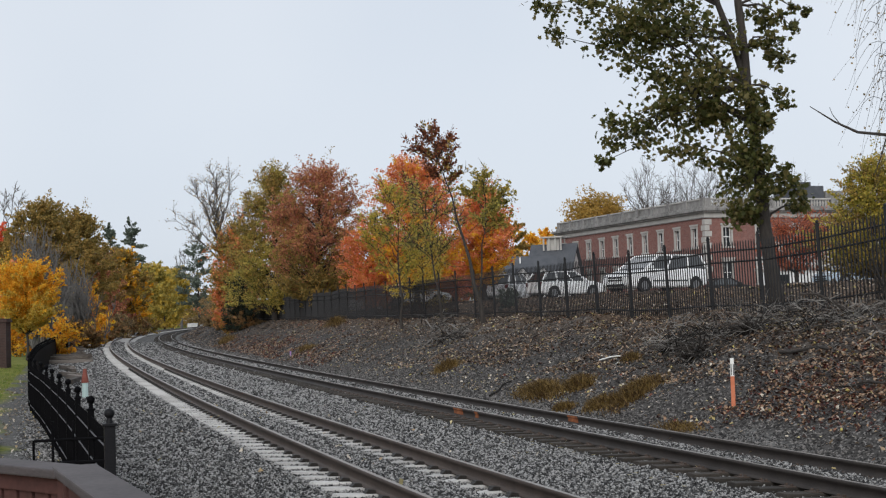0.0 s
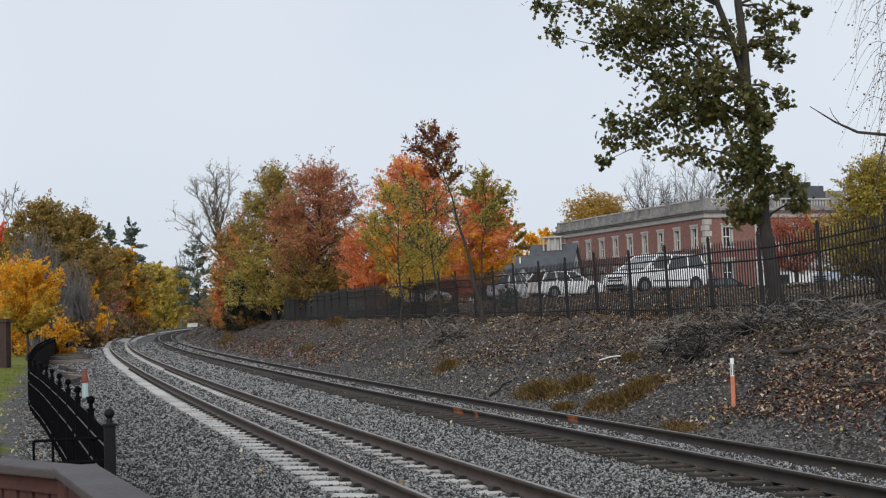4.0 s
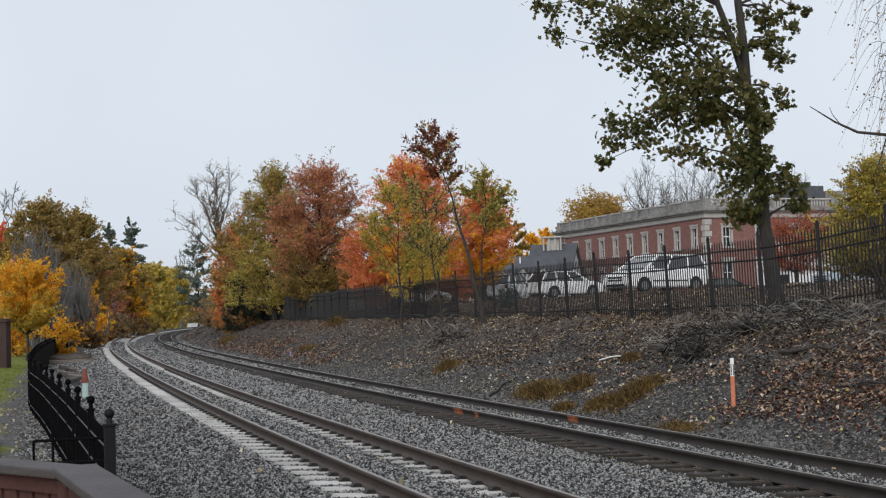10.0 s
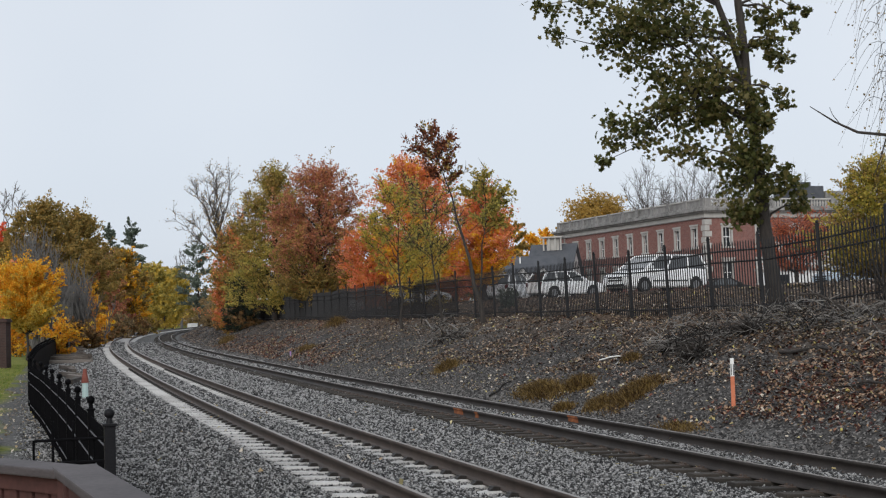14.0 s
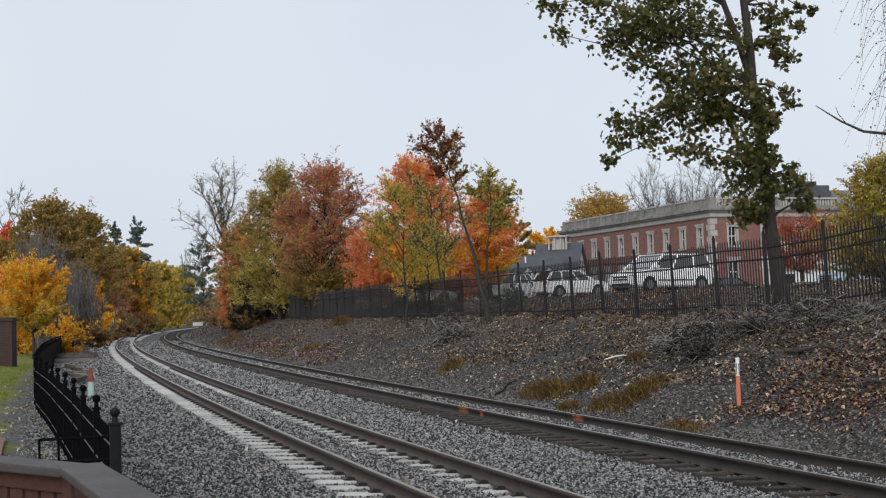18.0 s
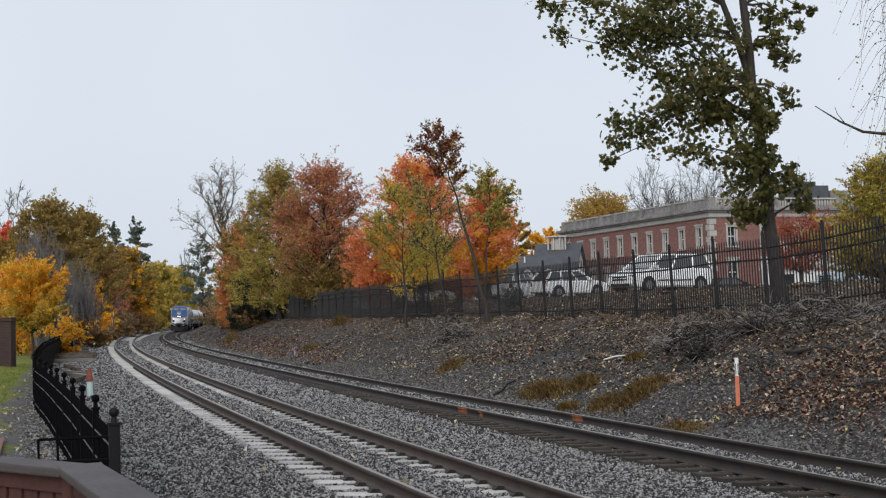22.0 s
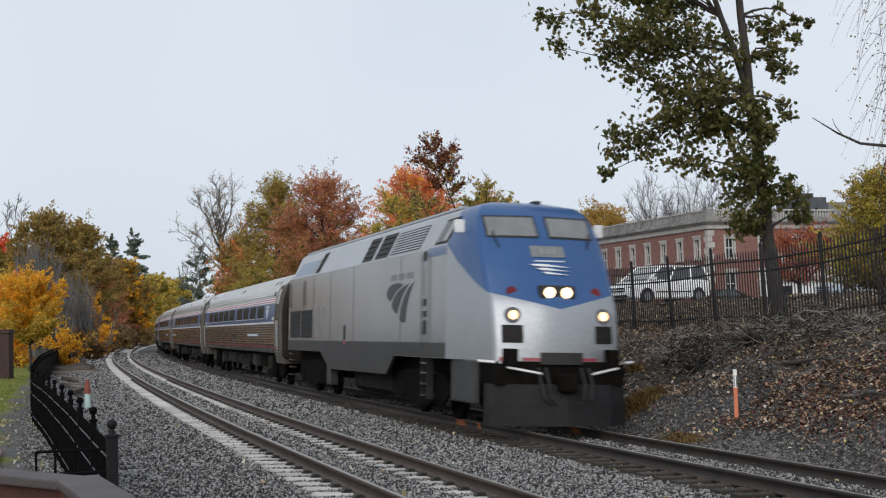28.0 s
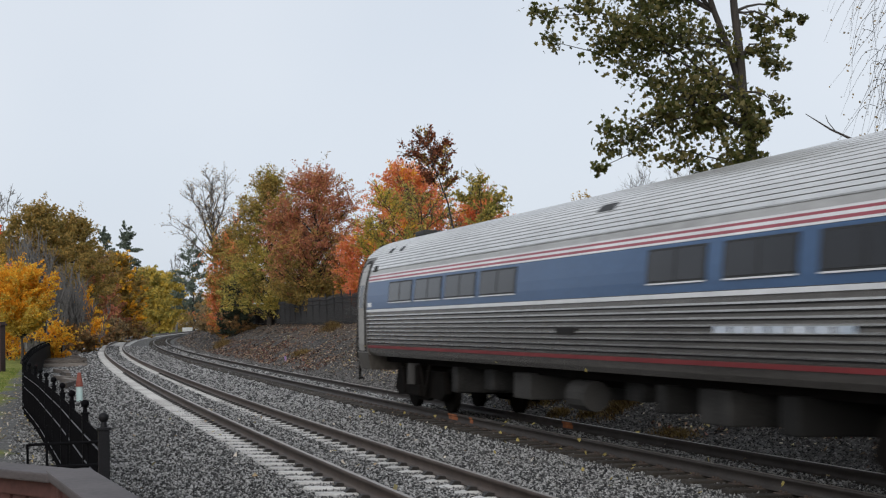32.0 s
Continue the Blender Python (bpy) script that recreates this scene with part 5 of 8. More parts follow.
        for a in (b0 + 0.06, b1 - 0.42):
            bm = bmesh.new()
            skin_patch(bm, a, a + 0.32, 2.26, 2.36, 0.016, side, n=1)
            part("notice", bm, "whitestripe", c)
        for a in (b0 + 0.5, b0 + 1.4, b1 - 2.0, b1 - 1.1):
            bm = bmesh.new()
            skin_patch(bm, a, a + 0.3, 3.52, 3.76, 0.035, side, 0.03, slant=0.12)
            part("roof_vent", bm, "rubber", c)
        for a in (b0 + 0.2, b1 - 0.6):
            bm = bmesh.new()
            skin_patch(bm, a, a + 0.35, 3.1, 3.24, 0.028, side, n=1)
            part("roof_plate", bm, "box", c)
        for a in (11.2,):
            bm = bmesh.new()
            skin_patch(bm, a, a + 0.6, 3.5, 3.62, 0.035, side, n=1)
            part("roof_vent", bm, "rubber", c)
        bm = bmesh.new()
        skin_patch(bm, 12.0, 12.7, 1.66, 1.78, 0.03, side, n=1)
        part("nameplate", bm, "jamb", c)
        for j in range(7):
            bm = bmesh.new()
            at = (20.2 if shield and shield[0] > 12 else 4.9) + 0.42 * j
            skin_patch(bm, at, at + 0.32, 1.7, 1.78, 0.032, side, n=1)
            part("lettering_bar", bm, "emblempaint", c)
        for a in shield:
            bm = bmesh.new()
            prism(bm, [(a - 0.36, 2.6), (a - 0.15, 2.66), (a + 0.33, 2.66), (a + 0.2, 2.5), (a + 0.12, 2.34), (a, 2.28), (a - 0.08, 2.38), (a - 0.2, 2.48)], "y", side * 1.575, side * 1.583)
            part("emblem", bm, "emblempaint", c)
            bm = bmesh.new()
            prism(bm, [(a - 0.36, 2.7), (a - 0.1, 2.7), (a + 0.36, 2.73), (a + 0.2, 2.79), (a - 0.3, 2.77)], "y", side * 1.56, side * 1.575)
            part("emblem", bm, "emblempaint", c)
    # vestibule ends, doors, diaphragms
    low = [(1.40, 0.78), (1.44, 0.8), (1.5, 1.1)] + [p for p in C_OUT if p[1] > 1.2]
    for x0, x1 in ((f0 + 0.52, b0), (b1, r1 - 0.52)):
        a, b = (0.05, 0.14) if x0 < 5 else (0.14, 0.05)
        jamb, leaf = (x0 + a, x1 - b), (x0 + a + 0.13, x1 - b - 0.13)
        bm = bmesh.new()
        loft(bm, [[(x, y * 1.004, z) for y, z in full_ring(low)] for x in (x0, (x0 + x1) / 2, x1)])
        v = part("vestibule", bm, "veststeel", c, "smooth steel vestibule end")
        for side in (1, -1):
            # doorway lies flat on the skin; recess shade is in its dark colour
            bm = bmesh.new()
            skin_patch(bm, jamb[0], jamb[1], 1.2, 3.28, 0.014, side, n=14)
            skin_patch(bm, jamb[0] + 0.08, jamb[1] - 0.08, 3.28, 3.36, 0.014, side, n=2)
            skin_patch(bm, jamb[0] + 0.2, jamb[1] - 0.2, 3.36, 3.41, 0.014, side, n=2)
            d = part("door", bm, "jamb", v, "flat dark doorway with recess shade in its colour")
            bm = bmesh.new()
            skin_patch(bm, leaf[0], leaf[1], 1.22, 3.24, 0.017, side, n=12)
            skin_patch(bm, leaf[0] + 0.08, leaf[1] - 0.08, 3.24, 3.32, 0.017, side, n=2)
            part("door_leaf", bm, "doorsteel", d, "pale steel door leaf")
            bm = bmesh.new()
            skin_patch(bm, leaf[0] + 0.08, leaf[1] - 0.08, 2.25, 2.8, 0.021, side, n=4)
            part("pane", bm, "glass", d)
            bm = bmesh.new()
            skin_patch(bm, x0, x1, 1.13, 1.2, 0.03, side, n=1)
            part("threshold", bm, "eave", d)
    for x0, x1 in ((f0 - 0.02, f0 + 0.52), (r1 - 0.52, r1 + 0.02)):
        bm = bmesh.new()
        arch = [(1.15, 0.85), (1.42, 1.05), (1.45, 2.6), (1.4, 3.0), (1.26, 3.42), (0.88, 3.84), (0.0, 4.0)]
        loft(bm, [[(x, y * k, z) for y, z in full_ring(arch)] for x, k in ((x0, 0.985), (x0 * 0.75 + x1 * 0.25, 1.025), (x0 * 0.5 + x1 * 0.5, 1.0), (x0 * 0.25 + x1 * 0.75, 1.025), (x1, 0.985))])
        part("diaphragm", bm, "arch", c, "brown arched gangway diaphragm")
    if tail:
        bm = bmesh.new()
        box(bm, 25.99, 26.02, -0.42, 0.42, 1.2, 3.2, 0.0)
        part("end_door", bm, "roofsteel", c)
        bm = bmesh.new()
        box(bm, 23.4, 24.2, -0.5, 0.5, 3.98, 4.1, 0.03)
        part("roof_antenna", bm, "rubber", c)
        for side in (1, -1):
            bm = bmesh.new()
            rod(bm, (25.9, side * 1.35, 0.5), (25.9, side * 1.35, 1.0), 0.03)
            rod(bm, (25.4, side * 1.4, 0.55), (25.9, side * 1.35, 0.55), 0.03)
            part("step_bar", bm, "under", c)
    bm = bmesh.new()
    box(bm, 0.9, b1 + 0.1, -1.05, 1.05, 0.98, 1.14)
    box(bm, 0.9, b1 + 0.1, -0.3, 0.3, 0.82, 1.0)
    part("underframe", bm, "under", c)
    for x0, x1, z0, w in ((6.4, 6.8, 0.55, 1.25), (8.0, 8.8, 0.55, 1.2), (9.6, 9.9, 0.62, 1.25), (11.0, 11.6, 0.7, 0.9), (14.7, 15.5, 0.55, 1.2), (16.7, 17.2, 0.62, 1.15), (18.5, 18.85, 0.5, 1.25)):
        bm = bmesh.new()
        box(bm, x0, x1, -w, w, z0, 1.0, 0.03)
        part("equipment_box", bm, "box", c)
    bm = bmesh.new()
    rod(bm, (12.4, 1.0, 0.72), (13.1, 1.0, 0.72), 0.24, n=14)
    part("air_tank", bm, "box", c)
    for x in (3.4, 21.6):
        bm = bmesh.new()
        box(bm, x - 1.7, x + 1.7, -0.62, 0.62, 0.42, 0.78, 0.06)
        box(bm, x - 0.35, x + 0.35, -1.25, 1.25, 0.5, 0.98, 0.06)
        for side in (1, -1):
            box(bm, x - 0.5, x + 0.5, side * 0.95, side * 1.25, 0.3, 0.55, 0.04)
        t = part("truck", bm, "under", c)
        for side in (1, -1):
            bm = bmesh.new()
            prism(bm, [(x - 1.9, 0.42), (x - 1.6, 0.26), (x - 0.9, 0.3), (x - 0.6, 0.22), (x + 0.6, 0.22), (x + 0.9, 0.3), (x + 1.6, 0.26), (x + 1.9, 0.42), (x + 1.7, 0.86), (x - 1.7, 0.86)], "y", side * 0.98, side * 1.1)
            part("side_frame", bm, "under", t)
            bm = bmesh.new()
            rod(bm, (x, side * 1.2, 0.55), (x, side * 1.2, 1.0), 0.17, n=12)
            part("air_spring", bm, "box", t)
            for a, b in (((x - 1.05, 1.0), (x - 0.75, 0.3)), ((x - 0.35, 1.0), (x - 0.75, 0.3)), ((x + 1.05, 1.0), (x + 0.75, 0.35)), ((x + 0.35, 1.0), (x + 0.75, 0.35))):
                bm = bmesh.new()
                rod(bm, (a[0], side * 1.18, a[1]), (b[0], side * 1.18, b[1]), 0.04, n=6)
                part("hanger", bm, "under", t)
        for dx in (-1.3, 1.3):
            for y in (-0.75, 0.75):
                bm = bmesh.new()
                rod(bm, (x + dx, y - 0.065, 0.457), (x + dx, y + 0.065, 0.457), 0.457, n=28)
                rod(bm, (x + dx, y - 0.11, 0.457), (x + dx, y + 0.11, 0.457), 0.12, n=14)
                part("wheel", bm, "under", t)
    bm = bmesh.new()
    box(bm, -0.6, 1.2, -0.15, 0.15, 0.75, 1.0, 0.04)
    part("coupler", bm, "under", c)
    return c


COACH_WINDOWS = [(2.84, 4.5), (4.95, 6.55), (6.92, 8.52), (8.98, 10.54), (11.03, 12.68), (13.5, 15.15), (15.65, 17.1), (17.3, 18.75), (19.25, 20.84)]
BACK_WINDOWS = [(3.5, 5.1), (5.6, 7.17), (7.63, 9.17), (9.67, 11.27), (12.27, 13.92), (14.38, 15.97), (16.36, 18.09), (18.47, 20.14), (20.57, 22.26)]
LAB = "stainless steel railway coach with a blue window band and red stripes"
coach_1 = build_coach("railway_coach", LAB, BACK_WINDOWS, shield=(2.6,))
coach_2 = build_coach("railway_coach", LAB, COACH_WINDOWS, shield=(22.25,))
coach_3 = build_coach("railway_coach", LAB, BACK_WINDOWS, shield=(2.7,))
coach_4 = copy_thing(coach_2, Matrix.Identity(4))
LAST_WINDOWS = [(22.57 - 2.08 * i - 1.85, 22.57 - 2.08 * i) for i in range(4)] + [(9.55 - 2.02 * i - 1.62, 9.55 - 2.02 * i) for i in range(3)]
coach_5 = build_coach("railway_coach", "last stainless steel railway coach with a closed end and fewer windows", LAST_WINDOWS, shield=(2.2,), tail=True)
coaches = [coach_1, coach_2, coach_3, coach_4, coach_5]
for c in coaches:
    tagged(c, group="coaches of the train")


# ---- locomotive
def hood_y(z):
    """Half width of the locomotive body by height."""
    return float(np.interp(z, [0, 3.53, 4.22, 4.34, 4.42], [1.5, 1.5, 1.2, 1.02, 0.6]))


def hood_patch(bm, x0, x1, z0, z1, off=0.012, side=1, thick=0.03, slant=0.0, n=2):
    rings = []
    for i in range(n + 1):
        z = z0 + (z1 - z0) * i / n
        y = hood_y(z) + off
        dx = slant * i / n
        rings.append([(x0 + dx, side * y, z), (x1 + dx, side * y, z), (x1 + dx, side * (y - thick), z), (x0 + dx, side * (y - thick), z)])
    loft(bm, rings)


N_Z = [0.9, 1.27, 1.7, 2.24, 2.55, 3.07, 3.64, 4.07, 4.26, 4.38, 4.44]
N_C = [-1.5, -1.5, -1.48, -1.41, -1.19, -0.87, -0.48, -0.14, 0.08, 0.36, 0.9]
N_K = [-1.2, -1.2, -1.18, -1.08, -0.88, -0.58, -0.2, 0.1, 0.28, 0.5, 0.95]
N_W = [1.24, 1.24, 1.24, 1.25, 1.26, 1.27, 1.24, 1.16, 1.05, 0.86, 0.5]


def nose_point(col, z):
    """A point of the nose's skin: col 0 at the middle, 1 at the corner, 2 part way back, 3 where it joins the body."""
    c, k, w = (float(np.interp(z, N_Z, a)) for a in (N_C, N_K, N_W))
    back = (1.05, hood_y(z))
    if col <= 1:
        return (c + (k - c) * col ** 1.6, w * col, z)
    t = (col - 1) / 2
    x = k + (back[0] - k) * t
    y = w + (back[1] - w) * (1 - (1 - t) ** 1.7)
    return (x, y, z)


COLS = [0, 0.35, 0.7, 0.92, 1.0, 1.12, 1.4, 1.8, 2.3, 3.0]
EDGE = dict(zip(COLS, np.interp(COLS, [0, 1.0, 1.4, 2.0, 3.0], [2.24, 2.54, 2.72, 3.08, 3.56])))


def nose_skin(bm, lo, hi, rows):
    full = [(-1, c) for c in reversed(COLS[1:])] + [(1, c) for c in COLS]
    rings = []
    for r in range(rows + 1):
        ring = []
        for side, c in full:
            z0, z1 = lo(c), hi(c)
            p = nose_point(c, z0 + (z1 - z0) * r / rows)
            ring.append((p[0], side * p[1], p[2]))
        rings.append(ring)
    loft(bm, rings, closed=False, caps=False)


def nose_patch(bm, y0, y1, z0, z1, off=0.015, thick=0.04, n=3):
    """A plate on the front of the nose, between half widths y0 and y1 (signed)."""
    def at(y, z):
        w = float(np.interp(z, N_Z, N_W))
        p = nose_point(min(1.0, abs(y) / w), z)
        return p[0], y
    rings = []
    for i in range(n + 1):
        z = z0 + (z1 - z0) * i / n
        ring = []
        for j in range(4):
            y = y0 + (y1 - y0) * j / 3
            ring.append((at(y, z)[0] - off, y, z + off * 0.5))
        for j in range(4):
            y = y1 + (y0 - y1) * j / 3
            ring.append((at(y, z)[0] - off + thick, y, z))
        rings.append(ring)
    loft(bm, rings)


def front_x(y, z):
    w = float(np.interp(z, N_Z, N_W))
    return nose_point(min(1.0, abs(y) / w), z)[0]


LOGO_X0, LOGO_X1, LOGO_Z0, LOGO_Z1 = 3.45, 5.9, 2.02, 2.92


def build_loco():
    e = thing("locomotive", "silver and blue diesel locomotive with lit headlights", "locomotive")
    zs = [1.27, 2.2, 3.53]
    bm = bmesh.new()
    ring = [(hood_y(z), z) for z in zs]
    low = ring + [(-y, z) for y, z in reversed(ring)]
    loft(bm, [[(x, y, z) for y, z in low] for x in (1.05, 10, 18.95)])
    part("body", bm, "silver", e, "silver-grey side walls")
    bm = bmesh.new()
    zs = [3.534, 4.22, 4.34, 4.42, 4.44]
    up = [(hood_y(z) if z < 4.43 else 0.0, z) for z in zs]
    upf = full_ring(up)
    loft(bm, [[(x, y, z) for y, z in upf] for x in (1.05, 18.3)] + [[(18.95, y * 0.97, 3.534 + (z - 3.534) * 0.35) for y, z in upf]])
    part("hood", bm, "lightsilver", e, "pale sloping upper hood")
    bm = bmesh.new()
    nose_skin(bm, lambda c: EDGE[c], lambda c: 4.44, 14)
    part("nose", bm, "blue", e, "blue sloping cab front", smooth=True)
    bm = bmesh.new()
    nose_skin(bm, lambda c: 1.27, lambda c: EDGE[c], 6)
    part("lower_nose", bm, "lightsilver", e, "pale lower nose", smooth=True)
    for side in (1, -1):
        bm = bmesh.new()
        nose_patch(bm, *sorted((side * 0.1, side * 1.1)), 3.62, 4.08, 0.004, 0.03)
        w = part("windscreen", bm, "rubber", e)
        bm = bmesh.new()
        nose_patch(bm, *sorted((side * 0.14, side * 1.06)), 3.66, 4.04, 0.012, 0.02)
        part("pane", bm, "screen", w)
        bm = bmesh.new()
        rod(bm, (front_x(0.9 * side, 3.5) - 0.05, side * 0.9, 3.42), (front_x(0.7 * side, 3.8) - 0.05, side * 1.0, 3.75), 0.018, n=6)
        part("wiper", bm, "rubber", w)
        bm = bmesh.new()
        x = front_x(side * 0.9, 2.12)
        rod(bm, (x - 0.05, side * 0.9, 2.12), (x + 0.1, side * 0.9, 2.12), 0.15, n=18)
        d = part("ditch_light", bm, "silver", e)
        bm = bmesh.new()
        rod(bm, (x - 0.065, side * 0.9, 2.12), (x, side * 0.9, 2.12), 0.085, n=18)
        part("lens", bm, "lamp2", d)
        bm = bmesh.new()
        x = front_x(side * 0.84, 2.6)
        rod(bm, (x - 0.04, side * 0.84, 2.56), (x + 0.1, side * 0.84, 2.56), 0.1, n=16)
        part("marker_light", bm, "redlens", e)
        bm = bmesh.new()
        nose_patch(bm, *sorted((side * 0.72, side * 1.1)), 1.6, 1.93, 0.012, 0.04)
        part("step_pocket", bm, "jamb", e)
        bm = bmesh.new()
        box(bm, -1.62, -1.2, side * 1.0 - 0.09, side * 1.0 + 0.09, 1.18, 1.5, 0.02)
        part("hose_box", bm, "under", e)
        bm = bmesh.new()
        rod(bm, (-1.45, side * 1.18, 1.24), (-1.2, side * 1.55, 1.27), 0.025, n=6)
        rod(bm, (-1.75, side * 0.5, 1.05), (-1.55, side * 1.1, 1.16), 0.022, n=6)
        part("handrail", bm, "whitestripe", e)
        bm = bmesh.new()
        box(bm, 0.3, 0.36, side * 1.36, side * 1.56, 3.74, 4.0, 0.02)
        part("mirror", bm, "whitestripe", e)
        # cab side window, doors, ladders
        bm = bmesh.new()
        hood_patch(bm, 1.12, 2.0, 3.6, 4.12, 0.012, side, slant=-0.25)
        w = part("cab_window", bm, "rubber", e)
        bm = bmesh.new()
        hood_patch(bm, 1.18, 1.5, 3.65, 4.07, 0.02, side, slant=-0.2)
        part("pane", bm, "screen", w)
        bm = bmesh.new()
        hood_patch(bm, 1.55, 1.93, 3.65, 4.07, 0.02, side, slant=-0.2)
        part("pane", bm, "glass", w)
        bm = bmesh.new()
        hood_patch(bm, 1.08, 2.35, 3.36, 3.55, 0.006, side)
        part("paint_band", bm, "blue", e)
        for a, b in ((2.3, 2.42), (2.78, 2.9)):
            bm = bmesh.new()
            rod(bm, (a, side * 1.53, 1.5), (a, side * 1.53, 3.45), 0.018, n=6)
            part("grab_rail", bm, "silver", e)
        for z0, z1 in ((3.3, 3.5), (2.35, 2.5), (1.75, 2.05), (2.12, 2.25)):
            bm = bmesh.new()
            hood_patch(bm, 2.45, 2.72, z0, z1, 0.006, side)
            part("step_slot", bm, "rubber", e)
        for z in (1.15, 0.95, 0.72, 0.48):
            bm = bmesh.new()
            box(bm, 2.42, 2.78, side * 1.3, side * 1.52, z - 0.02, z + 0.02)
            part("step", bm, "silver", e)
            bm = bmesh.new()
            box(bm, 18.35, 18.7, side * 1.3, side * 1.5, z - 0.02, z + 0.02)
            part("step", bm, "silver", e)
        bm = bmesh.new()
        box(bm, 2.36, 2.42, side * 1.36, side * 1.5, 0.4, 1.27)
        box(bm, 2.78, 2.84, side * 1.36, side * 1.5, 0.4, 1.27)
        part("ladder_frame", bm, "box", e)
        # hood grilles
        for a, b, s in ((14.15, 14.72, -0.38), (7.6, 8.6, -0.16), (6.02, 7.25, -0.16)):
            bm = bmesh.new()
            hood_patch(bm, a, b, 3.58, 4.16, 0.012, side, slant=s)
            g = part("grille", bm, "rubber", e)
            for j in range(4):
                bm = bmesh.new()
                z = 3.66 + 0.13 * j
                k = s * (z - 3.58) / 0.58
                hood_patch(bm, a + 0.05 + k, b - 0.05 + k, z, z + 0.02, 0.02, side, n=1)
                part("slat", bm, "under", g)
        bm = bmesh.new()
        hood_patch(bm, 3.2, 5.76, 3.6, 4.12, 0.008, side, slant=-0.16)
        g = part("louvre", bm, "rubber", e)
        for j in range(8):
            bm = bmesh.new()
            z = 3.62 + 0.062 * j
            hood_patch(bm, 3.2 - 0.02 * j, 5.74 - 0.02 * j, z, z + 0.032, 0.024, side, n=1)
            part("slat", bm, "lightsilver", g)
        for a, b in ((16.85, 18.55), (14.95, 16.7)):
            bm = bmesh.new()
            hood_patch(bm, a, b, 1.66, 2.5, 0.010, side)
            g = part("radiator_grille", bm, "rubber", e)
            for j in range(14):
                bm = bmesh.new()
                hood_patch(bm, a + 0.04, b - 0.04, 1.69 + 0.057 * j, 1.705 + 0.057 * j, 0.018, side, n=1)
                part("slat", bm, "box", g)
        for a, b, z0, z1, mt in ((13.9, 14.6, 1.65, 2.55, "faint"), (12.95, 13.6, 1.65, 2.55, "faint"), (3.55, 5.6, 2.98, 3.12, "faint")):
            for j in range(3 if a < 9 else 2):
                bm = bmesh.new()
                if a < 9:
                    hood_patch(bm, a + j * 0.7, a + j * 0.7 + 0.55, z0, z1, 0.004, side, n=1)
                else:
                    hood_patch(bm, a + j * 0.32, a + j * 0.32 + 0.1, z0, z1, 0.004, side, n=1)
                part("lettering_bar", bm, mt, e)
        # three dark blades that fan out from one point
        blades = (((0.0, 0.72), (0.06, 0.88), (0.2, 0.98), (0.42, 1.0), (0.62, 0.94), (0.44, 0.85), (0.3, 0.74), (0.2, 0.62), (0.13, 0.55)),
                  ((0.2, 0.46), (0.3, 0.66), (0.46, 0.8), (0.66, 0.9), (0.82, 0.95), (0.66, 0.78), (0.52, 0.56), (0.44, 0.34), (0.4, 0.22), (0.28, 0.3)),
                  ((0.5, 0.08), (0.54, 0.34), (0.64, 0.6), (0.78, 0.82), (0.98, 0.97), (0.84, 0.7), (0.74, 0.38), (0.7, 0.0), (0.6, 0.0)))
        for blade in blades:
            bm = bmesh.new()
            prism(bm, [(LOGO_X1 - p * (LOGO_X1 - LOGO_X0), LOGO_Z0 + q * (LOGO_Z1 - LOGO_Z0)) for p, q in blade], "y", side * 1.5, side * 1.508)
            part("emblem", bm, "logo", e)
        bm = bmesh.new()
        hood_patch(bm, 10.3, 10.55, 1.62, 2.0, 0.006, side)
        part("fuel_filler", bm, "rubber", e)
        bm = bmesh.new()
        hood_patch(bm, 10.3, 10.52, 1.5, 1.6, 0.012, side, n=1)
        part("fuel_label", bm, "redstripe", e, "small red fuelling label")
        # seams of the access doors
        for a in (4.6, 9.4, 12.3, 14.75):
            bm = bmesh.new()
            hood_patch(bm, a, a + 0.025, 1.6, 3.5, 0.004, side, n=4)
            part("door_seam", bm, "sidegrey", e)
        for a in (16.2, 18.62):
            bm = bmesh.new()
            rod(bm, (a, side * 1.53, 2.62), (a, side * 1.53, 3.4), 0.016, n=6)
            part("grab_rail", bm, "sidegrey", e)
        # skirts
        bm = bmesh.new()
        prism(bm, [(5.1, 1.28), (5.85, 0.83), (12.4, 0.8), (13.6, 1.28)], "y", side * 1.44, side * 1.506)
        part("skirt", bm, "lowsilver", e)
        bm = bmesh.new()
        hood_patch(bm, 1.1, 18.9, 1.58, 1.6, 0.005, side, n=1)
        part("seam", bm, "faint", e)
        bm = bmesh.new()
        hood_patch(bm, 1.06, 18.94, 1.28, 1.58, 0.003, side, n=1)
        part("sill_plate", bm, "lowsilver", e, "grimy sill plate, darkened further for mirrored ground")
        bm = bmesh.new()
        hood_patch(bm, 15.2, 18.1, 3.6, 4.0, 0.006, side, slant=-0.6)
        part("paint_band", bm, "hoodblue", e, "faded blue swoosh on the rear hood")
        bm = bmesh.new()
        box(bm, -0.6, 0.9, side * 1.3, side * 1.42, 0.45, 1.27, 0.03)
        part("side_plate", bm, "sidegrey", e)
        bm = bmesh.new()
        box(bm, 12.45, 12.95, side * 1.2, side * 1.44, 0.35, 1.0, 0.03)
        part("battery_box", bm, "sidegrey", e)
    # headlights
    bm = bmesh.new()
    x = front_x(0.0, 2.55)
    box(bm, x - 0.05, x + 0.15, -0.36, 0.36, 2.41, 2.69, 0.05)
    hb = part("headlight_housing", bm, "rubber", e)
    for y in (-0.17, 0.17):
        bm = bmesh.new()
        rod(bm, (x - 0.075, y, 2.55), (x, y, 2.55), 0.1, n=18)
        part("headlight", bm, "lamp", hb)
    bm = bmesh.new()
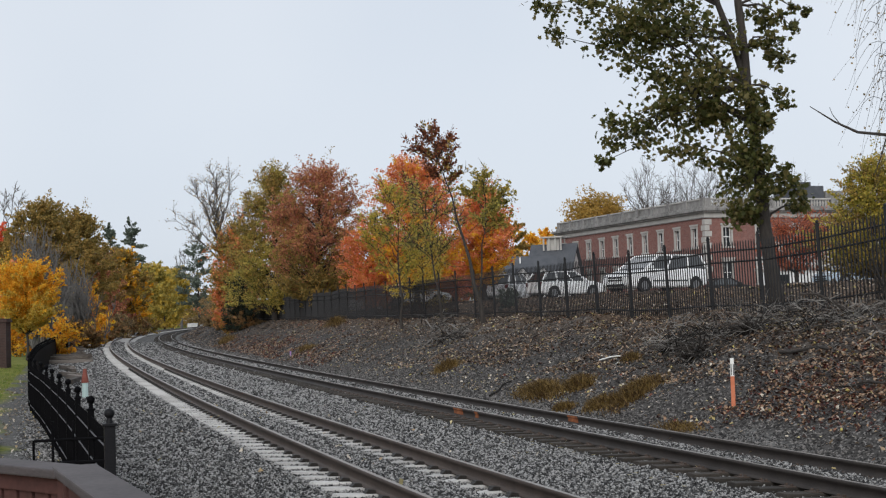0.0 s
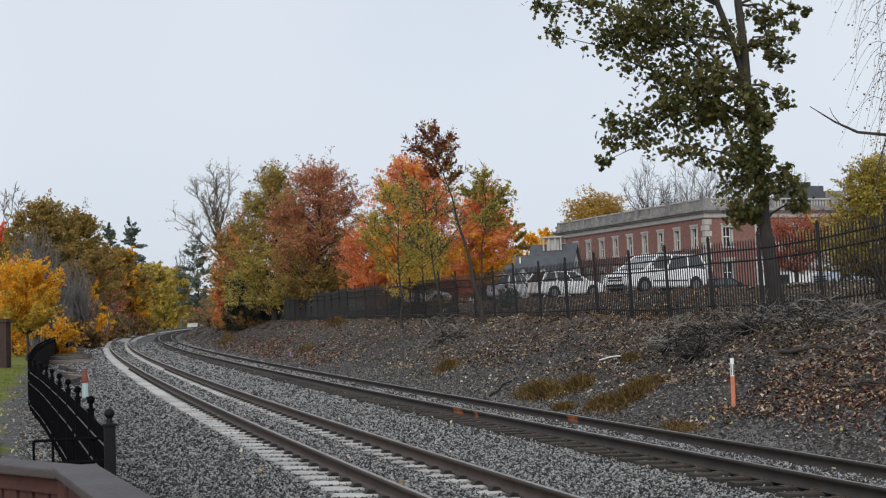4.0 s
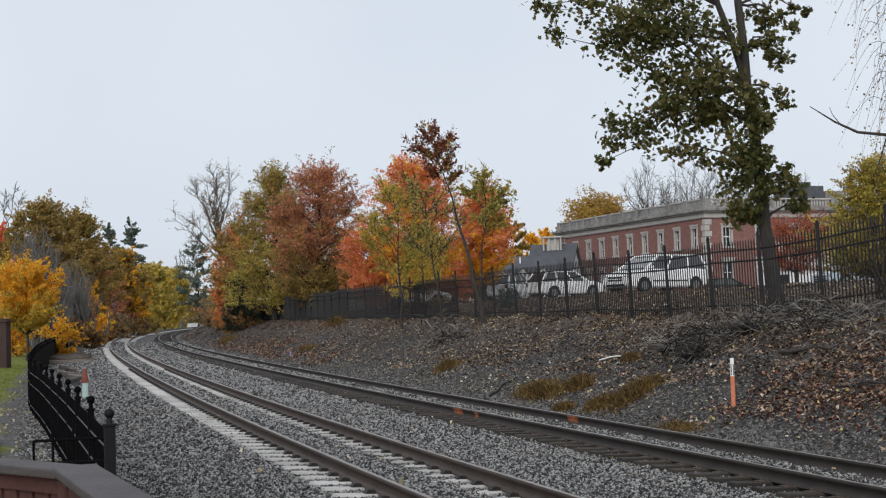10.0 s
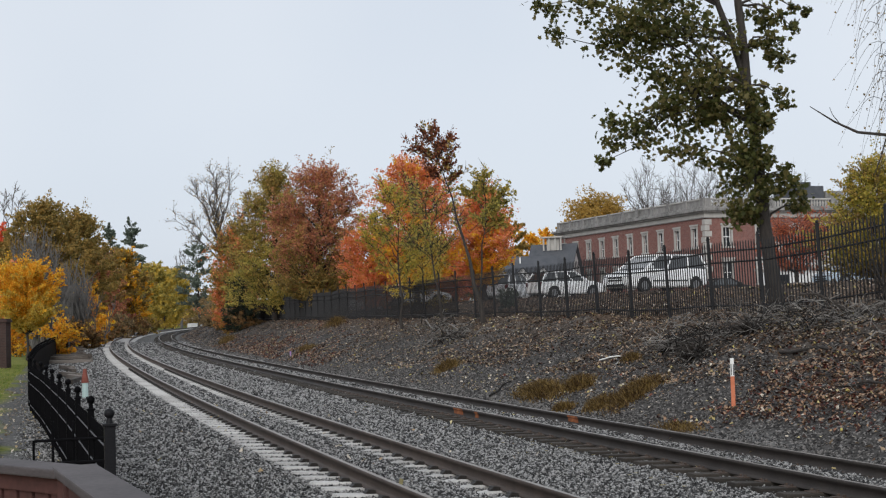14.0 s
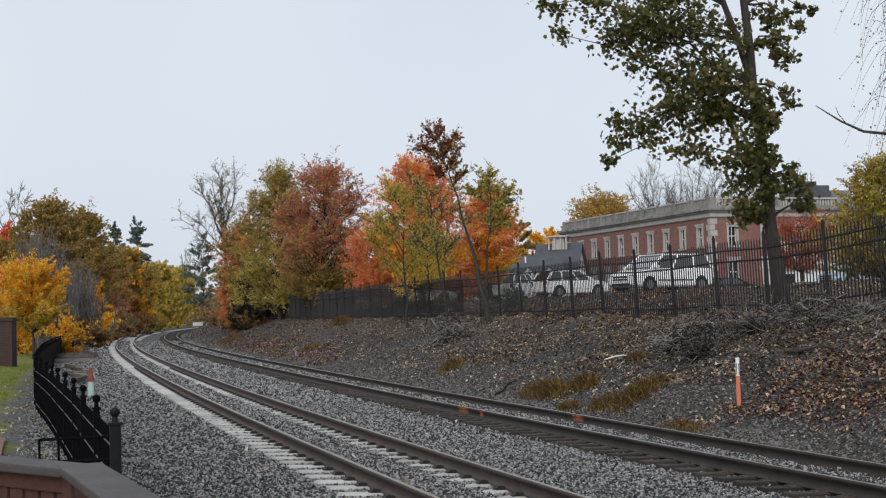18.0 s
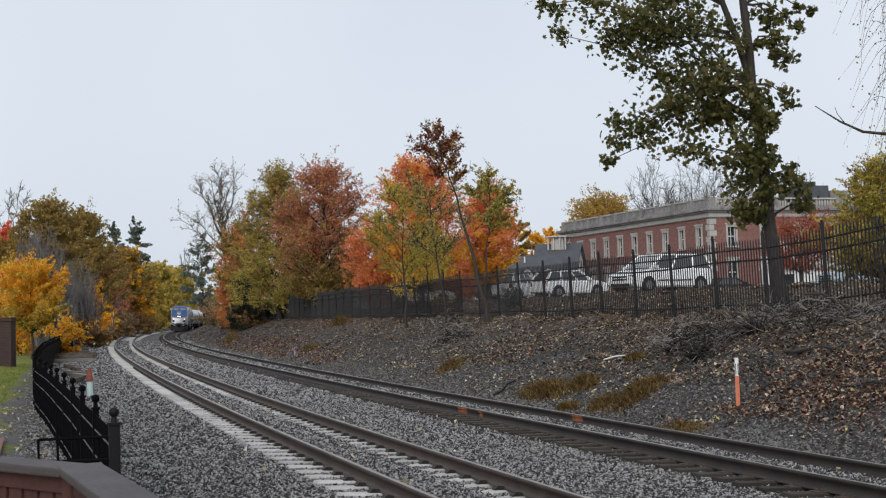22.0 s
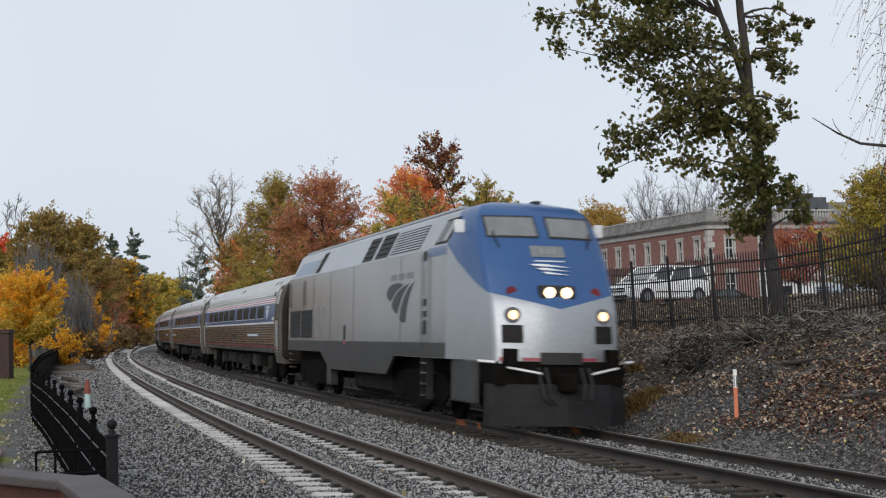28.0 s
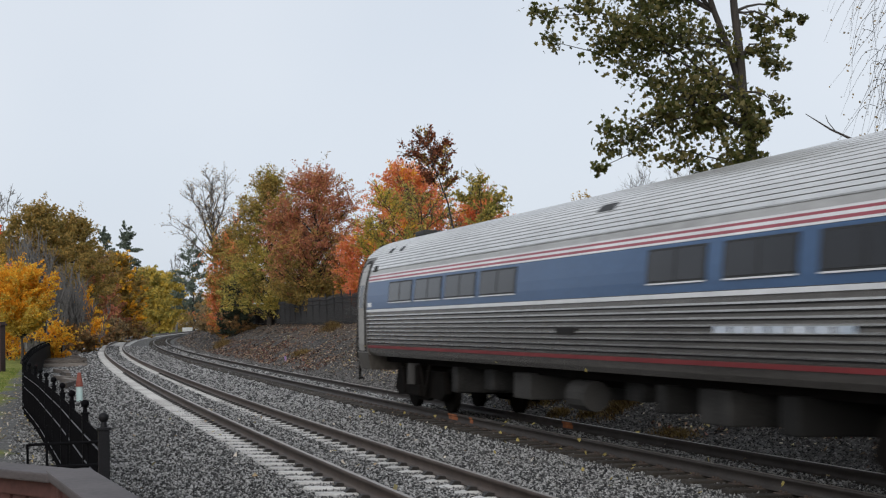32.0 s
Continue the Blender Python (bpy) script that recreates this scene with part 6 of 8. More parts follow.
    nose_patch(bm, -0.34, 0.34, 3.24, 3.46, 0.012, 0.03)
    nb = part("number_board", bm, "screen", e)
    for j in range(3):
        bm = bmesh.new()
        nose_patch(bm, -0.16 + 0.12 * j, -0.08 + 0.12 * j, 3.29, 3.41, 0.018, 0.02, n=1)
        part("lettering_bar", bm, "faint", nb)
    bm = bmesh.new()
    nose_patch(bm, -0.3, 0.3, 3.15, 3.17, 0.012, 0.02, n=1)
    part("lettering_bar", bm, "whitestripe", e)
    for j in range(3):
        bm = bmesh.new()
        x = front_x(0.0, 3.0)
        z0 = 3.1 - 0.075 * j
        pts = [(0.42 - 0.1 * j, z0), (0.1, z0 + 0.005), (-0.42 + 0.03 * j, z0 - 0.055), (-0.1, z0 - 0.045), (0.3 - 0.1 * j, z0 - 0.04)]
        vs = prism(bm, pts, "x", 0, 0.01)
        for v in vs:
            v.co.x += front_x(v.co.y, v.co.z) - 0.022
        part("emblem", bm, "whitestripe", e)
    # pilot and coupler
    bm = bmesh.new()
    rings = []
    for z, kx in ((0.1, 0.0), (0.5, 0.06), (0.85, 0.16)):
        rings.append([(-1.35 + kx, -1.36, z), (-1.72 + kx, -0.9, z), (-1.85 + kx, 0, z), (-1.72 + kx, 0.9, z), (-1.35 + kx, 1.36, z), (-1.0, 1.36, z), (-1.0, -1.36, z)])
    loft(bm, rings)
    part("pilot", bm, "plough", e, "dark grey snow plough")
    bm = bmesh.new()
    box(bm, -1.45, 1.0, -1.28, 1.28, 0.84, 1.27, 0.02)
    box(bm, -1.9, -1.3, -0.18, 0.18, 0.72, 1.05, 0.05)
    part("coupler", bm, "under", e)
    bm = bmesh.new()
    nose_patch(bm, -1.15, 1.15, 1.27, 1.33, 0.012, 0.02, n=1)
    part("stripe", bm, "redstripe", e)
    bm = bmesh.new()
    nose_patch(bm, -0.42, 0.42, 1.2, 1.42, 0.03, 0.1, n=1)
    part("coupler_pocket", bm, "rubber", e)
    for y in (-0.5, -0.35, 0.35, 0.5):
        bm = bmesh.new()
        limb_v, limb_f = [], []
        pts = [Vector((-1.55, y, 1.15)), Vector((-1.75, y, 0.85)), Vector((-1.8, y * 0.9, 0.6)), Vector((-1.78, y * 0.6, 0.5))]
        limb(limb_v, limb_f, pts, [0.025] * 4, 6)
        bv = [bm.verts.new(v) for v in limb_v]
        for f in limb_f:
            bm.faces.new([bv[i] for i in f])
        part("hose", bm, "rubber", e)
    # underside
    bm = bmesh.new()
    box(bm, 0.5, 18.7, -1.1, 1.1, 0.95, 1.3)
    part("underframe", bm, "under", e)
    bm = bmesh.new()
    rings = [[(x, 0.95, 0.28), (x, 1.15, 0.42), (x, 1.15, 0.95), (x, -1.15, 0.95), (x, -1.15, 0.42), (x, -0.95, 0.28)] for x in (6.6, 10.6)]
    loft(bm, rings)
    part("fuel_tank", bm, "box", e)
    for x in (3.7, 15.9):
        bm = bmesh.new()
        box(bm, x - 2.1, x + 2.1, -0.6, 0.6, 0.5, 0.95, 0.05)
        for side in (1, -1):
            box(bm, x - 2.0, x + 2.0, side * 1.0, side * 1.18, 0.5, 0.8, 0.06)
        t = part("truck", bm, "under", e)
        for side in (1, -1):
            for dx in (-1.35, 1.35):
                bm = bmesh.new()
                rod(bm, (x + dx, side * 0.69, 0.52), (x + dx, side * 0.82, 0.52), 0.52, n=28)
                part("wheel", bm, "under", t)
                bm = bmesh.new()
                box(bm, x + dx - 0.2, x + dx + 0.2, side * 1.1, side * 1.3, 0.36, 0.7, 0.05)
                part("axle_box", bm, "under", t)
            bm = bmesh.new()
            prism(bm, [(x - 2.1, 0.5), (x - 1.7, 0.3), (x - 1.0, 0.34), (x - 0.6, 0.24), (x + 0.6, 0.24), (x + 1.0, 0.34), (x + 1.7, 0.3), (x + 2.1, 0.5), (x + 1.9, 0.92), (x + 0.9, 1.0), (x - 0.9, 1.0), (x - 1.9, 0.92)], "y", side * 1.19, side * 1.26)
            part("side_frame", bm, "under", t)
            for dx in (-0.7, 0.7):
                bm = bmesh.new()
                rod(bm, (x + dx, side * 1.12, 0.55), (x + dx, side * 1.12, 1.0), 0.11, n=10)
                part("spring", bm, "box", t)
    # roof fittings
    bm = bmesh.new()
    box(bm, 9.6, 10.7, -0.5, 0.5, 4.4, 4.56, 0.03)
    part("exhaust_stack", bm, "rubber", e)
    bm = bmesh.new()
    box(bm, 14.6, 16.8, -0.7, 0.7, 4.4, 4.52, 0.04)
    part("roof_fan", bm, "box", e)
    bm = bmesh.new()
    for y in (-0.15, 0.0, 0.15):
        rod(bm, (4.2, y, 4.5), (3.8, y, 4.56), 0.03, 0.07, n=8)
    box(bm, 4.0, 4.3, -0.2, 0.2, 4.4, 4.5)
    part("horn", bm, "box", e)
    bm = bmesh.new()
    box(bm, 0.9, 1.2, -0.45, -0.3, 4.4, 4.5, 0.02)
    part("antenna", bm, "rubber", e)
    bm = bmesh.new()
    box(bm, 1.3, 18.2, 1.0, 1.06, 4.33, 4.38)
    part("gutter", bm, "lightsilver", e)
    return e


loco = build_loco()


def rail_point(s):
    u = track2(s) + GAUGE / 2
    x, y = plan(s, u)
    return Vector((float(x), float(y), Z2 - CANT * GAUGE / 2))


def vehicle_pose(s_front, length):
    """x to the rear along the chord of its trucks, y to the outside of the curve, leaning with the track."""
    a, b = rail_point(s_front + 0.2 * length), rail_point(s_front + 0.8 * length)
    ex = (b - a).normalized()
    ey = Vector((-ex.y, ex.x, 0)).normalized()
    ez = ex.cross(ey)
    m = Matrix((ex, ey, ez)).transposed().to_4x4()
    m = m @ Matrix.Rotation(math.atan(CANT), 4, "X")
    m.translation = a - ex * 0.2 * length
    return m


def motions():
    times = [0, 3, 6, 9, 12, 15, 17] + [17.5 + 0.25 * i for i in range(59)]
    behind = 0.0
    for v, length in [(loco, L_LOCO)] + [(c, L_COACH) for c in coaches]:
        walk(v, [(t, vehicle_pose(S_28 + V_TRAIN * (28 - t) + behind, length)) for t in times])
        behind += length
    for ob, rows in LEAVES:
        walk(ob, rows)


# ---------------------------------------------------------------- stones, litter and growth on the ground
LUMP = np.array([(-1.1, -0.9, 0.2), (1.2, -0.7, -0.2), (0.1, 1.2, 0.1), (0.2, 0.1, 1.3), (-0.1, -0.2, -1.3)], dtype=float)
LUMP_F = np.array([(0, 1, 3), (1, 2, 3), (2, 0, 3), (1, 0, 4), (2, 1, 4), (0, 2, 4)])


def random_turns(n, rnd):
    q = rnd.normal(size=(n, 4))
    q /= np.linalg.norm(q, axis=1)[:, None]
    w, x, y, z = q.T
    return np.stack([1 - 2 * (y * y + z * z), 2 * (x * y - z * w), 2 * (x * z + y * w), 2 * (x * y + z * w), 1 - 2 * (x * x + z * z), 2 * (y * z - x * w), 2 * (x * z - y * w), 2 * (y * z + x * w), 1 - 2 * (x * x + y * y)], -1).reshape(n, 3, 3)


def stones(name, x, y, z, size, mat, label, seed, flat=0.75):
    """Angular stones, one mesh."""
    rnd = np.random.RandomState(seed)
    n = len(x)
    v = LUMP[None] * rnd.uniform(0.6, 1.25, size=(n, 5, 3)) * rnd.uniform(0.75, 1.1, size=(n, 1, 3)) * np.array([1.35, 0.85, 0.6])
    v = np.einsum("nij,nkj->nki", random_turns(n, rnd), v)
    v *= (size * rnd.uniform(0.55, 1.2, size=n))[:, None, None] * 0.5
    v[:, :, 2] *= flat
    v += np.stack([x, y, z], -1)[:, None, :]
    f = LUMP_F[None] + (np.arange(n) * 5)[:, None, None]
    ob = part_me(name, mesh_arrays(name, v.reshape(-1, 3), f.reshape(-1, 3)), mat)
    return tagged(ob, label, "stones", kind="stuff")


BED_U = [-4.5, -3.0, -1.8, -0.66, -0.62, -0.08, 0.08, 0.5, 0.95, 1.15, 1.44, 1.57, 2.1, 3.2, 4.1, 4.78, 4.92, 5.6, 6.28, 6.42, 7.0, 7.4]
BED_Z = [-0.33, -0.32, -0.27, -0.18, -0.182, -0.194, -0.185, -0.195, -0.225, -0.256, -0.272, -0.265, -0.28, -0.34, -0.358, -0.37, -0.345, -0.36, -0.375, -0.395, -0.41, -0.36]


def scatter_bed():
    rnd = np.random.RandomState(21)
    xs, ys, zs, ks = [], [], [], []
    for s0, s1, per, size in ((-2.0, 8, 800, 0.048), (8, 20, 400, 0.058), (20, 40, 140, 0.085), (40, 80, 50, 0.13), (80, 130, 16, 0.2)):
        n = int((s1 - s0) * 11.4 * per)
        s, u = rnd.uniform(s0, s1, n), rnd.uniform(-4.1, 7.3, n)
        keep = np.ones(n, bool)
        for r in (0.0, GAUGE):
            keep &= abs(u - r) > 0.085
        t2 = track2(s)
        for r in (0.0, GAUGE):
            keep &= abs(u - t2 - r) > 0.085
        z = np.interp(u, BED_U, BED_Z)
        ph = np.abs((s - 1.94 + 0.305) % 0.61 - 0.305)
        on_tie = (ph < 0.142 + 0.012 * np.sin(s * 9.0 + u * 7)) & (((u > -0.56 + 0.05 * np.sin(s * 5.3)) & (u < -0.05)) | ((u > 0.98 + 0.1 * np.sin(s * 3.7) + 0.05 * np.sin(s * 11.0)) & (u < 1.5)))
        keep &= ~(on_tie & (rnd.uniform(size=n) > 0.02))
        strip = ((u > -0.56) & (u < -0.05)) | ((u > 1.1) & (u < 1.45))
        z = z - 0.05 * strip * np.clip((s - 22) / 14, 0, 1)
        keep &= ~(strip & (rnd.uniform(size=n) < np.clip((s - 22) / 16, 0, 0.9)))
        ph2 = np.abs((s + 8.0 + 0.265) % 0.53 - 0.265)
        on_t2 = (ph2 < 0.11) & (u > t2 - 0.5) & (u < t2 + 0.3)
        keep &= ~(on_t2 & (rnd.uniform(size=n) > 0.06))
        x, y = plan(s, u)
        xs.append(x[keep])
        ys.append(y[keep])
        zs.append((z + rnd.normal(size=n) * np.where(strip, 0.003, 0.010))[keep])
        ks.append(np.where(strip, min(size, 0.06) * 0.75, size)[keep])
    stones("ballast_stones", np.concatenate(xs), np.concatenate(ys), np.concatenate(zs), np.concatenate(ks), "stone", "grey crushed stone ballast between and beside the rails", 22)


scatter_bed()

MAT["darkstone"] = material("dark_gravel", [(0.018, 0.017, 0.017), (0.064, 0.06, 0.058), (0.19, 0.18, 0.173)], 0.9, scale=30, fine=120, island=0.9)
MAT["litter"] = leaf_material("brown_leaf_litter", [(0.03, 0.018, 0.013), (0.095, 0.056, 0.036), (0.18, 0.11, 0.07), (0.3, 0.215, 0.15)], scale=0.8, through_light=0.1, island=0.9)
MAT["redlitter"] = leaf_material("rust_leaf_litter", [(0.035, 0.012, 0.009), (0.12, 0.03, 0.02), (0.17, 0.06, 0.036), (0.3, 0.19, 0.12)], scale=0.8, through_light=0.1, island=0.9)
MAT["paleleaf"] = leaf_material("pale_fallen_leaves", [(0.3, 0.22, 0.14), (0.42, 0.36, 0.1), (0.5, 0.44, 0.36)], scale=0.8, through_light=0.1, island=0.9)
MAT["drygrass"] = leaf_material("dry_grass", [(0.06, 0.032, 0.012), (0.13, 0.085, 0.025), (0.21, 0.14, 0.05)], scale=3, through_light=0.25, island=0.8)
MAT["stick"] = material("weathered_sticks", [(0.008, 0.007, 0.006), (0.02, 0.017, 0.015), (0.035, 0.03, 0.027), (0.2, 0.19, 0.178)], 0.9, scale=2, fine=20, island=0.8)


def leaf_litter(name, label, mat, areas, seed, lift=0.012):
    rnd = np.random.RandomState(seed)
    vs, fs, k = [], [], 0
    for s0, s1, u0, u1, per, size in areas:
        n = int((s1 - s0) * (u1 - u0) * per)
        s, u = rnd.uniform(s0, s1, n), rnd.uniform(u0, u1, n)
        x, y = plan(s, u)
        patch = np.sin(x * 0.9 + 1.7 * np.sin(y * 0.5)) * np.sin(y * 0.8 + 1.3 * np.sin(x * 0.6)) + 0.6 * np.sin(x * 2.7 + y * 1.9)
        keep = patch > rnd.uniform(-1.6, 1.2, n)
        x, y, s, u = x[keep], y[keep], s[keep], u[keep]
        n = len(x)
        base = np.where(u < 7.35, np.interp(u, BED_U, BED_Z) + 0.02, ground_z(s, u) + rough_z(x, y, u, s))
        c = np.stack([x, y, base + lift + rnd.uniform(0, 0.02, n)], -1)
        an = rnd.uniform(0, 6.28, n)
        a = np.stack([np.cos(an), np.sin(an), rnd.normal(size=n) * 0.45], -1)
        b = np.stack([-np.sin(an), np.cos(an), rnd.normal(size=n) * 0.45], -1)
        h = size * rnd.uniform(0.5, 1.2, size=(n, 1))
        lift_z = np.array([0, 0, 1.0]) * h * rnd.uniform(-0.1, 0.35, size=(n, 1))
        v = np.stack([c - a * h * 0.5, c + b * h * 0.4 + lift_z, c + a * h * 0.5, c - b * h * 0.4 + lift_z], 1).reshape(-1, 3)
        i = np.arange(n) * 4 + k
        fs.append(np.stack([i, i + 1, i + 2, i + 3], -1))
        vs.append(v)
        k += n * 4
    ob = part_me(name, mesh_arrays(name, np.concatenate(vs), np.concatenate(fs)), mat)
    tagged(ob, label, "leaves", kind="stuff")


def bank_stones():
    rnd = np.random.RandomState(31)
    xs, ys, zs, ks = [], [], [], []
    for s0, s1, per, size in ((-1, 16, 260, 0.062), (16, 34, 170, 0.07), (34, 70, 95, 0.075), (70, 160, 22, 0.12)):
        n = int((s1 - s0) * 5 * per)
        s = rnd.uniform(s0, s1, n)
        u = 7.1 + 5.0 * rnd.uniform(size=n) ** 1.5
        x, y = plan(s, u)
        xs.append(x)
        ys.append(y)
        zs.append(ground_z(s, u) + rough_z(x, y, u, s))
        ks.append(np.full(n, size))
    stones("bank_gravel", np.concatenate(xs), np.concatenate(ys), np.concatenate(zs), np.concatenate(ks), "darkstone", "dark loose gravel on the bank", 32)


bank_stones()
leaf_litter("leaf_litter", "brown fallen leaves on the bank", "litter", [(-2, 30, 8.6, 12.9, 260, 0.075), (30, 75, 8.0, 12.9, 110, 0.07), (75, 170, 7.4, 13, 22, 0.13), (0, 70, 12.6, 21, 60, 0.1), (-2, 30, 7.2, 8.8, 14, 0.08), (30, 80, 7.3, 8.4, 8, 0.12)], 41)
leaf_litter("rust_leaf_litter", "rust and red fallen leaves on the bank", "redlitter", [(-3, 9.0, 7.8, 12.0, 170, 0.072), (-3, 8.4, 7.7, 9.6, 240, 0.072), (9, 30, 8.0, 12.5, 14, 0.09), (45, 75, 7.6, 12.5, 20, 0.12), (42, 60, 7.2, 8.8, 50, 0.1), (55, 90, 7.4, 9.6, 60, 0.11), (7, 10, 7.0, 7.6, 60, 0.08)], 42)
leaf_litter("pale_leaf_litter", "pale and yellow fallen leaves scattered on bank and ballast", "paleleaf", [(-2, 34, 7.4, 12.8, 34, 0.075), (-2, 20, -3.2, 7.2, 1.2, 0.07), (34, 70, 7.5, 12.6, 14, 0.08), (0, 40, 12.6, 21, 10, 0.11), (3, 25, -4.6, -3.2, 14, 0.07), (14, 50, -7.0, -4.1, 16, 0.08), (8, 13.5, 10.8, 12.8, 60, 0.085)], 43, 0.02)


def grass_clump(label, s, u, length, width, height, blades, seed, turn=0.0, mat="drygrass"):
    pr = random.Random(seed)
    x, y = plan(s, u)
    x, y = float(x), float(y)
    ob = thing("grass_clump", label, "grass", Matrix.Translation((x, y, z_at(x, y))), "dry grass clumps on the bank")
    vs, fs = [], []
    th = turn_at(s) + turn
    for _ in range(blades):
        a, b = pr.gauss(0, 0.36) * length, pr.gauss(0, 0.34) * width
        px, py = -math.sin(th) * a + math.cos(th) * b, math.cos(th) * a + math.sin(th) * b
        pz = z_at(x + px, y + py) - z_at(x, y)
        d = Vector((pr.gauss(0, 0.55), pr.gauss(0, 0.55), 1)).normalized()
        h = height * pr.uniform(0.4, 1.15) * math.exp(-(a / length) ** 2 - (b / width) ** 2)
        w = Vector((pr.uniform(-1, 1), pr.uniform(-1, 1), 0)).normalized() * 0.009
        p = Vector((px, py, pz))
        m = p + d * h * 0.6
        t = p + d * h + Vector((d.x, d.y, -0.35)) * h * 0.5
        n = len(vs)
        vs += [(p - w)[:], (p + w)[:], (m + w * 0.8)[:], (m - w * 0.8)[:], t[:]]
        fs += [(n, n + 1, n + 2, n + 3), (n + 3, n + 2, n + 4)]
    me = bpy.data.meshes.new("blades")
    me.from_pydata(vs, [], fs)
    part_me("blade_mass", me, mat, ob)["kind"] = "stuff"


grass_clump("olive-brown dry grass clump on the gravel bank", 16.8, 7.75, 1.7, 0.5, 0.34, 2600, 1)
grass_clump("olive-brown dry grass clump on the gravel bank", 15.5, 8.2, 0.8, 0.45, 0.32, 1500, 2)
grass_clump("rusty dry grass clump on the gravel bank", 12.3, 8.15, 1.0, 0.6, 0.36, 2600, 3, turn=-0.9)
grass_clump("rusty dry grass clump on the gravel bank", 12.9, 7.6, 0.6, 0.4, 0.28, 1200, 31)
grass_clump("small pale dry grass tuft beside the track", 14.2, 7.3, 0.6, 0.25, 0.22, 700, 4)
grass_clump("low rusty dry grass beside the track", 8.7, 7.25, 1.1, 0.3, 0.12, 900, 5)
grass_clump("brown dry weeds on the gravel bank", 26.3, 8.3, 0.9, 0.5, 0.4, 900, 6)
grass_clump("small olive grass tuft on the gravel bank", 15.0, 9.3, 0.5, 0.3, 0.22, 700, 7)
grass_clump("pale golden dry grass below the fence", 59, 11.4, 1.5, 0.7, 0.6, 900, 8)
grass_clump("pale golden dry grass at the wood's edge", 88, 8.4, 3.0, 0.8, 0.7, 900, 9)
grass_clump("brown dry weeds on the gravel bank", 52, 8.6, 2.0, 0.6, 0.4, 700, 10)


def brush_heap(label, s, u, length, width, height, count, seed, thick=0.0065):
    pr = random.Random(seed)
    x, y = plan(s, u)
    x, y = float(x), float(y)
    z0 = z_at(x, y)
    ob = thing("brush_heap", label, "brushwood", Matrix.Translation((x, y, z0)), "brush heaps on the bank")
    vs, fs = [], []
    th = turn_at(s)
    for _ in range(count):
        a, b = pr.uniform(-0.5, 0.5) * length, pr.uniform(-0.5, 0.5) * width
        px, py = -math.sin(th) * a + math.cos(th) * b, math.cos(th) * a + math.sin(th) * b
        pz = z_at(x + px, y + py) - z0 + pr.uniform(-0.03, 1.0) * height * max(0.0, 1 - (2 * a / length) ** 2)
        an = pr.uniform(0, 6.28)
        ln = pr.uniform(0.15, 0.75)
        d = Vector((math.cos(an), math.sin(an), pr.gauss(0.0, 0.35))).normalized() * ln
        p = Vector((px, py, pz))
        q = p + d
        q.z = max(q.z, z_at(x + q.x, y + q.y) - z0)
        r = thick * (pr.uniform(0.3, 1.0) if pr.random() < 0.85 else pr.uniform(1.4, 2.2))
        limb(vs, fs, bend(p, q, pr.uniform(-0.2, 0.3), pr, 4), [r, r * 0.9, r * 0.75, r * 0.6, r * 0.3], 4)
    me = bpy.data.meshes.new("sticks")
    me.from_pydata([v[:] for v in vs], [], fs)
    part_me("stick_mass", me, "stick", ob)["kind"] = "stuff"


brush_heap("grey heap of cut branches below the iron fence", 13.6, 10.3, 2.6, 1.7, 0.75, 630, 1, 0.0085)
brush_heap("grey heap of cut branches below the iron fence", 12.0, 11.4, 3.2, 1.5, 0.55, 570, 2, 0.0085)
brush_heap("grey heap of cut branches below the iron fence", 9.6, 11.6, 2.8, 1.4, 0.4, 390, 3)
brush_heap("scattered dead sticks on the leafy bank", 7.0, 10.2, 4.0, 2.6, 0.1, 160, 4)
brush_heap("scattered dead sticks on the leafy bank", 18.5, 10.6, 4.5, 1.8, 0.1, 130, 5)
brush_heap("heap of dead branches below the fence", 32.6, 10.2, 2.6, 1.6, 0.45, 180, 6, 0.014)
brush_heap("heap of dead branches below the fence", 38.5, 11.4, 4.0, 1.2, 0.4, 160, 7, 0.014)
brush_heap("scattered dead sticks on the leafy bank", 25.5, 11.0, 6.0, 1.6, 0.1, 130, 8)


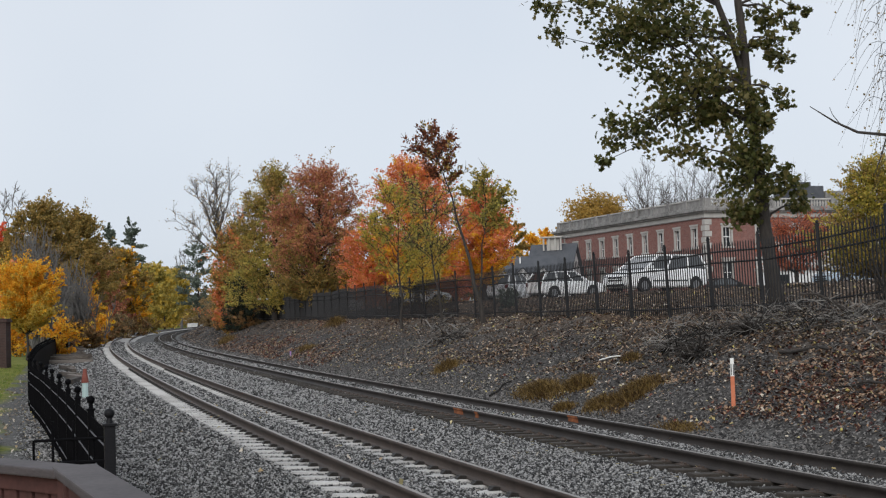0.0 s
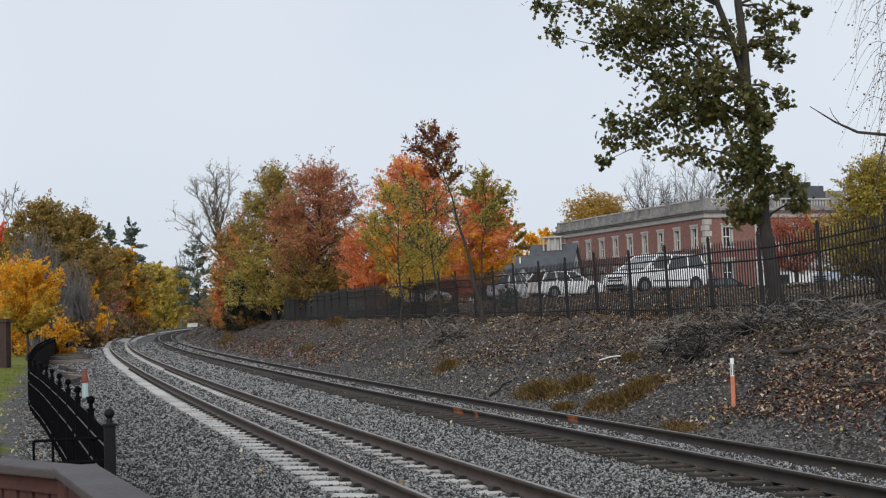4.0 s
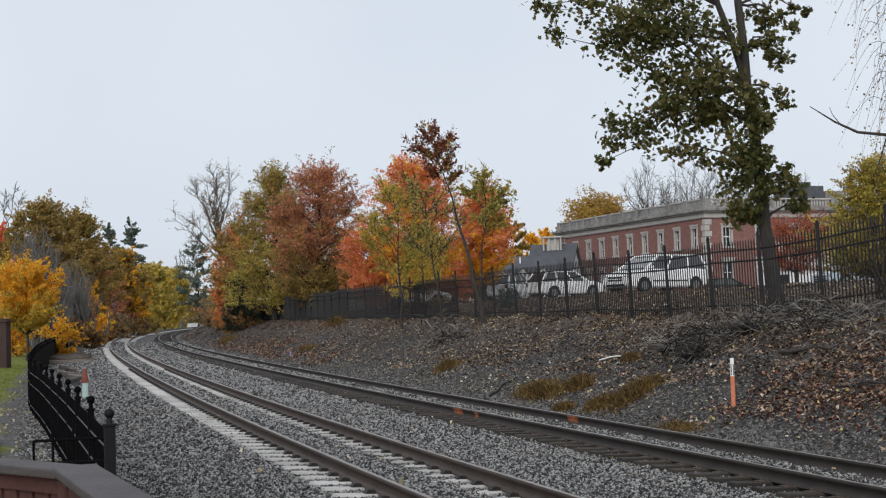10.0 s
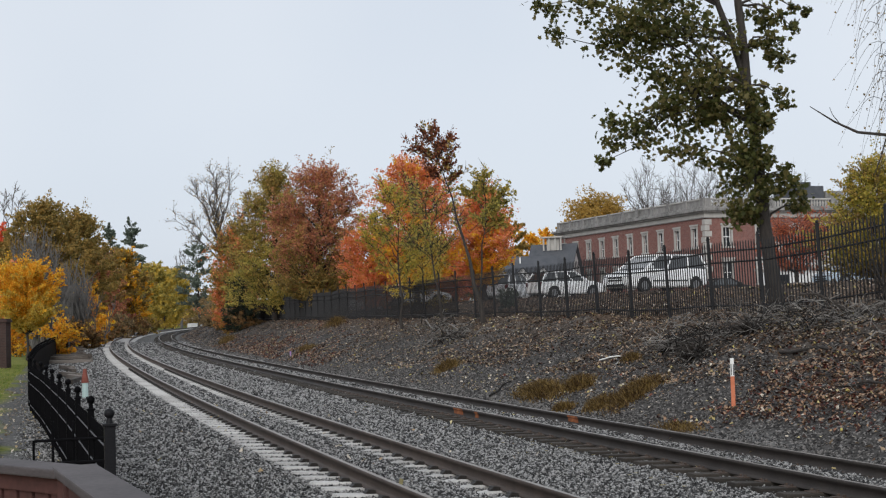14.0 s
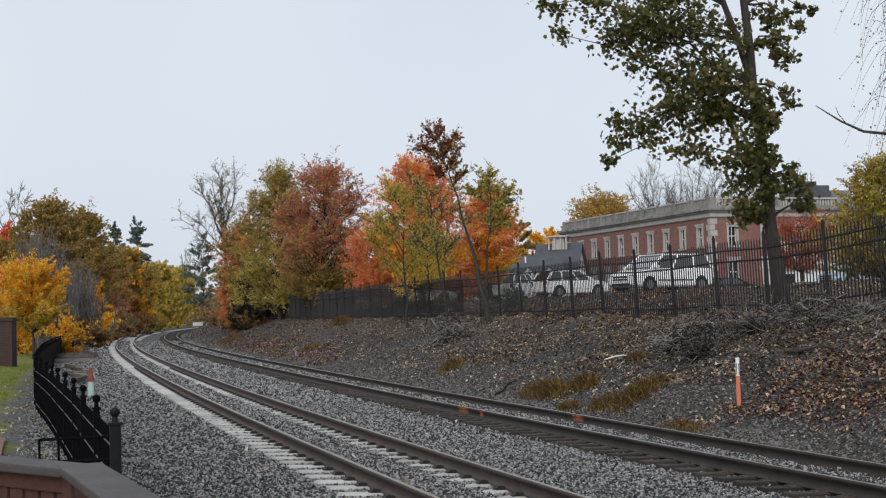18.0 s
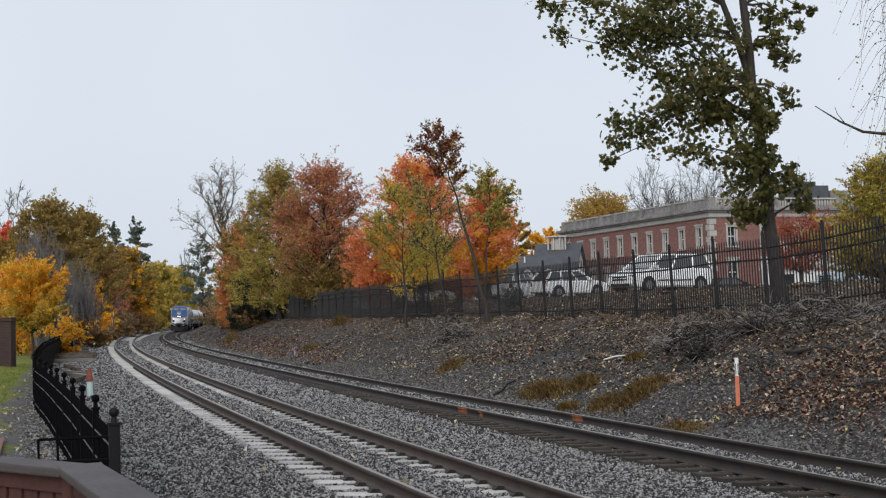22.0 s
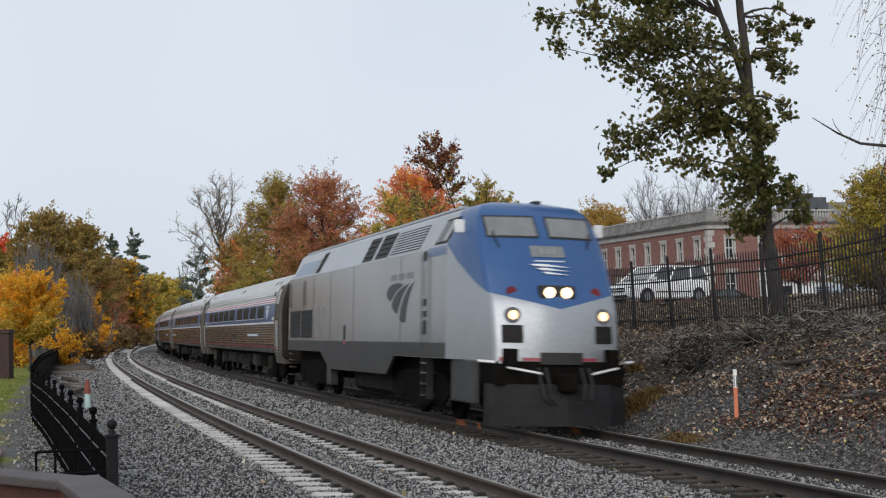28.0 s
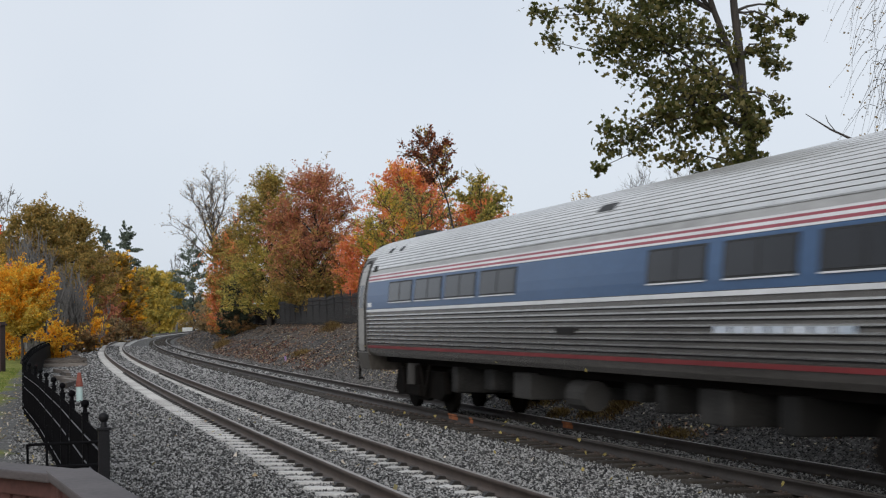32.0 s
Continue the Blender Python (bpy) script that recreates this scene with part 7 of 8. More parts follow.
def bank_bits():
    # orange and white marker stake
    x, y = plan(8.2, 8.1)
    x, y = float(x), float(y)
    st = thing("marker_stake", "orange and white plastic marker stake by the track", "stake", Matrix.Translation((x, y, z_at(x, y) - 0.05)))
    MAT["orangeplastic"] = material("faded_orange_plastic", [(0.46, 0.13, 0.06), (0.56, 0.19, 0.1)], 0.5, scale=3, fine=30)
    MAT["whiteplastic"] = material("white_plastic", [(0.6, 0.6, 0.58), (0.74, 0.74, 0.72)], 0.5, scale=3, fine=30)
    MAT["tealplastic"] = material("pale_teal_plastic", [(0.45, 0.6, 0.58), (0.55, 0.68, 0.66)], 0.5, scale=3, fine=30)
    bm = bmesh.new()
    box(bm, -0.036, 0.036, -0.012, 0.012, 0, 0.6, 0.006)
    part("stake_body", bm, "orangeplastic", st)
    bm = bmesh.new()
    box(bm, -0.033, 0.033, -0.013, 0.013, 0.58, 0.86, 0.005)
    part("sleeve", bm, "whiteplastic", st, "white reflective sleeve")
    for a in (-0.02, 0.02):
        bm = bmesh.new()
        box(bm, a - 0.007, a + 0.007, -0.016, -0.0135, 0.6, 0.8)
        part("stripe", bm, "logo", st)
    bm = bmesh.new()
    box(bm, -0.034, 0.034, -0.014, 0.014, 0.86, 0.9, 0.006)
    part("cap", bm, "whiteplastic", st)
    # red-topped marker beside the near track
    x, y = plan(27.0, -2.35)
    mk = thing("marker_post", "teal and white marker post with a red pointed cap", "marker", Matrix.Translation((float(x), float(y), -0.36)))
    bm = bmesh.new()
    rod(bm, (0, 0, 0), (0, 0, 0.5), 0.088, n=14)
    part("post_body", bm, "tealplastic", mk)
    bm = bmesh.new()
    rod(bm, (0, 0, 0.5), (0, 0, 0.56), 0.11, 0.1, n=14)
    rod(bm, (0, 0, 0.56), (0, 0, 0.9), 0.1, 0.045, n=14)
    MAT["rustcap"] = material("faded_rusty_red", [(0.14, 0.035, 0.022), (0.24, 0.07, 0.05)], 0.7, scale=5, fine=40)
    part("cap", bm, "rustcap", mk, "faded red pointed cap")
    for s, u, h in ((117, -2.1, 0.45), (108, -1.7, 0.3), (150, -2.2, 0.35)):
        x, y = plan(s, u)
        w = thing("white_post", "small white marker post beside the track", "post", Matrix.Translation((float(x), float(y), -0.34)), "white posts")
        bm = bmesh.new()
        rod(bm, (0, 0, 0), (0, 0, h), 0.13, n=12)
        ball(bm, (0, 0, h), 0.13, 0.5, 10)
        part("post_body", bm, "whiteplastic", w)
    # purple-white tape tied on a stick
    x, y = plan(50, 7.5)
    x, y = float(x), float(y)
    tp = thing("flagged_stick", "short stick with pale purple tape beside the track", "stick", Matrix.Translation((x, y, z_at(x, y))))
    bm = bmesh.new()
    rod(bm, (0, 0, 0), (0, 0, 0.5), 0.015, n=6)
    part("stick", bm, "stick", tp)
    bm = bmesh.new()
    box(bm, -0.05, 0.02, -0.01, 0.01, 0.26, 0.46, 0.004)
    MAT["tape"] = material("purple_tape", [(0.3, 0.16, 0.42), (0.42, 0.26, 0.55)], 0.5)
    part("tape", bm, "tape", tp)
    # pale sticks, boards and pipes on the bank
    for s, u, ln, r, turn, mt, lab in ((19.4, 7.75, 1.0, 0.03, 40, "stick", "pale bare stick on the gravel"), (17.1, 7.55, 0.3, 0.018, 60, "whiteplastic", "short white plastic pipe on the gravel"), (16.6, 9.5, 0.6, 0.018, -35, "whiteplastic", "white plastic pipe on the gravel"),
                                       (15.3, 9.05, 0.4, 0.016, -70, "whiteplastic", "short white plastic pipe on the gravel"), (9.4, 10.3, 1.6, 0.035, -70, "bark", "fallen dark branch on the leafy bank"), (11.3, 11.3, 0.4, 0.03, -80, "whiteplastic", "pale board on the leafy bank"), (6.0, 9.0, 1.3, 0.03, -50, "bark", "fallen dark branch on the leafy bank")):
        x, y = plan(s, u)
        x, y = float(x), float(y)
        d = Vector((math.cos(radians(turn)), math.sin(radians(turn)), 0)) * ln / 2
        a, b = Vector((x, y, 0)) - d, Vector((x, y, 0)) + d
        a.z, b.z = z_at(a.x, a.y) + r, z_at(b.x, b.y) + r
        bm = bmesh.new()
        vs, fs = [], []
        limb(vs, fs, bend(a, b, 0.04, random.Random(int(s * 10)), 4), [r, r, r * 0.95, r * 0.9, r * 0.7], 7)
        bv = [bm.verts.new(v) for v in vs]
        for f in fs:
            bm.faces.new([bv[i] for i in f])
        bm.faces.new(bv[:7])
        bm.faces.new(bv[-7:])
        ob = part("fallen_stick" if mt != "whiteplastic" else "plastic_pipe", bm, mt)
        tagged(ob, lab, "stick" if mt != "whiteplastic" else "pipe")


MAT["rootsoil"] = material("dark_root_soil", [(0.004, 0.0034, 0.003), (0.016, 0.013, 0.011)], 0.95, scale=8, fine=40, bump=0.6, depth=0.02, spec=0.1)


def root_wad(name, label, s, u, size, seed, roots, branch=False):
    """An uprooted stump: a lump of dark soil with bare roots sticking out."""
    x, y = plan(s, u)
    x, y = float(x), float(y)
    sp = thing(name, label, "stump", Matrix.Translation((x, y, z_at(x, y) - 0.05)))
    pr = random.Random(seed)
    bm = bmesh.new()
    bmesh.ops.create_icosphere(bm, subdivisions=3, radius=0.25 * size, matrix=Matrix.Diagonal((1.5, 1, 0.85, 1)))
    for v in bm.verts:
        v.co *= 1 + 0.7 * noise.noise(v.co * 5.0 + Vector((seed, 0, 0))) + 0.2 * noise.noise(v.co * 11)
    part("stump_body", bm, "rootsoil", sp)
    if branch:
        vs, fs = [], []
        limb(vs, fs, [Vector((0.1, 0, 0.2)), Vector((-0.2, 0, 0.45)), Vector((-0.6, 0, 0.66)), Vector((-0.95, 0.05, 0.66))], [0.05, 0.04, 0.03, 0.018], 7)
        part_me("branch", mesh_list("branch", vs, fs), "bark", sp)
    for _ in range(roots * 2):
        vs, fs = [], []
        d = Vector((pr.gauss(0, 1), pr.gauss(-0.4, 1), pr.uniform(-0.2, 0.9))).normalized()
        limb(vs, fs, bend(d * 0.2 * size, d * pr.uniform(0.45, 1.0) * size, 0.1, pr, 3), [0.03, 0.022, 0.015, 0.006], 5)
        part_me("root", mesh_list("root", vs, fs), "stick" if pr.random() < 0.6 else "bark", sp)


root_wad("tree_stump", "dark uprooted stump with a bare curved branch", 10.6, 12.1, 1.0, 3, 14, True)
root_wad("root_wad", "dark uprooted root mass in the heap of cut branches", 14.2, 10.1, 0.95, 4, 22)
root_wad("root_wad", "dark uprooted root mass in the heap of cut branches", 13.0, 10.0, 0.85, 5, 20)
root_wad("root_wad", "dark uprooted root mass in the heap of cut branches", 12.3, 10.9, 0.8, 6, 18)
root_wad("root_wad", "dark uprooted root mass below the iron fence", 33.0, 10.3, 0.9, 7, 12)

bank_bits()


# ---------------------------------------------------------------- near side: black fence, railing, path, pillar
MAT["postblack"] = material("satin_black_posts", [(0.006, 0.006, 0.007), (0.014, 0.014, 0.016)], 0.5, scale=5, fine=60, spec=0.12)


def build_near_fence():
    fence = thing("near_fence", "black iron fence with ball-topped posts along the ballast", "fence")
    bm = bmesh.new()
    box(bm, -0.05, 0.05, -0.05, 0.05, -0.1, 1.22, 0.006)
    box(bm, -0.065, 0.065, -0.065, 0.065, 1.22, 1.245, 0.005)
    rod(bm, (0, 0, 1.245), (0, 0, 1.3), 0.035, 0.022, n=12)
    ball(bm, (0, 0, 1.335), 0.048, 1.0, 14)
    post = bpy.data.meshes.new("post")
    bm.to_mesh(post)
    bm.free()
    post.materials.append(MAT["postblack"])
    bm = bmesh.new()
    box(bm, -0.034, 0.034, -0.034, 0.034, -0.1, 1.22, 0.005)
    box(bm, -0.046, 0.046, -0.046, 0.046, 1.22, 1.24, 0.004)
    rod(bm, (0, 0, 1.24), (0, 0, 1.3), 0.028, 0.018, n=10)
    ball(bm, (0, 0, 1.335), 0.045, 1.0, 12)
    slim = bpy.data.meshes.new("slim_post")
    bm.to_mesh(slim)
    bm.free()
    slim.materials.append(MAT["black"])
    bm = bmesh.new()
    box(bm, -0.012, 0.012, -0.012, 0.012, 0.05, 1.12)
    prism(bm, [(-0.01, 1.12), (0.01, 1.12), (0, 1.16)], "y", -0.01, 0.01)
    picket = bpy.data.meshes.new("picket")
    bm.to_mesh(picket)
    bm.free()
    picket.materials.append(MAT["black"])
    base, s, count = None, -0.13, 0
    pv = np.empty(len(picket.vertices) * 3)
    picket.vertices.foreach_get("co", pv)
    pv = pv.reshape(-1, 3)
    pf = [tuple(p.vertices) for p in picket.polygons]
    rest_v, rest_f = [], []
    while s < 104:
        u = float(np.interp(s, [-1, 0, 8, 16, 23, 45, 60, 104], [-3.12, -3.12, -3.25, -3.5, -3.85, -3.85, -3.7, -3.3]))
        x, y = plan(s, u)
        p = Vector((float(x), float(y), -0.33))
        ob = new("post", post if base is None else slim)
        ob.parent = fence
        ob.matrix_world = Matrix.Translation(p) @ Matrix.Rotation(turn_at(s), 4, "Z")
        if base is not None:
            for h in (0.2, 0.72, 1.0):
                bm = bmesh.new()
                rod(bm, base + Vector((0, 0, h)), p + Vector((0, 0, h)), 0.024, n=4)
                part("rail_bar", bm, "ironrail", fence)
            bm = bmesh.new()
            side = Vector((-(p - base).y, (p - base).x, 0)).normalized() * -0.035
            a, b = base + side, p + side
            loft(bm, [[(q + Vector((0, 0, h)) + k)[:] for h, k in ((0.04, side * 0), (1.1, side * 0), (1.1, side * 0.15), (0.04, side * 0.15))] for q in (a, b)])
            part("mesh_screen", bm, "black", fence, "black windscreen mesh")
            for i in range(1, 36):
                q = base.lerp(p, i / 36)
                if count < 280:
                    o = new("picket", picket)
                    o.parent = fence
                    o.location = q
                    count += 1
                else:
                    n = len(rest_v) * len(pv)
                    rest_v.append(pv + np.array(q))
                    rest_f += [tuple(k + n for k in f) for f in pf]
        base = p
        s += 2.44
    me = bpy.data.meshes.new("far_picket")
    me.from_pydata(np.concatenate(rest_v).tolist(), [], rest_f)
    part_me("far_picket", me, "black", fence)["kind"] = "stuff"
    # short return of bars at the fence's end
    x, y = -3.1, 12.5
    rt = thing("end_rail", "low black iron rail at the end of the fence", "rail", Matrix.Translation((x, y, -0.33)))
    for z in (0.9, 1.11):
        bm = bmesh.new()
        rod(bm, (-0.05, 0, z), (-0.76, 0.06, z - 0.02), 0.014, n=6)
        part("bar", bm, "black", rt)
    for px, z0, z1 in ((-0.76, 0, 1.1), (-0.58, 0.0, 1.27), (-0.39, 0.0, 1.27), (-0.2, 0, 1.11)):
        bm = bmesh.new()
        rod(bm, (px, 0.04, z0), (px, 0.04, z1), 0.012, n=6)
        part("upright", bm, "black", rt)
    bm = bmesh.new()
    box(bm, -0.4, 0.4, -0.05, 0.05, 0, 1.25, 0.01)
    x, y = plan(106, -3.0)
    pn = part("grey_panel", bm, "faint")
    pn.matrix_world = Matrix.Translation((float(x), float(y), -0.33))
    tagged(pn, "slate-grey panel at the end of the black fence", "panel")


build_near_fence()

MAT["capboard"] = material("grey_brown_composite", [(0.042, 0.036, 0.037), (0.066, 0.056, 0.057), (0.085, 0.073, 0.074)], 0.7, scale=3, fine=45, bump=0.3, depth=0.003, stretch=(1, 1, 6))
MAT["redboard"] = material("red_brown_composite", [(0.045, 0.018, 0.015), (0.085, 0.034, 0.029)], 0.75, scale=3, fine=40, bump=0.3, depth=0.003)


def build_railing():
    """Corner of a composite deck railing in front of the viewpoint."""
    r = thing("deck_railing", "grey-brown composite deck railing with red-brown boards", "railing")
    corner = Vector((-1.36, 4.92, 0))
    runs = ((corner, Vector((-2.75, 6.1, 0))), (corner, Vector((-0.1, 2.0, 0))))
    top = 1.32
    for a, b in runs:
        d = (b - a).normalized()
        n = Vector((-d.y, d.x, 0))
        ln = (b - a).length
        ang = math.atan2(d.y, d.x)
        m = Matrix.Translation((a.x, a.y, 0)) @ Matrix.Rotation(ang, 4, "Z")
        bm = bmesh.new()
        lift = 0.0 if b.x < -2 else 0.005
        box(bm, -0.06 if lift else 0.02, ln, -0.08, 0.08, top - 0.035 + lift, top + lift, 0.008)
        part("cap", bm, "capboard", r).matrix_world = m
        bm = bmesh.new()
        box(bm, 0.0, ln, -0.035, 0.035, top - 0.1, top - 0.037, 0.006)
        part("top_rail", bm, "redboard", r).matrix_world = m
        bm = bmesh.new()
        box(bm, 0.0, ln, -0.035, 0.035, 0.33, 0.4, 0.006)
        part("bottom_rail", bm, "redboard", r).matrix_world = m
        i = 0.05
        while i < ln:
            bm = bmesh.new()
            box(bm, i, i + 0.085, -0.02, 0.02, 0.4, top - 0.1, 0.004)
            part("baluster", bm, "redboard", r).matrix_world = m
            i += 0.105
        for t in (0.0, ln - 0.1):
            bm = bmesh.new()
            box(bm, t - 0.05, t + 0.05, -0.05, 0.05, -0.4, top - 0.037, 0.006)
            part("post", bm, "redboard", r).matrix_world = m


build_railing()


def brick_material(name, c1, c2, mortar, size):
    m = material(name, [c1, c2], 0.85, scale=1.2, fine=30, bump=0.2, depth=0.004)
    n, l = m.node_tree.nodes, m.node_tree.links
    p = n["Principled BSDF"]
    src = p.inputs["Base Color"].links[0].from_socket
    b = n.new("ShaderNodeTexBrick")
    b.inputs["Scale"].default_value = 1.0
    b.inputs["Brick Width"].default_value, b.inputs["Row Height"].default_value = size
    b.inputs["Mortar Size"].default_value = 0.008
    b.inputs["Color1"].default_value, b.inputs["Color2"].default_value = (*c1, 1), (*c2, 1)
    b.inputs["Mortar"].default_value = (*mortar, 1)
    uv = n.new("ShaderNodeUVMap")
    l.new(uv.outputs[0], b.inputs["Vector"])
    mx = n.new("ShaderNodeMixRGB")
    mx.inputs[0].default_value = 0.7
    l.new(src, mx.inputs[1])
    l.new(b.outputs["Color"], mx.inputs[2])
    l.new(mx.outputs[0], p.inputs["Base Color"])
    return m


def wall_uv(me):
    """Unwraps walls by their run and height, in metres."""
    uv = me.uv_layers.new(name="wall")
    for poly in me.polygons:
        nrm = poly.normal
        for li in poly.loop_indices:
            co = me.vertices[me.loops[li].vertex_index].co
            if abs(nrm.z) > 0.7:
                uv.data[li].uv = (co.x, co.y)
            else:
                d = Vector((-nrm.y, nrm.x, 0))
                d = d.normalized() if d.length > 1e-6 else Vector((1, 0, 0))
                uv.data[li].uv = (co.dot(d), co.z)


MAT["pillarbrick"] = brick_material("dark_red_brick", (0.03, 0.016, 0.014), (0.055, 0.027, 0.022), (0.06, 0.05, 0.045), (0.22, 0.075))
MAT["pathbrick"] = brick_material("red_path_brick", (0.16, 0.075, 0.058), (0.22, 0.11, 0.088), (0.2, 0.17, 0.15), (0.2, 0.1))


def wall_west():
    """An added, unseen wall beside and behind the camera; it darkens the train's reflections."""
    bm = bmesh.new()
    rings = []
    for s in np.arange(-70, 71, 10):
        a, b = plan(s, -15.0), plan(s, -15.3)
        rings.append([(float(a[0]), float(a[1]), -0.6), (float(a[0]), float(a[1]), 2.3), (float(b[0]), float(b[1]), 2.3), (float(b[0]), float(b[1]), -0.6)])
    loft(bm, rings)
    ob = part("wall_west", bm, "unseenwall")
    tagged(ob, "plain dark wall added out of view to darken low reflections", "wall", kind="structure")


MAT["unseenwall"] = material("unseen_dark_brown_wall", [(0.05, 0.036, 0.03), (0.09, 0.065, 0.054)], 0.9, scale=0.8, fine=14, bump=0.2)
wall_west()


def near_side():
    x, y = -21.38, 64.6
    pl = thing("brick_pillar", "dark red brick gate pillar with a flat cap", "pillar", Matrix.Translation((x, y, -0.3)))
    bm = bmesh.new()
    box(bm, -0.36, 0.36, -0.36, 0.36, 0, 2.3)
    ob = part("shaft", bm, "pillarbrick", pl)
    wall_uv(ob.data)
    bm = bmesh.new()
    box(bm, -0.43, 0.43, -0.43, 0.43, 2.3, 2.4, 0.02)
    box(bm, -0.38, 0.38, -0.38, 0.38, 2.4, 2.48, 0.02)
    ob = part("cap", bm, "pillarbrick", pl)
    wall_uv(ob.data)
    # brick path
    s = np.arange(-60, 14, 1.0)
    vs = []
    for a in s:
        for u in (-6.6, -4.3):
            px, py = plan(a, u)
            vs.append((float(px), float(py), float(ground_z(a, u)) + 0.07))
    f = [(2 * i, 2 * i + 1, 2 * i + 3, 2 * i + 2) for i in range(len(s) - 1)]
    me = bpy.data.meshes.new("brick_path")
    me.from_pydata(vs, [], f)
    ob = part_me("pavement", me, "pathbrick")
    wall_uv(me)
    tagged(ob, "red brick path beside the fence", "path", kind="structure")
    # old sleepers lying by the track
    pr = random.Random(8)
    bm = bmesh.new()
    box(bm, -1.25, 1.25, -0.11, 0.11, 0, 0.17, 0.015)
    log = bpy.data.meshes.new("old_sleeper")
    bm.to_mesh(log)
    bm.free()
    MAT["oldtimber"] = material("weathered_old_timber", [(0.03, 0.025, 0.022), (0.09, 0.075, 0.064), (0.2, 0.175, 0.155)], 0.9, scale=3, fine=30, obj=0.4, stretch=(0.5, 4, 4))
    log.materials.append(MAT["oldtimber"])
    spots = [(62 + i * 0.8, -2.6, 0.0, 80 + pr.uniform(-6, 6)) for i in range(6)] + [(80 + i * 2.5, -2.5 + pr.uniform(-0.3, 0.3), 0.05, 25 + pr.uniform(-10, 10)) for i in range(8)] + [(63.5 + i * 1.6, -2.6, 0.17, 70 + pr.uniform(-25, 25)) for i in range(4)] + [(82 + i * 4, -2.6, 0.2, 15 + pr.uniform(-20, 20)) for i in range(4)] + [(40, -2.45, 0, 10), (43, -2.6, 0, 16), (37, -2.5, 0, -8), (48, -2.5, 0, 4), (52, -2.7, 0, 12)]
    for a, u, h, t in spots:
        px, py = plan(a, u)
        ob = new("old_sleeper", log)
        ob.matrix_world = Matrix.Translation((float(px), float(py), -0.27 + h)) @ Matrix.Rotation(turn_at(a) + radians(90 + t), 4, "Z")
        tagged(ob, "weathered old timber sleeper lying beside the track", "timber", "old sleepers beside the track")
    # pale box far down the line
    x, y = polar(-10.5, 386)
    bm = bmesh.new()
    box(bm, -2.4, 2.4, -0.6, 0.6, 0, 1.3, 0.04)
    ob = part("equipment_cabin", bm, "whiteplastic")
    ob.matrix_world = Matrix.Translation((x, y, z_at(x, y) - 0.05))
    tagged(ob, "low pale equipment cabin far down the line", "cabin")


near_side()


def lawn():
    """Short grass blades on the strip beside the path."""
    rnd = np.random.RandomState(61)
    n = 30000
    s, u = rnd.uniform(14, 60, n), -4.7 - 5.0 * rnd.uniform(size=n)
    x, y = plan(s, u)
    z = ground_z(s, u) + rough_z(x, y, u, s)
    an = rnd.uniform(0, 6.28, n)
    w = np.stack([np.cos(an), np.sin(an), 0 * an], -1) * 0.012
    h = rnd.uniform(0.03, 0.08, size=(n, 1))
    c = np.stack([x, y, z], -1)
    t = c + np.stack([rnd.normal(size=n) * 0.3, rnd.normal(size=n) * 0.3, np.ones(n)], -1) * h
    v = np.stack([c - w, c + w, t], 1).reshape(-1, 3)
    MAT["lawn"] = leaf_material("lawn_grass", [(0.1, 0.15, 0.025), (0.18, 0.24, 0.05), (0.28, 0.26, 0.08)], scale=0.6, through_light=0.2)
    ob = part_me("lawn", mesh_arrays("lawn", v, np.arange(3 * n).reshape(-1, 3)), "lawn")
    tagged(ob, "short green grass with fallen leaves", "grass", kind="stuff")


lawn()


# ---------------------------------------------------------------- buildings and cars beyond the fence
MAT["brickwall"] = brick_material("red_brick_wall", (0.11, 0.042, 0.034), (0.235, 0.092, 0.074), (0.26, 0.21, 0.19), (0.21, 0.07))
MAT["limestone"] = material("pale_limestone", [(0.3, 0.29, 0.27), (0.46, 0.445, 0.42)], 0.8, scale=1.2, fine=20)
MAT["greystone"] = material("grey_stained_stone", [(0.085, 0.082, 0.078), (0.2, 0.195, 0.187), (0.3, 0.29, 0.28)], 0.85, scale=1.6, fine=14, stretch=(1, 1, 0.3))
MAT["windowglass"] = material("dark_window_glass", [(0.012, 0.014, 0.016), (0.035, 0.037, 0.04)], 0.25, scale=0.6, fine=3, spec=0.15)
MAT["whitepaint"] = material("white_house_paint", [(0.62, 0.62, 0.62), (0.75, 0.75, 0.75)], 0.6, scale=1, fine=20)
MAT["slate"] = material("dark_slate_roof", [(0.045, 0.05, 0.06), (0.085, 0.09, 0.1)], 0.75, scale=1.5, fine=18, bump=0.3)
MAT["asphalt"] = material("car_park_asphalt", [(0.045, 0.045, 0.046), (0.075, 0.075, 0.075)], 0.9, scale=1.5, fine=40)
MAT["carwhite"] = material("white_car_paint", [(0.86, 0.87, 0.88), (0.91, 0.92, 0.93)], 0.25, scale=0.5, fine=6, coat=0.5)
MAT["carglass"] = material("car_window_glass", [(0.03, 0.034, 0.036), (0.06, 0.064, 0.066)], 0.06, scale=0.5, fine=4, spec=1.0)
# the pale sky's reflection is put into this glass colour
MAT["carscreen"] = material("sky_toned_car_windscreen", [(0.3, 0.31, 0.32), (0.42, 0.43, 0.44)], 0.08, scale=0.5, fine=4, spec=1.0)
MAT["carblue"] = material("pale_blue_car_paint", [(0.3, 0.38, 0.45), (0.38, 0.45, 0.52)], 0.25, coat=0.5)
MAT["chrome"] = material("dull_chrome", [(0.22, 0.22, 0.23), (0.34, 0.34, 0.34)], 0.35, 0.8)


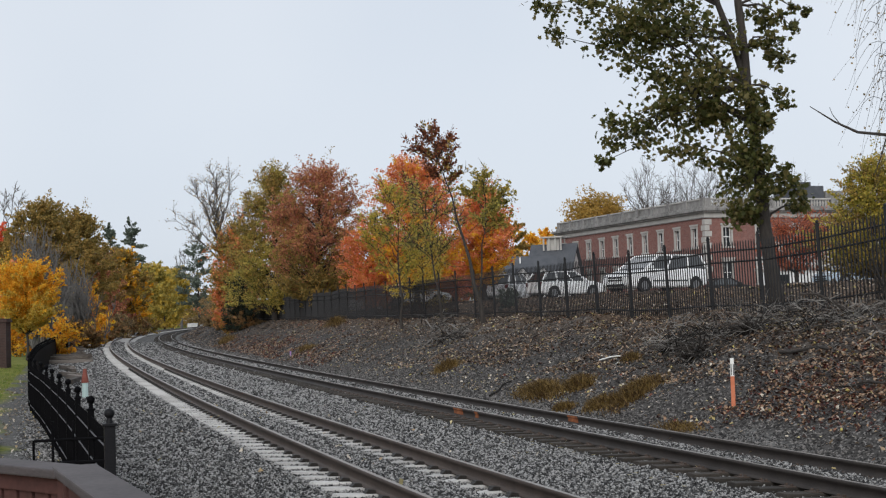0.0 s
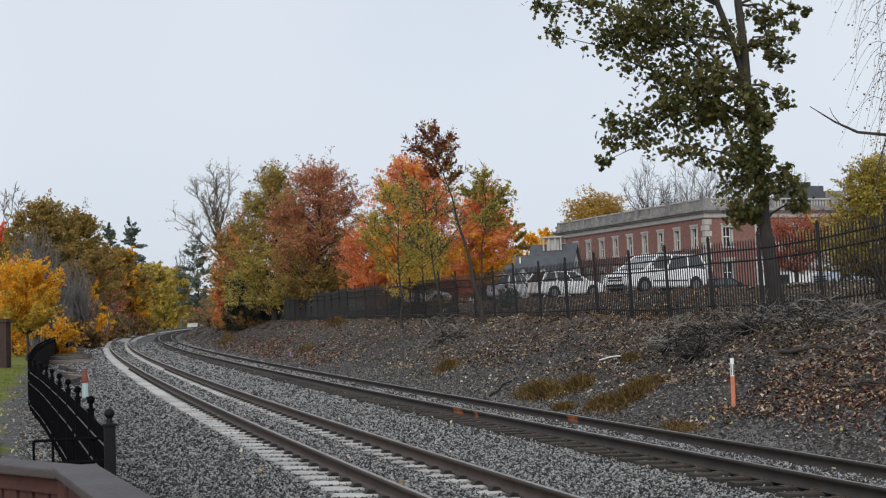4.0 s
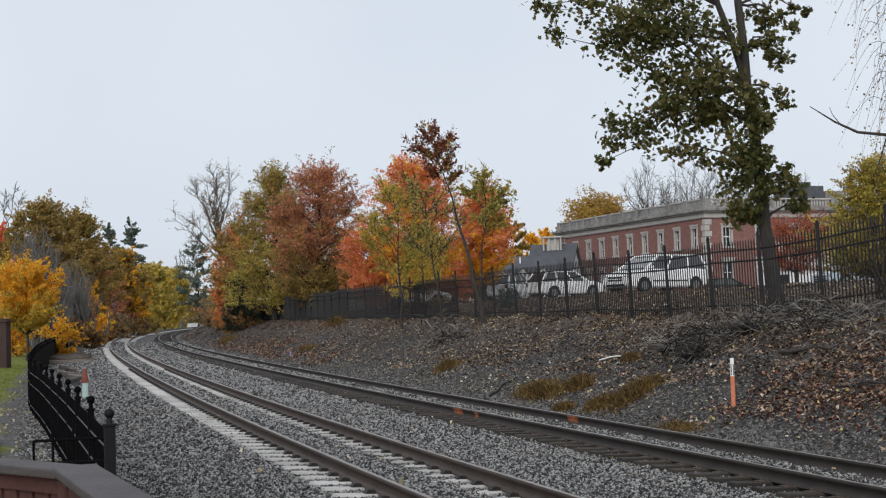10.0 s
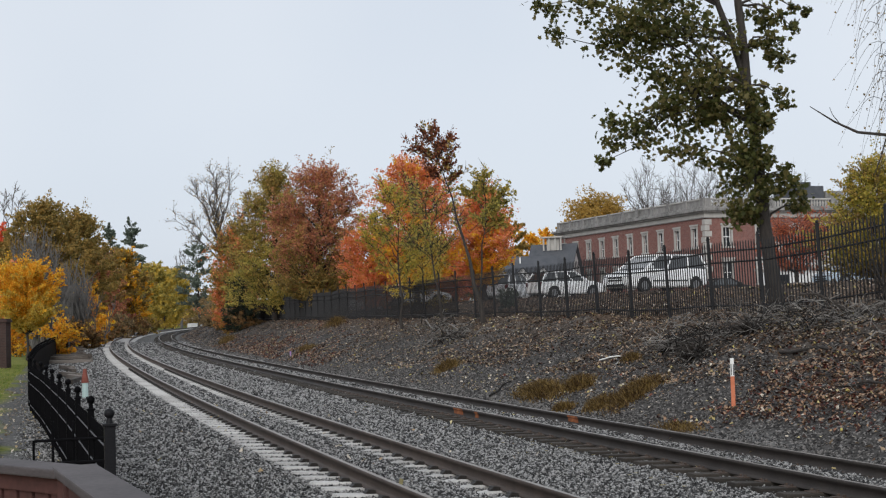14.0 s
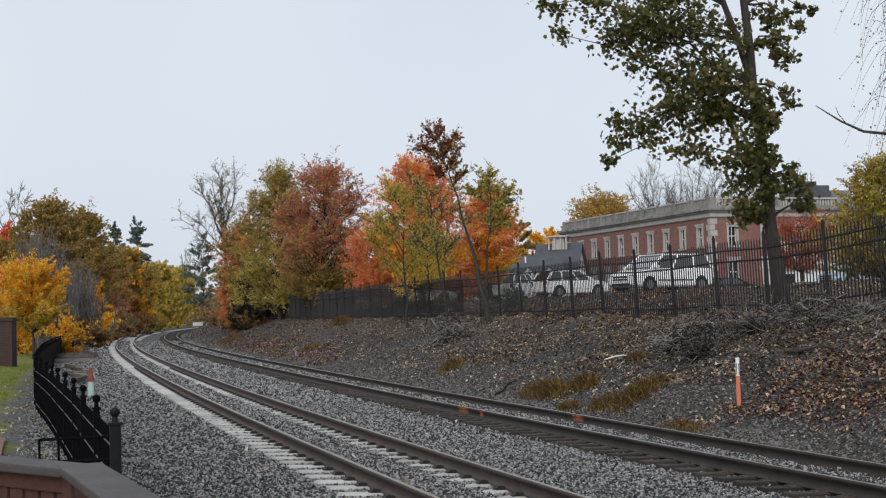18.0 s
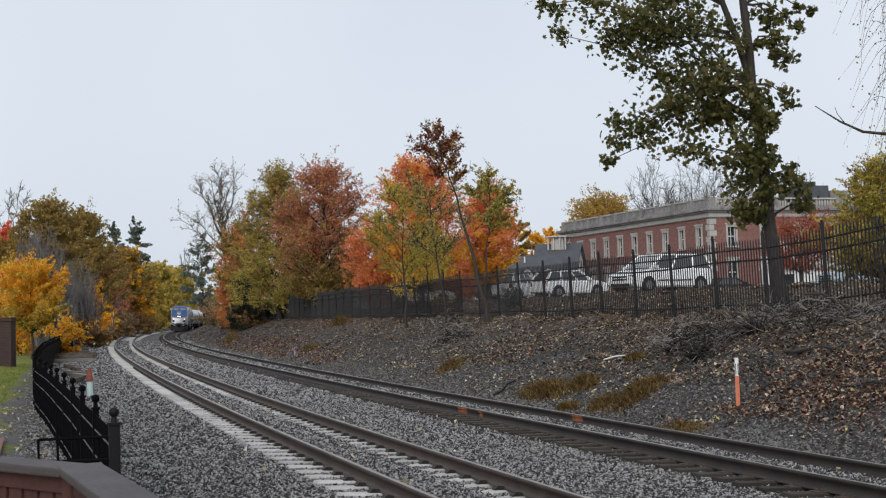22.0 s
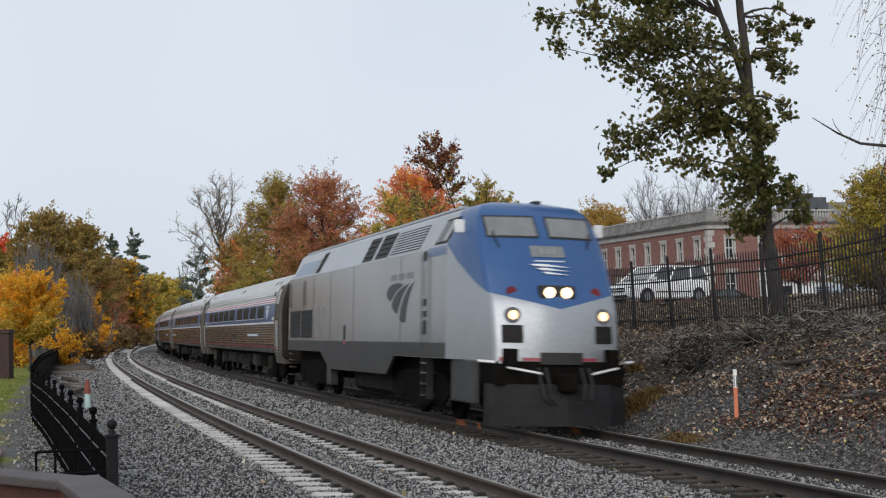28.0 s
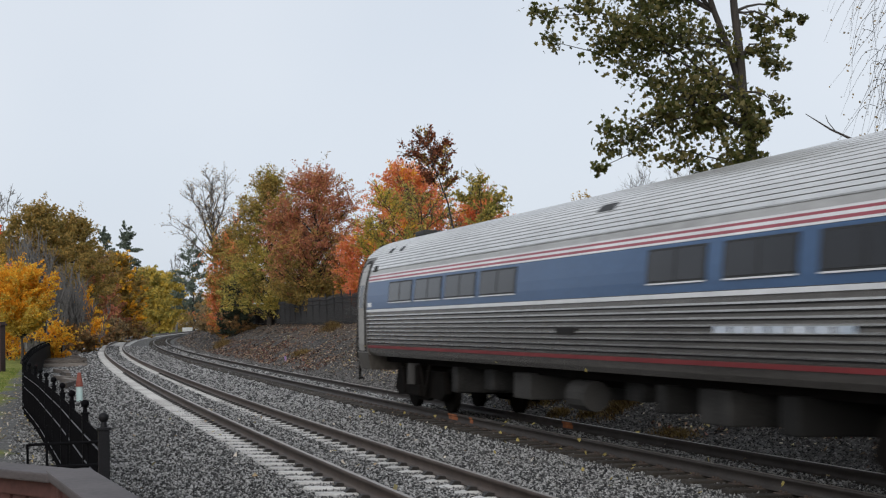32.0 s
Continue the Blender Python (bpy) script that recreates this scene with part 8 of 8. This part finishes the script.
def build_hall():
    """Two-storey brick hall with stone cornice and balustrade. Local x runs along the long side, y into the building."""
    ang = 0.347
    b = thing("brick_building", "two-storey red brick hall with pale stone cornice and balustrade", "building")
    # long side runs away to the left, short side to the right
    m = Matrix.Translation((22.15, 112.9, 2.6)) @ Matrix.Rotation(ang + math.pi / 2, 4, "Z")
    b.matrix_world = m
    LONG, SHORT = 29.6, 26.0
    # local: x along the long side (away), -y along the short side (to the right)

    def wall_with_holes(axis, length, holes, name):
        """A wall 0.4 m thick with window openings cut right through."""
        bm = bmesh.new()
        xs = sorted({0.0, length, *[v for h in holes for v in h[:2]]})
        zs = sorted({0.0, 6.6, *[v for h in holes for v in h[2:]]})
        for i in range(len(xs) - 1):
            for j in range(len(zs) - 1):
                cx, cz = (xs[i] + xs[i + 1]) / 2, (zs[j] + zs[j + 1]) / 2
                if any(h[0] < cx < h[1] and h[2] < cz < h[3] for h in holes):
                    continue
                if axis == "x":
                    box(bm, xs[i], xs[i + 1], -0.4, 0.0, zs[j], zs[j + 1])
                else:
                    box(bm, 0.0, 0.4, -xs[i + 1], -xs[i], zs[j], zs[j + 1])
        bmesh.ops.remove_doubles(bm, verts=bm.verts, dist=0.001)
        ob = part(name, bm, "brickwall", b)
        wall_uv(ob.data)
        return ob

    def windows(axis, holes):
        for x0, x1, z0, z1 in holes:
            def put_box(bm, a0, a1, d0, d1, c0, c1):
                if axis == "x":
                    box(bm, a0, a1, d0, d1, c0, c1)
                else:
                    box(bm, -d1, -d0, -a1, -a0, c0, c1)
            bm = bmesh.new()
            put_box(bm, x0 - 0.13, x0 + 0.03, -0.1, 0.06, z0 - 0.05, z1 + 0.12)
            put_box(bm, x1 - 0.03, x1 + 0.13, -0.1, 0.06, z0 - 0.05, z1 + 0.12)
            put_box(bm, x0 - 0.16, x1 + 0.16, -0.1, 0.07, z1 - 0.04, z1 + 0.16)
            w = part("window", bm, "limestone", b)
            bm = bmesh.new()
            put_box(bm, x0 - 0.22, x1 + 0.22, -0.1, 0.14, z1 + 0.16, z1 + 0.3)
            part("lintel", bm, "limestone", w)
            bm = bmesh.new()
            put_box(bm, x0 - 0.22, x1 + 0.22, -0.1, 0.13, z0 - 0.14, z0 - 0.0)
            part("sill", bm, "limestone", w)
            bm = bmesh.new()
            put_box(bm, x0 + 0.05, x1 - 0.05, -0.22, -0.2, z0, z1 - 0.04)
            part("pane", bm, "windowglass", w)
            for q0, q1, r0, r1 in ((x0 + 0.05, x1 - 0.05, (z0 + z1) / 2 - 0.035, (z0 + z1) / 2 + 0.035), ((x0 + x1) / 2 - 0.02, (x0 + x1) / 2 + 0.02, z0, z1 - 0.04), (x0 + 0.03, x0 + 0.08, z0, z1 - 0.04), (x1 - 0.08, x1 - 0.03, z0, z1 - 0.04)):
                bm = bmesh.new()
                put_box(bm, q0, q1, -0.2, -0.15, r0, r1)
                part("sash", bm, "whitepaint", w)

    pitch = 2.93
    hl = []
    for i in range(10):
        c = 1.75 + pitch * i
        hl += [(c - 0.42, c + 0.42, 4.2, 5.85), (c - 0.45, c + 0.45, 1.0, 2.95)]
    hs = []
    for i in range(7):
        c = 2.1 + 3.3 * i
        hs += [(c - 0.42, c + 0.42, 4.2, 5.85), (c - 0.45, c + 0.45, 1.0, 2.95)]
    wall_with_holes("x", LONG, hl, "long_wall")
    wall_with_holes("y", SHORT, hs, "short_wall")
    windows("x", [(h[0], h[1], h[2], h[3]) for h in hl])
    windows("y", hs)
    bm = bmesh.new()
    box(bm, 0.4, LONG, -SHORT, -0.4, 0, 6.5)
    part("core", bm, "greystone", b)
    for z0, z1, out, mt, nm in ((6.6, 6.68, 0.12, "greystone", "architrave"), (6.68, 7.05, 0.06, "limestone", "frieze"), (7.05, 7.2, 0.3, "greystone", "cornice"), (7.2, 7.42, 0.48, "greystone", "cornice"), (7.42, 7.62, 0.12, "greystone", "parapet_base")):
        bm = bmesh.new()
        box(bm, -out, LONG + out, -SHORT - out, out, z0, z1, 0.02)
        part(nm, bm, mt, b)
    # balustrade: pedestals, solid panels on the long side, balusters on the short side
    for i in range(11):
        bm = bmesh.new()
        c = 0.3 + (LONG - 0.6) / 10 * i
        box(bm, c - 0.28, c + 0.28, -0.42, 0.06, 7.62, 8.34, 0.02)
        part("pedestal", bm, "greystone", b)
        if i < 10:
            bm = bmesh.new()
            box(bm, c + 0.28, c + (LONG - 0.6) / 10 - 0.28, -0.3, -0.06, 7.62, 8.2)
            part("parapet_panel", bm, "greystone", b)
            bm = bmesh.new()
            box(bm, c + 0.28, c + (LONG - 0.6) / 10 - 0.28, -0.38, 0.02, 8.2, 8.32, 0.01)
            part("coping", bm, "limestone", b)
    bm = bmesh.new()
    rod(bm, (0, 0, 7.62), (0, 0, 7.9), 0.07, 0.11, n=8)
    rod(bm, (0, 0, 7.9), (0, 0, 8.18), 0.1, 0.06, n=8)
    bal = bpy.data.meshes.new("baluster")
    bm.to_mesh(bal)
    bm.free()
    bal.materials.append(MAT["limestone"])
    for i in range(8):
        y0 = -0.3 - (SHORT - 0.6) / 8 * i
        bm = bmesh.new()
        box(bm, -0.06, 0.42, y0 - 0.28, y0 + 0.28, 7.62, 8.34, 0.02)
        part("pedestal", bm, "greystone", b)
        bm = bmesh.new()
        box(bm, -0.02, 0.38, y0 - (SHORT - 0.6) / 8 + 0.28, y0 - 0.28, 8.18, 8.32, 0.01)
        part("coping", bm, "limestone", b)
        for k in range(9):
            o = new("baluster", bal)
            o.parent = b
            o.location = (0.18, y0 - 0.45 - k * 0.285, 0)
    # corner quoins
    for k in range(13):
        bm = bmesh.new()
        z = 0.05 + k * 0.5
        w = 0.62 if k % 2 else 0.4
        box(bm, -0.05, w, -1.02 + w - 0.0, 0.05, z, z + 0.46, 0.015)
        part("quoin", bm, "limestone", b)
    # plant rooms on the roof
    for x0, x1, y0, y1, z1, mt in ((4, 8, -14.9, -12.2, 9.8, "slate"), (4.5, 7, -13.9, -12.9, 10.2, "slate"), (4, 8, -17.0, -15.1, 9.35, "greystone")):
        bm = bmesh.new()
        box(bm, x0, x1, y0, y1, 7.4, z1, 0.03)
        part("roof_room", bm, mt, b, "grey plant room on the roof")
    bm = bmesh.new()
    box(bm, 0.3, LONG, -SHORT, -0.3, 7.4, 7.5)
    part("roof", bm, "slate", b)


build_hall()


def gable_house(name, label, m, lx, ly, wall_h, ridge, roof_mat, dormers=0, over=0.3):
    h = thing(name, label, "house", m)
    bm = bmesh.new()
    prism(bm, [(-ly / 2, 0), (ly / 2, 0), (ly / 2, wall_h), (0, ridge - 0.1), (-ly / 2, wall_h)], "x", -lx / 2, lx / 2)
    part("wall", bm, "whitepaint", h)
    for side in (1, -1):
        bm = bmesh.new()
        k = (ridge - wall_h) / (ly / 2)
        prism(bm, [(0, ridge), (0, ridge + 0.14), (side * (ly / 2 + over), wall_h - over * k + 0.14), (side * (ly / 2 + over), wall_h - over * k)], "x", -lx / 2 - over, lx / 2 + over)
        part("roof", bm, roof_mat, h)
    for i in range(dormers):
        cx = -lx / 2 + lx * (i + 0.7) / (dormers + 0.4)
        y0 = -ly / 2 + 0.2
        z0 = wall_h + 0.2
        bm = bmesh.new()
        prism(bm, [(cx - 0.55, z0), (cx + 0.55, z0), (cx + 0.55, z0 + 0.7), (cx, z0 + 1.2), (cx - 0.55, z0 + 0.7)], "y", y0, y0 + 2.0)
        d = part("dormer", bm, "whitepaint", h)
        for side in (1, -1):
            bm = bmesh.new()
            prism(bm, [(cx, z0 + 1.22), (cx, z0 + 1.32), (cx + side * 0.75, z0 + 0.66), (cx + side * 0.75, z0 + 0.56)], "y", y0 - 0.15, y0 + 2.2)
            part("dormer_roof", bm, roof_mat, d)
        bm = bmesh.new()
        box(bm, cx - 0.28, cx + 0.28, y0 - 0.03, y0 + 0.02, z0 + 0.08, z0 + 0.68)
        part("pane", bm, "windowglass", d)
    for i in range(3):
        cx = -lx / 2 + lx * (i + 0.5) / 3
        bm = bmesh.new()
        box(bm, cx - 0.45, cx + 0.45, -ly / 2 - 0.04, -ly / 2 + 0.02, wall_h - 1.9, wall_h - 0.5)
        w = part("window", bm, "windowglass", h)
    return h


def houses():
    x, y = polar(3.82, 126)
    h = gable_house("house", "white house with a dark slate gable roof and dormers", Matrix.Translation((x - 0.4, y, 2.6)) @ Matrix.Rotation(radians(4), 4, "Z"), 4.6, 6.0, 1.7, 4.2, "slate", 2)
    bm = bmesh.new()
    rod(bm, (-0.9, -0.8, 3.4), (-0.9, -0.8, 4.2), 0.07, n=8)
    part("vent_pipe", bm, "whitepaint", h)
    x, y = polar(4.75, 129)
    h = gable_house("house", "white cross-gabled house with a slate roof", Matrix.Translation((x, y, 2.6)) @ Matrix.Rotation(radians(-20), 4, "Z"), 4.0, 4.5, 2.6, 5.4, "slate", 0)
    bm = bmesh.new()
    box(bm, -0.6, 0.6, -0.5, 0.5, 4.9, 6.1)
    cu = part("cupola", bm, "limestone", h, "flat-topped pale cupola")
    bm = bmesh.new()
    box(bm, -1.05, 1.05, -0.9, 0.9, 6.1, 6.24, 0.02)
    part("cupola_roof", bm, "limestone", cu)
    for px in (-0.85, -0.3, 0.3, 0.85):
        for py in (-0.7, 0.7):
            bm = bmesh.new()
            box(bm, px - 0.07, px + 0.07, py - 0.07, py + 0.07, 4.9, 6.1)
            part("post", bm, "limestone", cu)
    x, y = polar(16.6, 92)
    gable_house("house", "long white house with a pale grey roof beyond the car park", Matrix.Translation((x, y, 2.6)) @ Matrix.Rotation(radians(-35), 4, "Z"), 9.0, 6.0, 1.6, 3.4, "limestone", 0)


houses()


def pavement():
    s = np.arange(2, 78, 2.0)
    vs = []
    for a in s:
        for u in (19.6, 46.0):
            px, py = plan(a, u)
            vs.append((float(px), float(py), float(ground_z(a, u)) + 0.06))
    f = [(2 * i, 2 * i + 1, 2 * i + 3, 2 * i + 2) for i in range(len(s) - 1)]
    me = bpy.data.meshes.new("car_park")
    me.from_pydata(vs, [], f)
    tagged(part_me("car_park_pavement", me, "asphalt"), "grey asphalt car park at the top of the bank", "car park", kind="structure")


pavement()


def car(label, x, y, heading, paint, length, width, height, kind, group="parked cars"):
    """heading: degrees from +x that the car's nose points to. Local x forward."""
    z = float(ground_z(*near(x, y))) + 0.07
    c = thing("minivan" if kind == "van" else "car", label, "car", Matrix.Translation((x, y, z)) @ Matrix.Rotation(radians(heading), 4, "Z"), group)
    L, W, H = length / 2, width / 2, height
    belt = {"van": 0.62, "suv": 0.62, "sedan": 0.64}[kind] * H
    hood = {"van": 0.56, "suv": 0.6, "sedan": 0.6}[kind] * H

    def ring(px, w, z0, z1):
        r = 0.07
        return [(px, w - r, z0), (px, w, z0 + r), (px, w * 1.01, (z0 + z1) / 2), (px, w * 0.985, z1 - r), (px, w * 0.93, z1), (px, -w * 0.93, z1), (px, -w * 0.985, z1 - r), (px, -w * 1.01, (z0 + z1) / 2), (px, -w, z0 + r), (px, -w + r, z0)]
    nose = {"van": 1.15, "suv": 1.25, "sedan": 1.35}[kind]
    bm = bmesh.new()
    loft(bm, [ring(-L, W * 0.86, 0.42, belt - 0.06), ring(-L + 0.08, W * 0.94, 0.3, belt), ring(-L + 0.5, W, 0.22, belt), ring(0, W, 0.22, belt), ring(L - nose, W, 0.22, belt), ring(L - nose * 0.55, W * 0.98, 0.22, hood), ring(L - 0.15, W * 0.92, 0.26, hood - 0.14), ring(L, W * 0.82, 0.36, hood - 0.26)])
    part("body", bm, paint, c, smooth=False)
    rear_b, rear_t = {"van": (-L + 0.06, -L + 0.3), "suv": (-L + 0.06, -L + 0.5), "sedan": (-L + 0.35, -L + 1.25)}[kind]
    front_b, front_t = {"van": (L - 1.05, L - 1.95), "suv": (L - 1.2, L - 1.95), "sedan": (L - 1.2, L - 2.05)}[kind]
    Wt = W * 0.78

    def corner(t, side):
        return Vector((rear_b + (rear_t - rear_b) * t, side * (W * 0.94 + (Wt - W * 0.94) * t), belt - 0.02 + (H - 0.05 - belt) * t)), Vector((front_b + (front_t - front_b) * t, side * (W * 0.94 + (Wt - W * 0.94) * t), belt - 0.02 + (H - 0.05 - belt) * t))
    bm = bmesh.new()
    rings = []
    for t in (0, 0.5, 1.0):
        a1, b1 = corner(t, 1)
        a2, b2 = corner(t, -1)
        rings.append([a1[:], b1[:], b2[:], a2[:]])
    loft(bm, rings)
    part("glazing", bm, "carglass", c, "dark windows")
    bm = bmesh.new()
    p = [corner(0.06, 1)[1], corner(0.06, -1)[1], corner(0.94, -1)[1], corner(0.94, 1)[1]]
    out = Vector((0.5, 0, 0.5)) * 0.03
    rings = [[(q.lerp(p[(i + 2) % 4], 0.03) + out * k)[:] for i, q in enumerate(p)] for k in (0.0, 1.0)]
    loft(bm, rings)
    part("windscreen", bm, "carscreen", c, "windscreen with the sky's pale reflection in its colour")
    bm = bmesh.new()
    box(bm, rear_t - 0.04, front_t + 0.06, -Wt - 0.02, Wt + 0.02, H - 0.07, H, 0.03)
    part("roof", bm, paint, c)
    for side in (1, -1):
        for f in {"van": (0.0, 0.3, 0.66, 1.0), "suv": (0.0, 0.33, 0.68, 1.0), "sedan": (0.0, 0.5, 1.0)}[kind]:
            bm = bmesh.new()
            a0, b0 = corner(0, side)
            a1, b1 = corner(1, side)
            w = 0.05 if 0 < f < 1 else 0.07
            rod(bm, a0.lerp(b0, f), a1.lerp(b1, f), w, n=6)
            part("pillar", bm, paint, c)
        for px in (-L + 0.85, L - 0.9):
            bm = bmesh.new()
            rod(bm, (px, side * (W - 0.2), 0.33), (px, side * (W + 0.015), 0.33), 0.33, n=22)
            t = part("wheel", bm, "rubber", c)
            bm = bmesh.new()
            rod(bm, (px, side * (W - 0.02), 0.33), (px, side * (W + 0.03), 0.33), 0.2, n=16)
            part("rim", bm, "chrome", t)
            bm = bmesh.new()
            pts = [(px + 0.4 * math.cos(a), 0.33 + 0.4 * math.sin(a)) for a in [math.pi * i / 10 for i in range(11)]] + [(px - 0.4, 0.2), (px + 0.4, 0.2)]
            prism(bm, pts, "y", side * (W - 0.1), side * (W + 0.012))
            part("wheel_arch", bm, "rubber", c)
        bm = bmesh.new()
        box(bm, L - 0.28, L - 0.02, side * W * 0.55, side * W * 0.84, hood - 0.34, hood - 0.18, 0.03)
        part("headlight", bm, "chrome", c)
        bm = bmesh.new()
        box(bm, -L - 0.005, -L + 0.12, side * W * 0.66, side * W * 0.9, belt - 0.3, belt - 0.02, 0.03)
        part("tail_light", bm, "redlens", c)
        bm = bmesh.new()
        box(bm, front_b - 0.35, front_b - 0.15, side * W * 0.98, side * (W + 0.17), belt, belt + 0.14, 0.03)
        part("mirror", bm, paint, c)
        bm = bmesh.new()
        box(bm, -L + 1.35, L - 1.4, side * (W * 1.0), side * (W + 0.025), 0.5, 0.56, 0.008)
        part("side_trim", bm, paint if kind != "van" else "logo", c)
        for px in ((-0.3, 0.9) if kind != "sedan" else (-0.2, 0.8)):
            bm = bmesh.new()
            box(bm, px - 0.1, px + 0.1, side * (W * 0.99), side * (W + 0.03), belt - 0.14, belt - 0.1, 0.006)
            part("door_handle", bm, paint, c)
    bm = bmesh.new()
    box(bm, L - 0.06, L + 0.03, -W * 0.5, W * 0.5, hood - 0.42, hood - 0.22, 0.02)
    part("grille", bm, "rubber", c)
    for zz in (hood - 0.33,):
        bm = bmesh.new()
        box(bm, L + 0.0, L + 0.045, -W * 0.52, W * 0.52, zz - 0.02, zz + 0.02)
        part("grille_bar", bm, paint, c)
    bm = bmesh.new()
    box(bm, L - 0.1, L + 0.035, -W * 0.6, W * 0.6, 0.3, 0.42, 0.02)
    part("air_intake", bm, "rubber", c)
    bm = bmesh.new()
    box(bm, -L - 0.06, -L + 0.15, -W * 0.88, W * 0.88, 0.34, 0.56, 0.04)
    part("bumper", bm, paint, c)
    return c


car("white minivan parked behind the iron fence", 9.8, 62.2, 215, "carwhite", 5.0, 1.95, 1.74, "van")
car("white crossover car parked behind the iron fence", 7.05, 78.0, 28, "carwhite", 4.4, 1.8, 1.55, "suv")
car("white sport utility car parked behind the iron fence", 4.3, 86.0, 62, "carwhite", 4.5, 1.85, 1.68, "suv")
car("dark sedan low behind the edge of the car park", 22.6, 108.0, 20, "rubber", 4.6, 1.8, 1.4, "sedan")
car("pale blue sedan parked beyond the scarlet tree", 21.6, 70.0, 200, "carblue", 4.6, 1.8, 1.45, "sedan")
car("white car parked beyond the far fence", -6.6, 92.5, 12, "carwhite", 4.5, 1.8, 1.45, "sedan")
car("white car parked beyond the far fence", -1.9, 88.0, 12, "carwhite", 4.5, 1.8, 1.45, "sedan")


# ---------------------------------------------------------------- leaves blown along by the train
def blown_leaves():
    pr = random.Random(99)
    out = []
    shape = [(0.5 * (0.75 + 0.25 * math.cos(5 * a)) * math.cos(a), 0.42 * (0.8 + 0.2 * math.sin(3 * a)) * math.sin(a)) for a in [math.pi * i / 6 for i in range(12)]]
    me = bpy.data.meshes.new("blown_leaf")
    me.from_pydata([(a * 0.075, b * 0.075, 0.014 * (a * a + b * b)) for a, b in shape], [], [tuple(range(12))])
    MAT["yellowleaf"] = leaf_material("yellow_leaf", [(0.3, 0.18, 0.07), (0.42, 0.33, 0.1), (0.5, 0.42, 0.18)], scale=5)
    me.materials.append(MAT["yellowleaf"])
    for i in range(44):
        ob = new("blown_leaf", me)
        tagged(ob, "yellow maple leaf blown up beside the train", "leaf", "blown leaves")
        s0 = pr.uniform(1, 20)
        u0 = pr.uniform(3.4, 4.4)
        x0, y0 = plan(s0, u0)
        start = Vector((float(x0), float(y0), float(np.interp(u0, BED_U, BED_Z)) + 0.05))
        t0 = pr.uniform(27.8, 31.2)
        rise, drift, life = pr.uniform(0.3, 1.7), pr.uniform(-4.5, -1.5), pr.uniform(1.2, 2.2)
        rows = [(0, Matrix.Translation(start)), (t0, Matrix.Translation(start))]
        spin = Vector((pr.uniform(-1, 1), pr.uniform(-1, 1), pr.uniform(-1, 1))).normalized()
        k = 1
        while t0 + 0.2 * k < min(32.0, t0 + life):
            f = 0.2 * k / life
            px, py = plan(s0 + drift * f, u0 - 0.5 * f)
            p = Vector((float(px), float(py), start.z + rise * math.sin(math.pi * f)))
            rows.append((t0 + 0.2 * k, Matrix.Translation(p) @ Matrix.Rotation(1.1 * k, 4, spin)))
            k += 1
        last = rows[-1][1]
        rows.append((32.2, last) if rows[-1][0] >= 32.0 else (32.0, last))
        out.append((ob, rows))
    return out


LEAVES = blown_leaves()


def mast():
    x, y = polar(2.17, 150)
    m = thing("mast", "thin grey mast above the autumn trees", "mast", Matrix.Translation((x, y, z_at(x, y))))
    bm = bmesh.new()
    rod(bm, (0, 0, 0), (0, 0, 12.6), 0.09, 0.05, n=8)
    part("pole", bm, "slate", m)
    bm = bmesh.new()
    rod(bm, (0, 0, 12.6), (0, 0, 14.6), 0.045, 0.02, n=6)
    part("spike", bm, "slate", m)


mast()


motions()
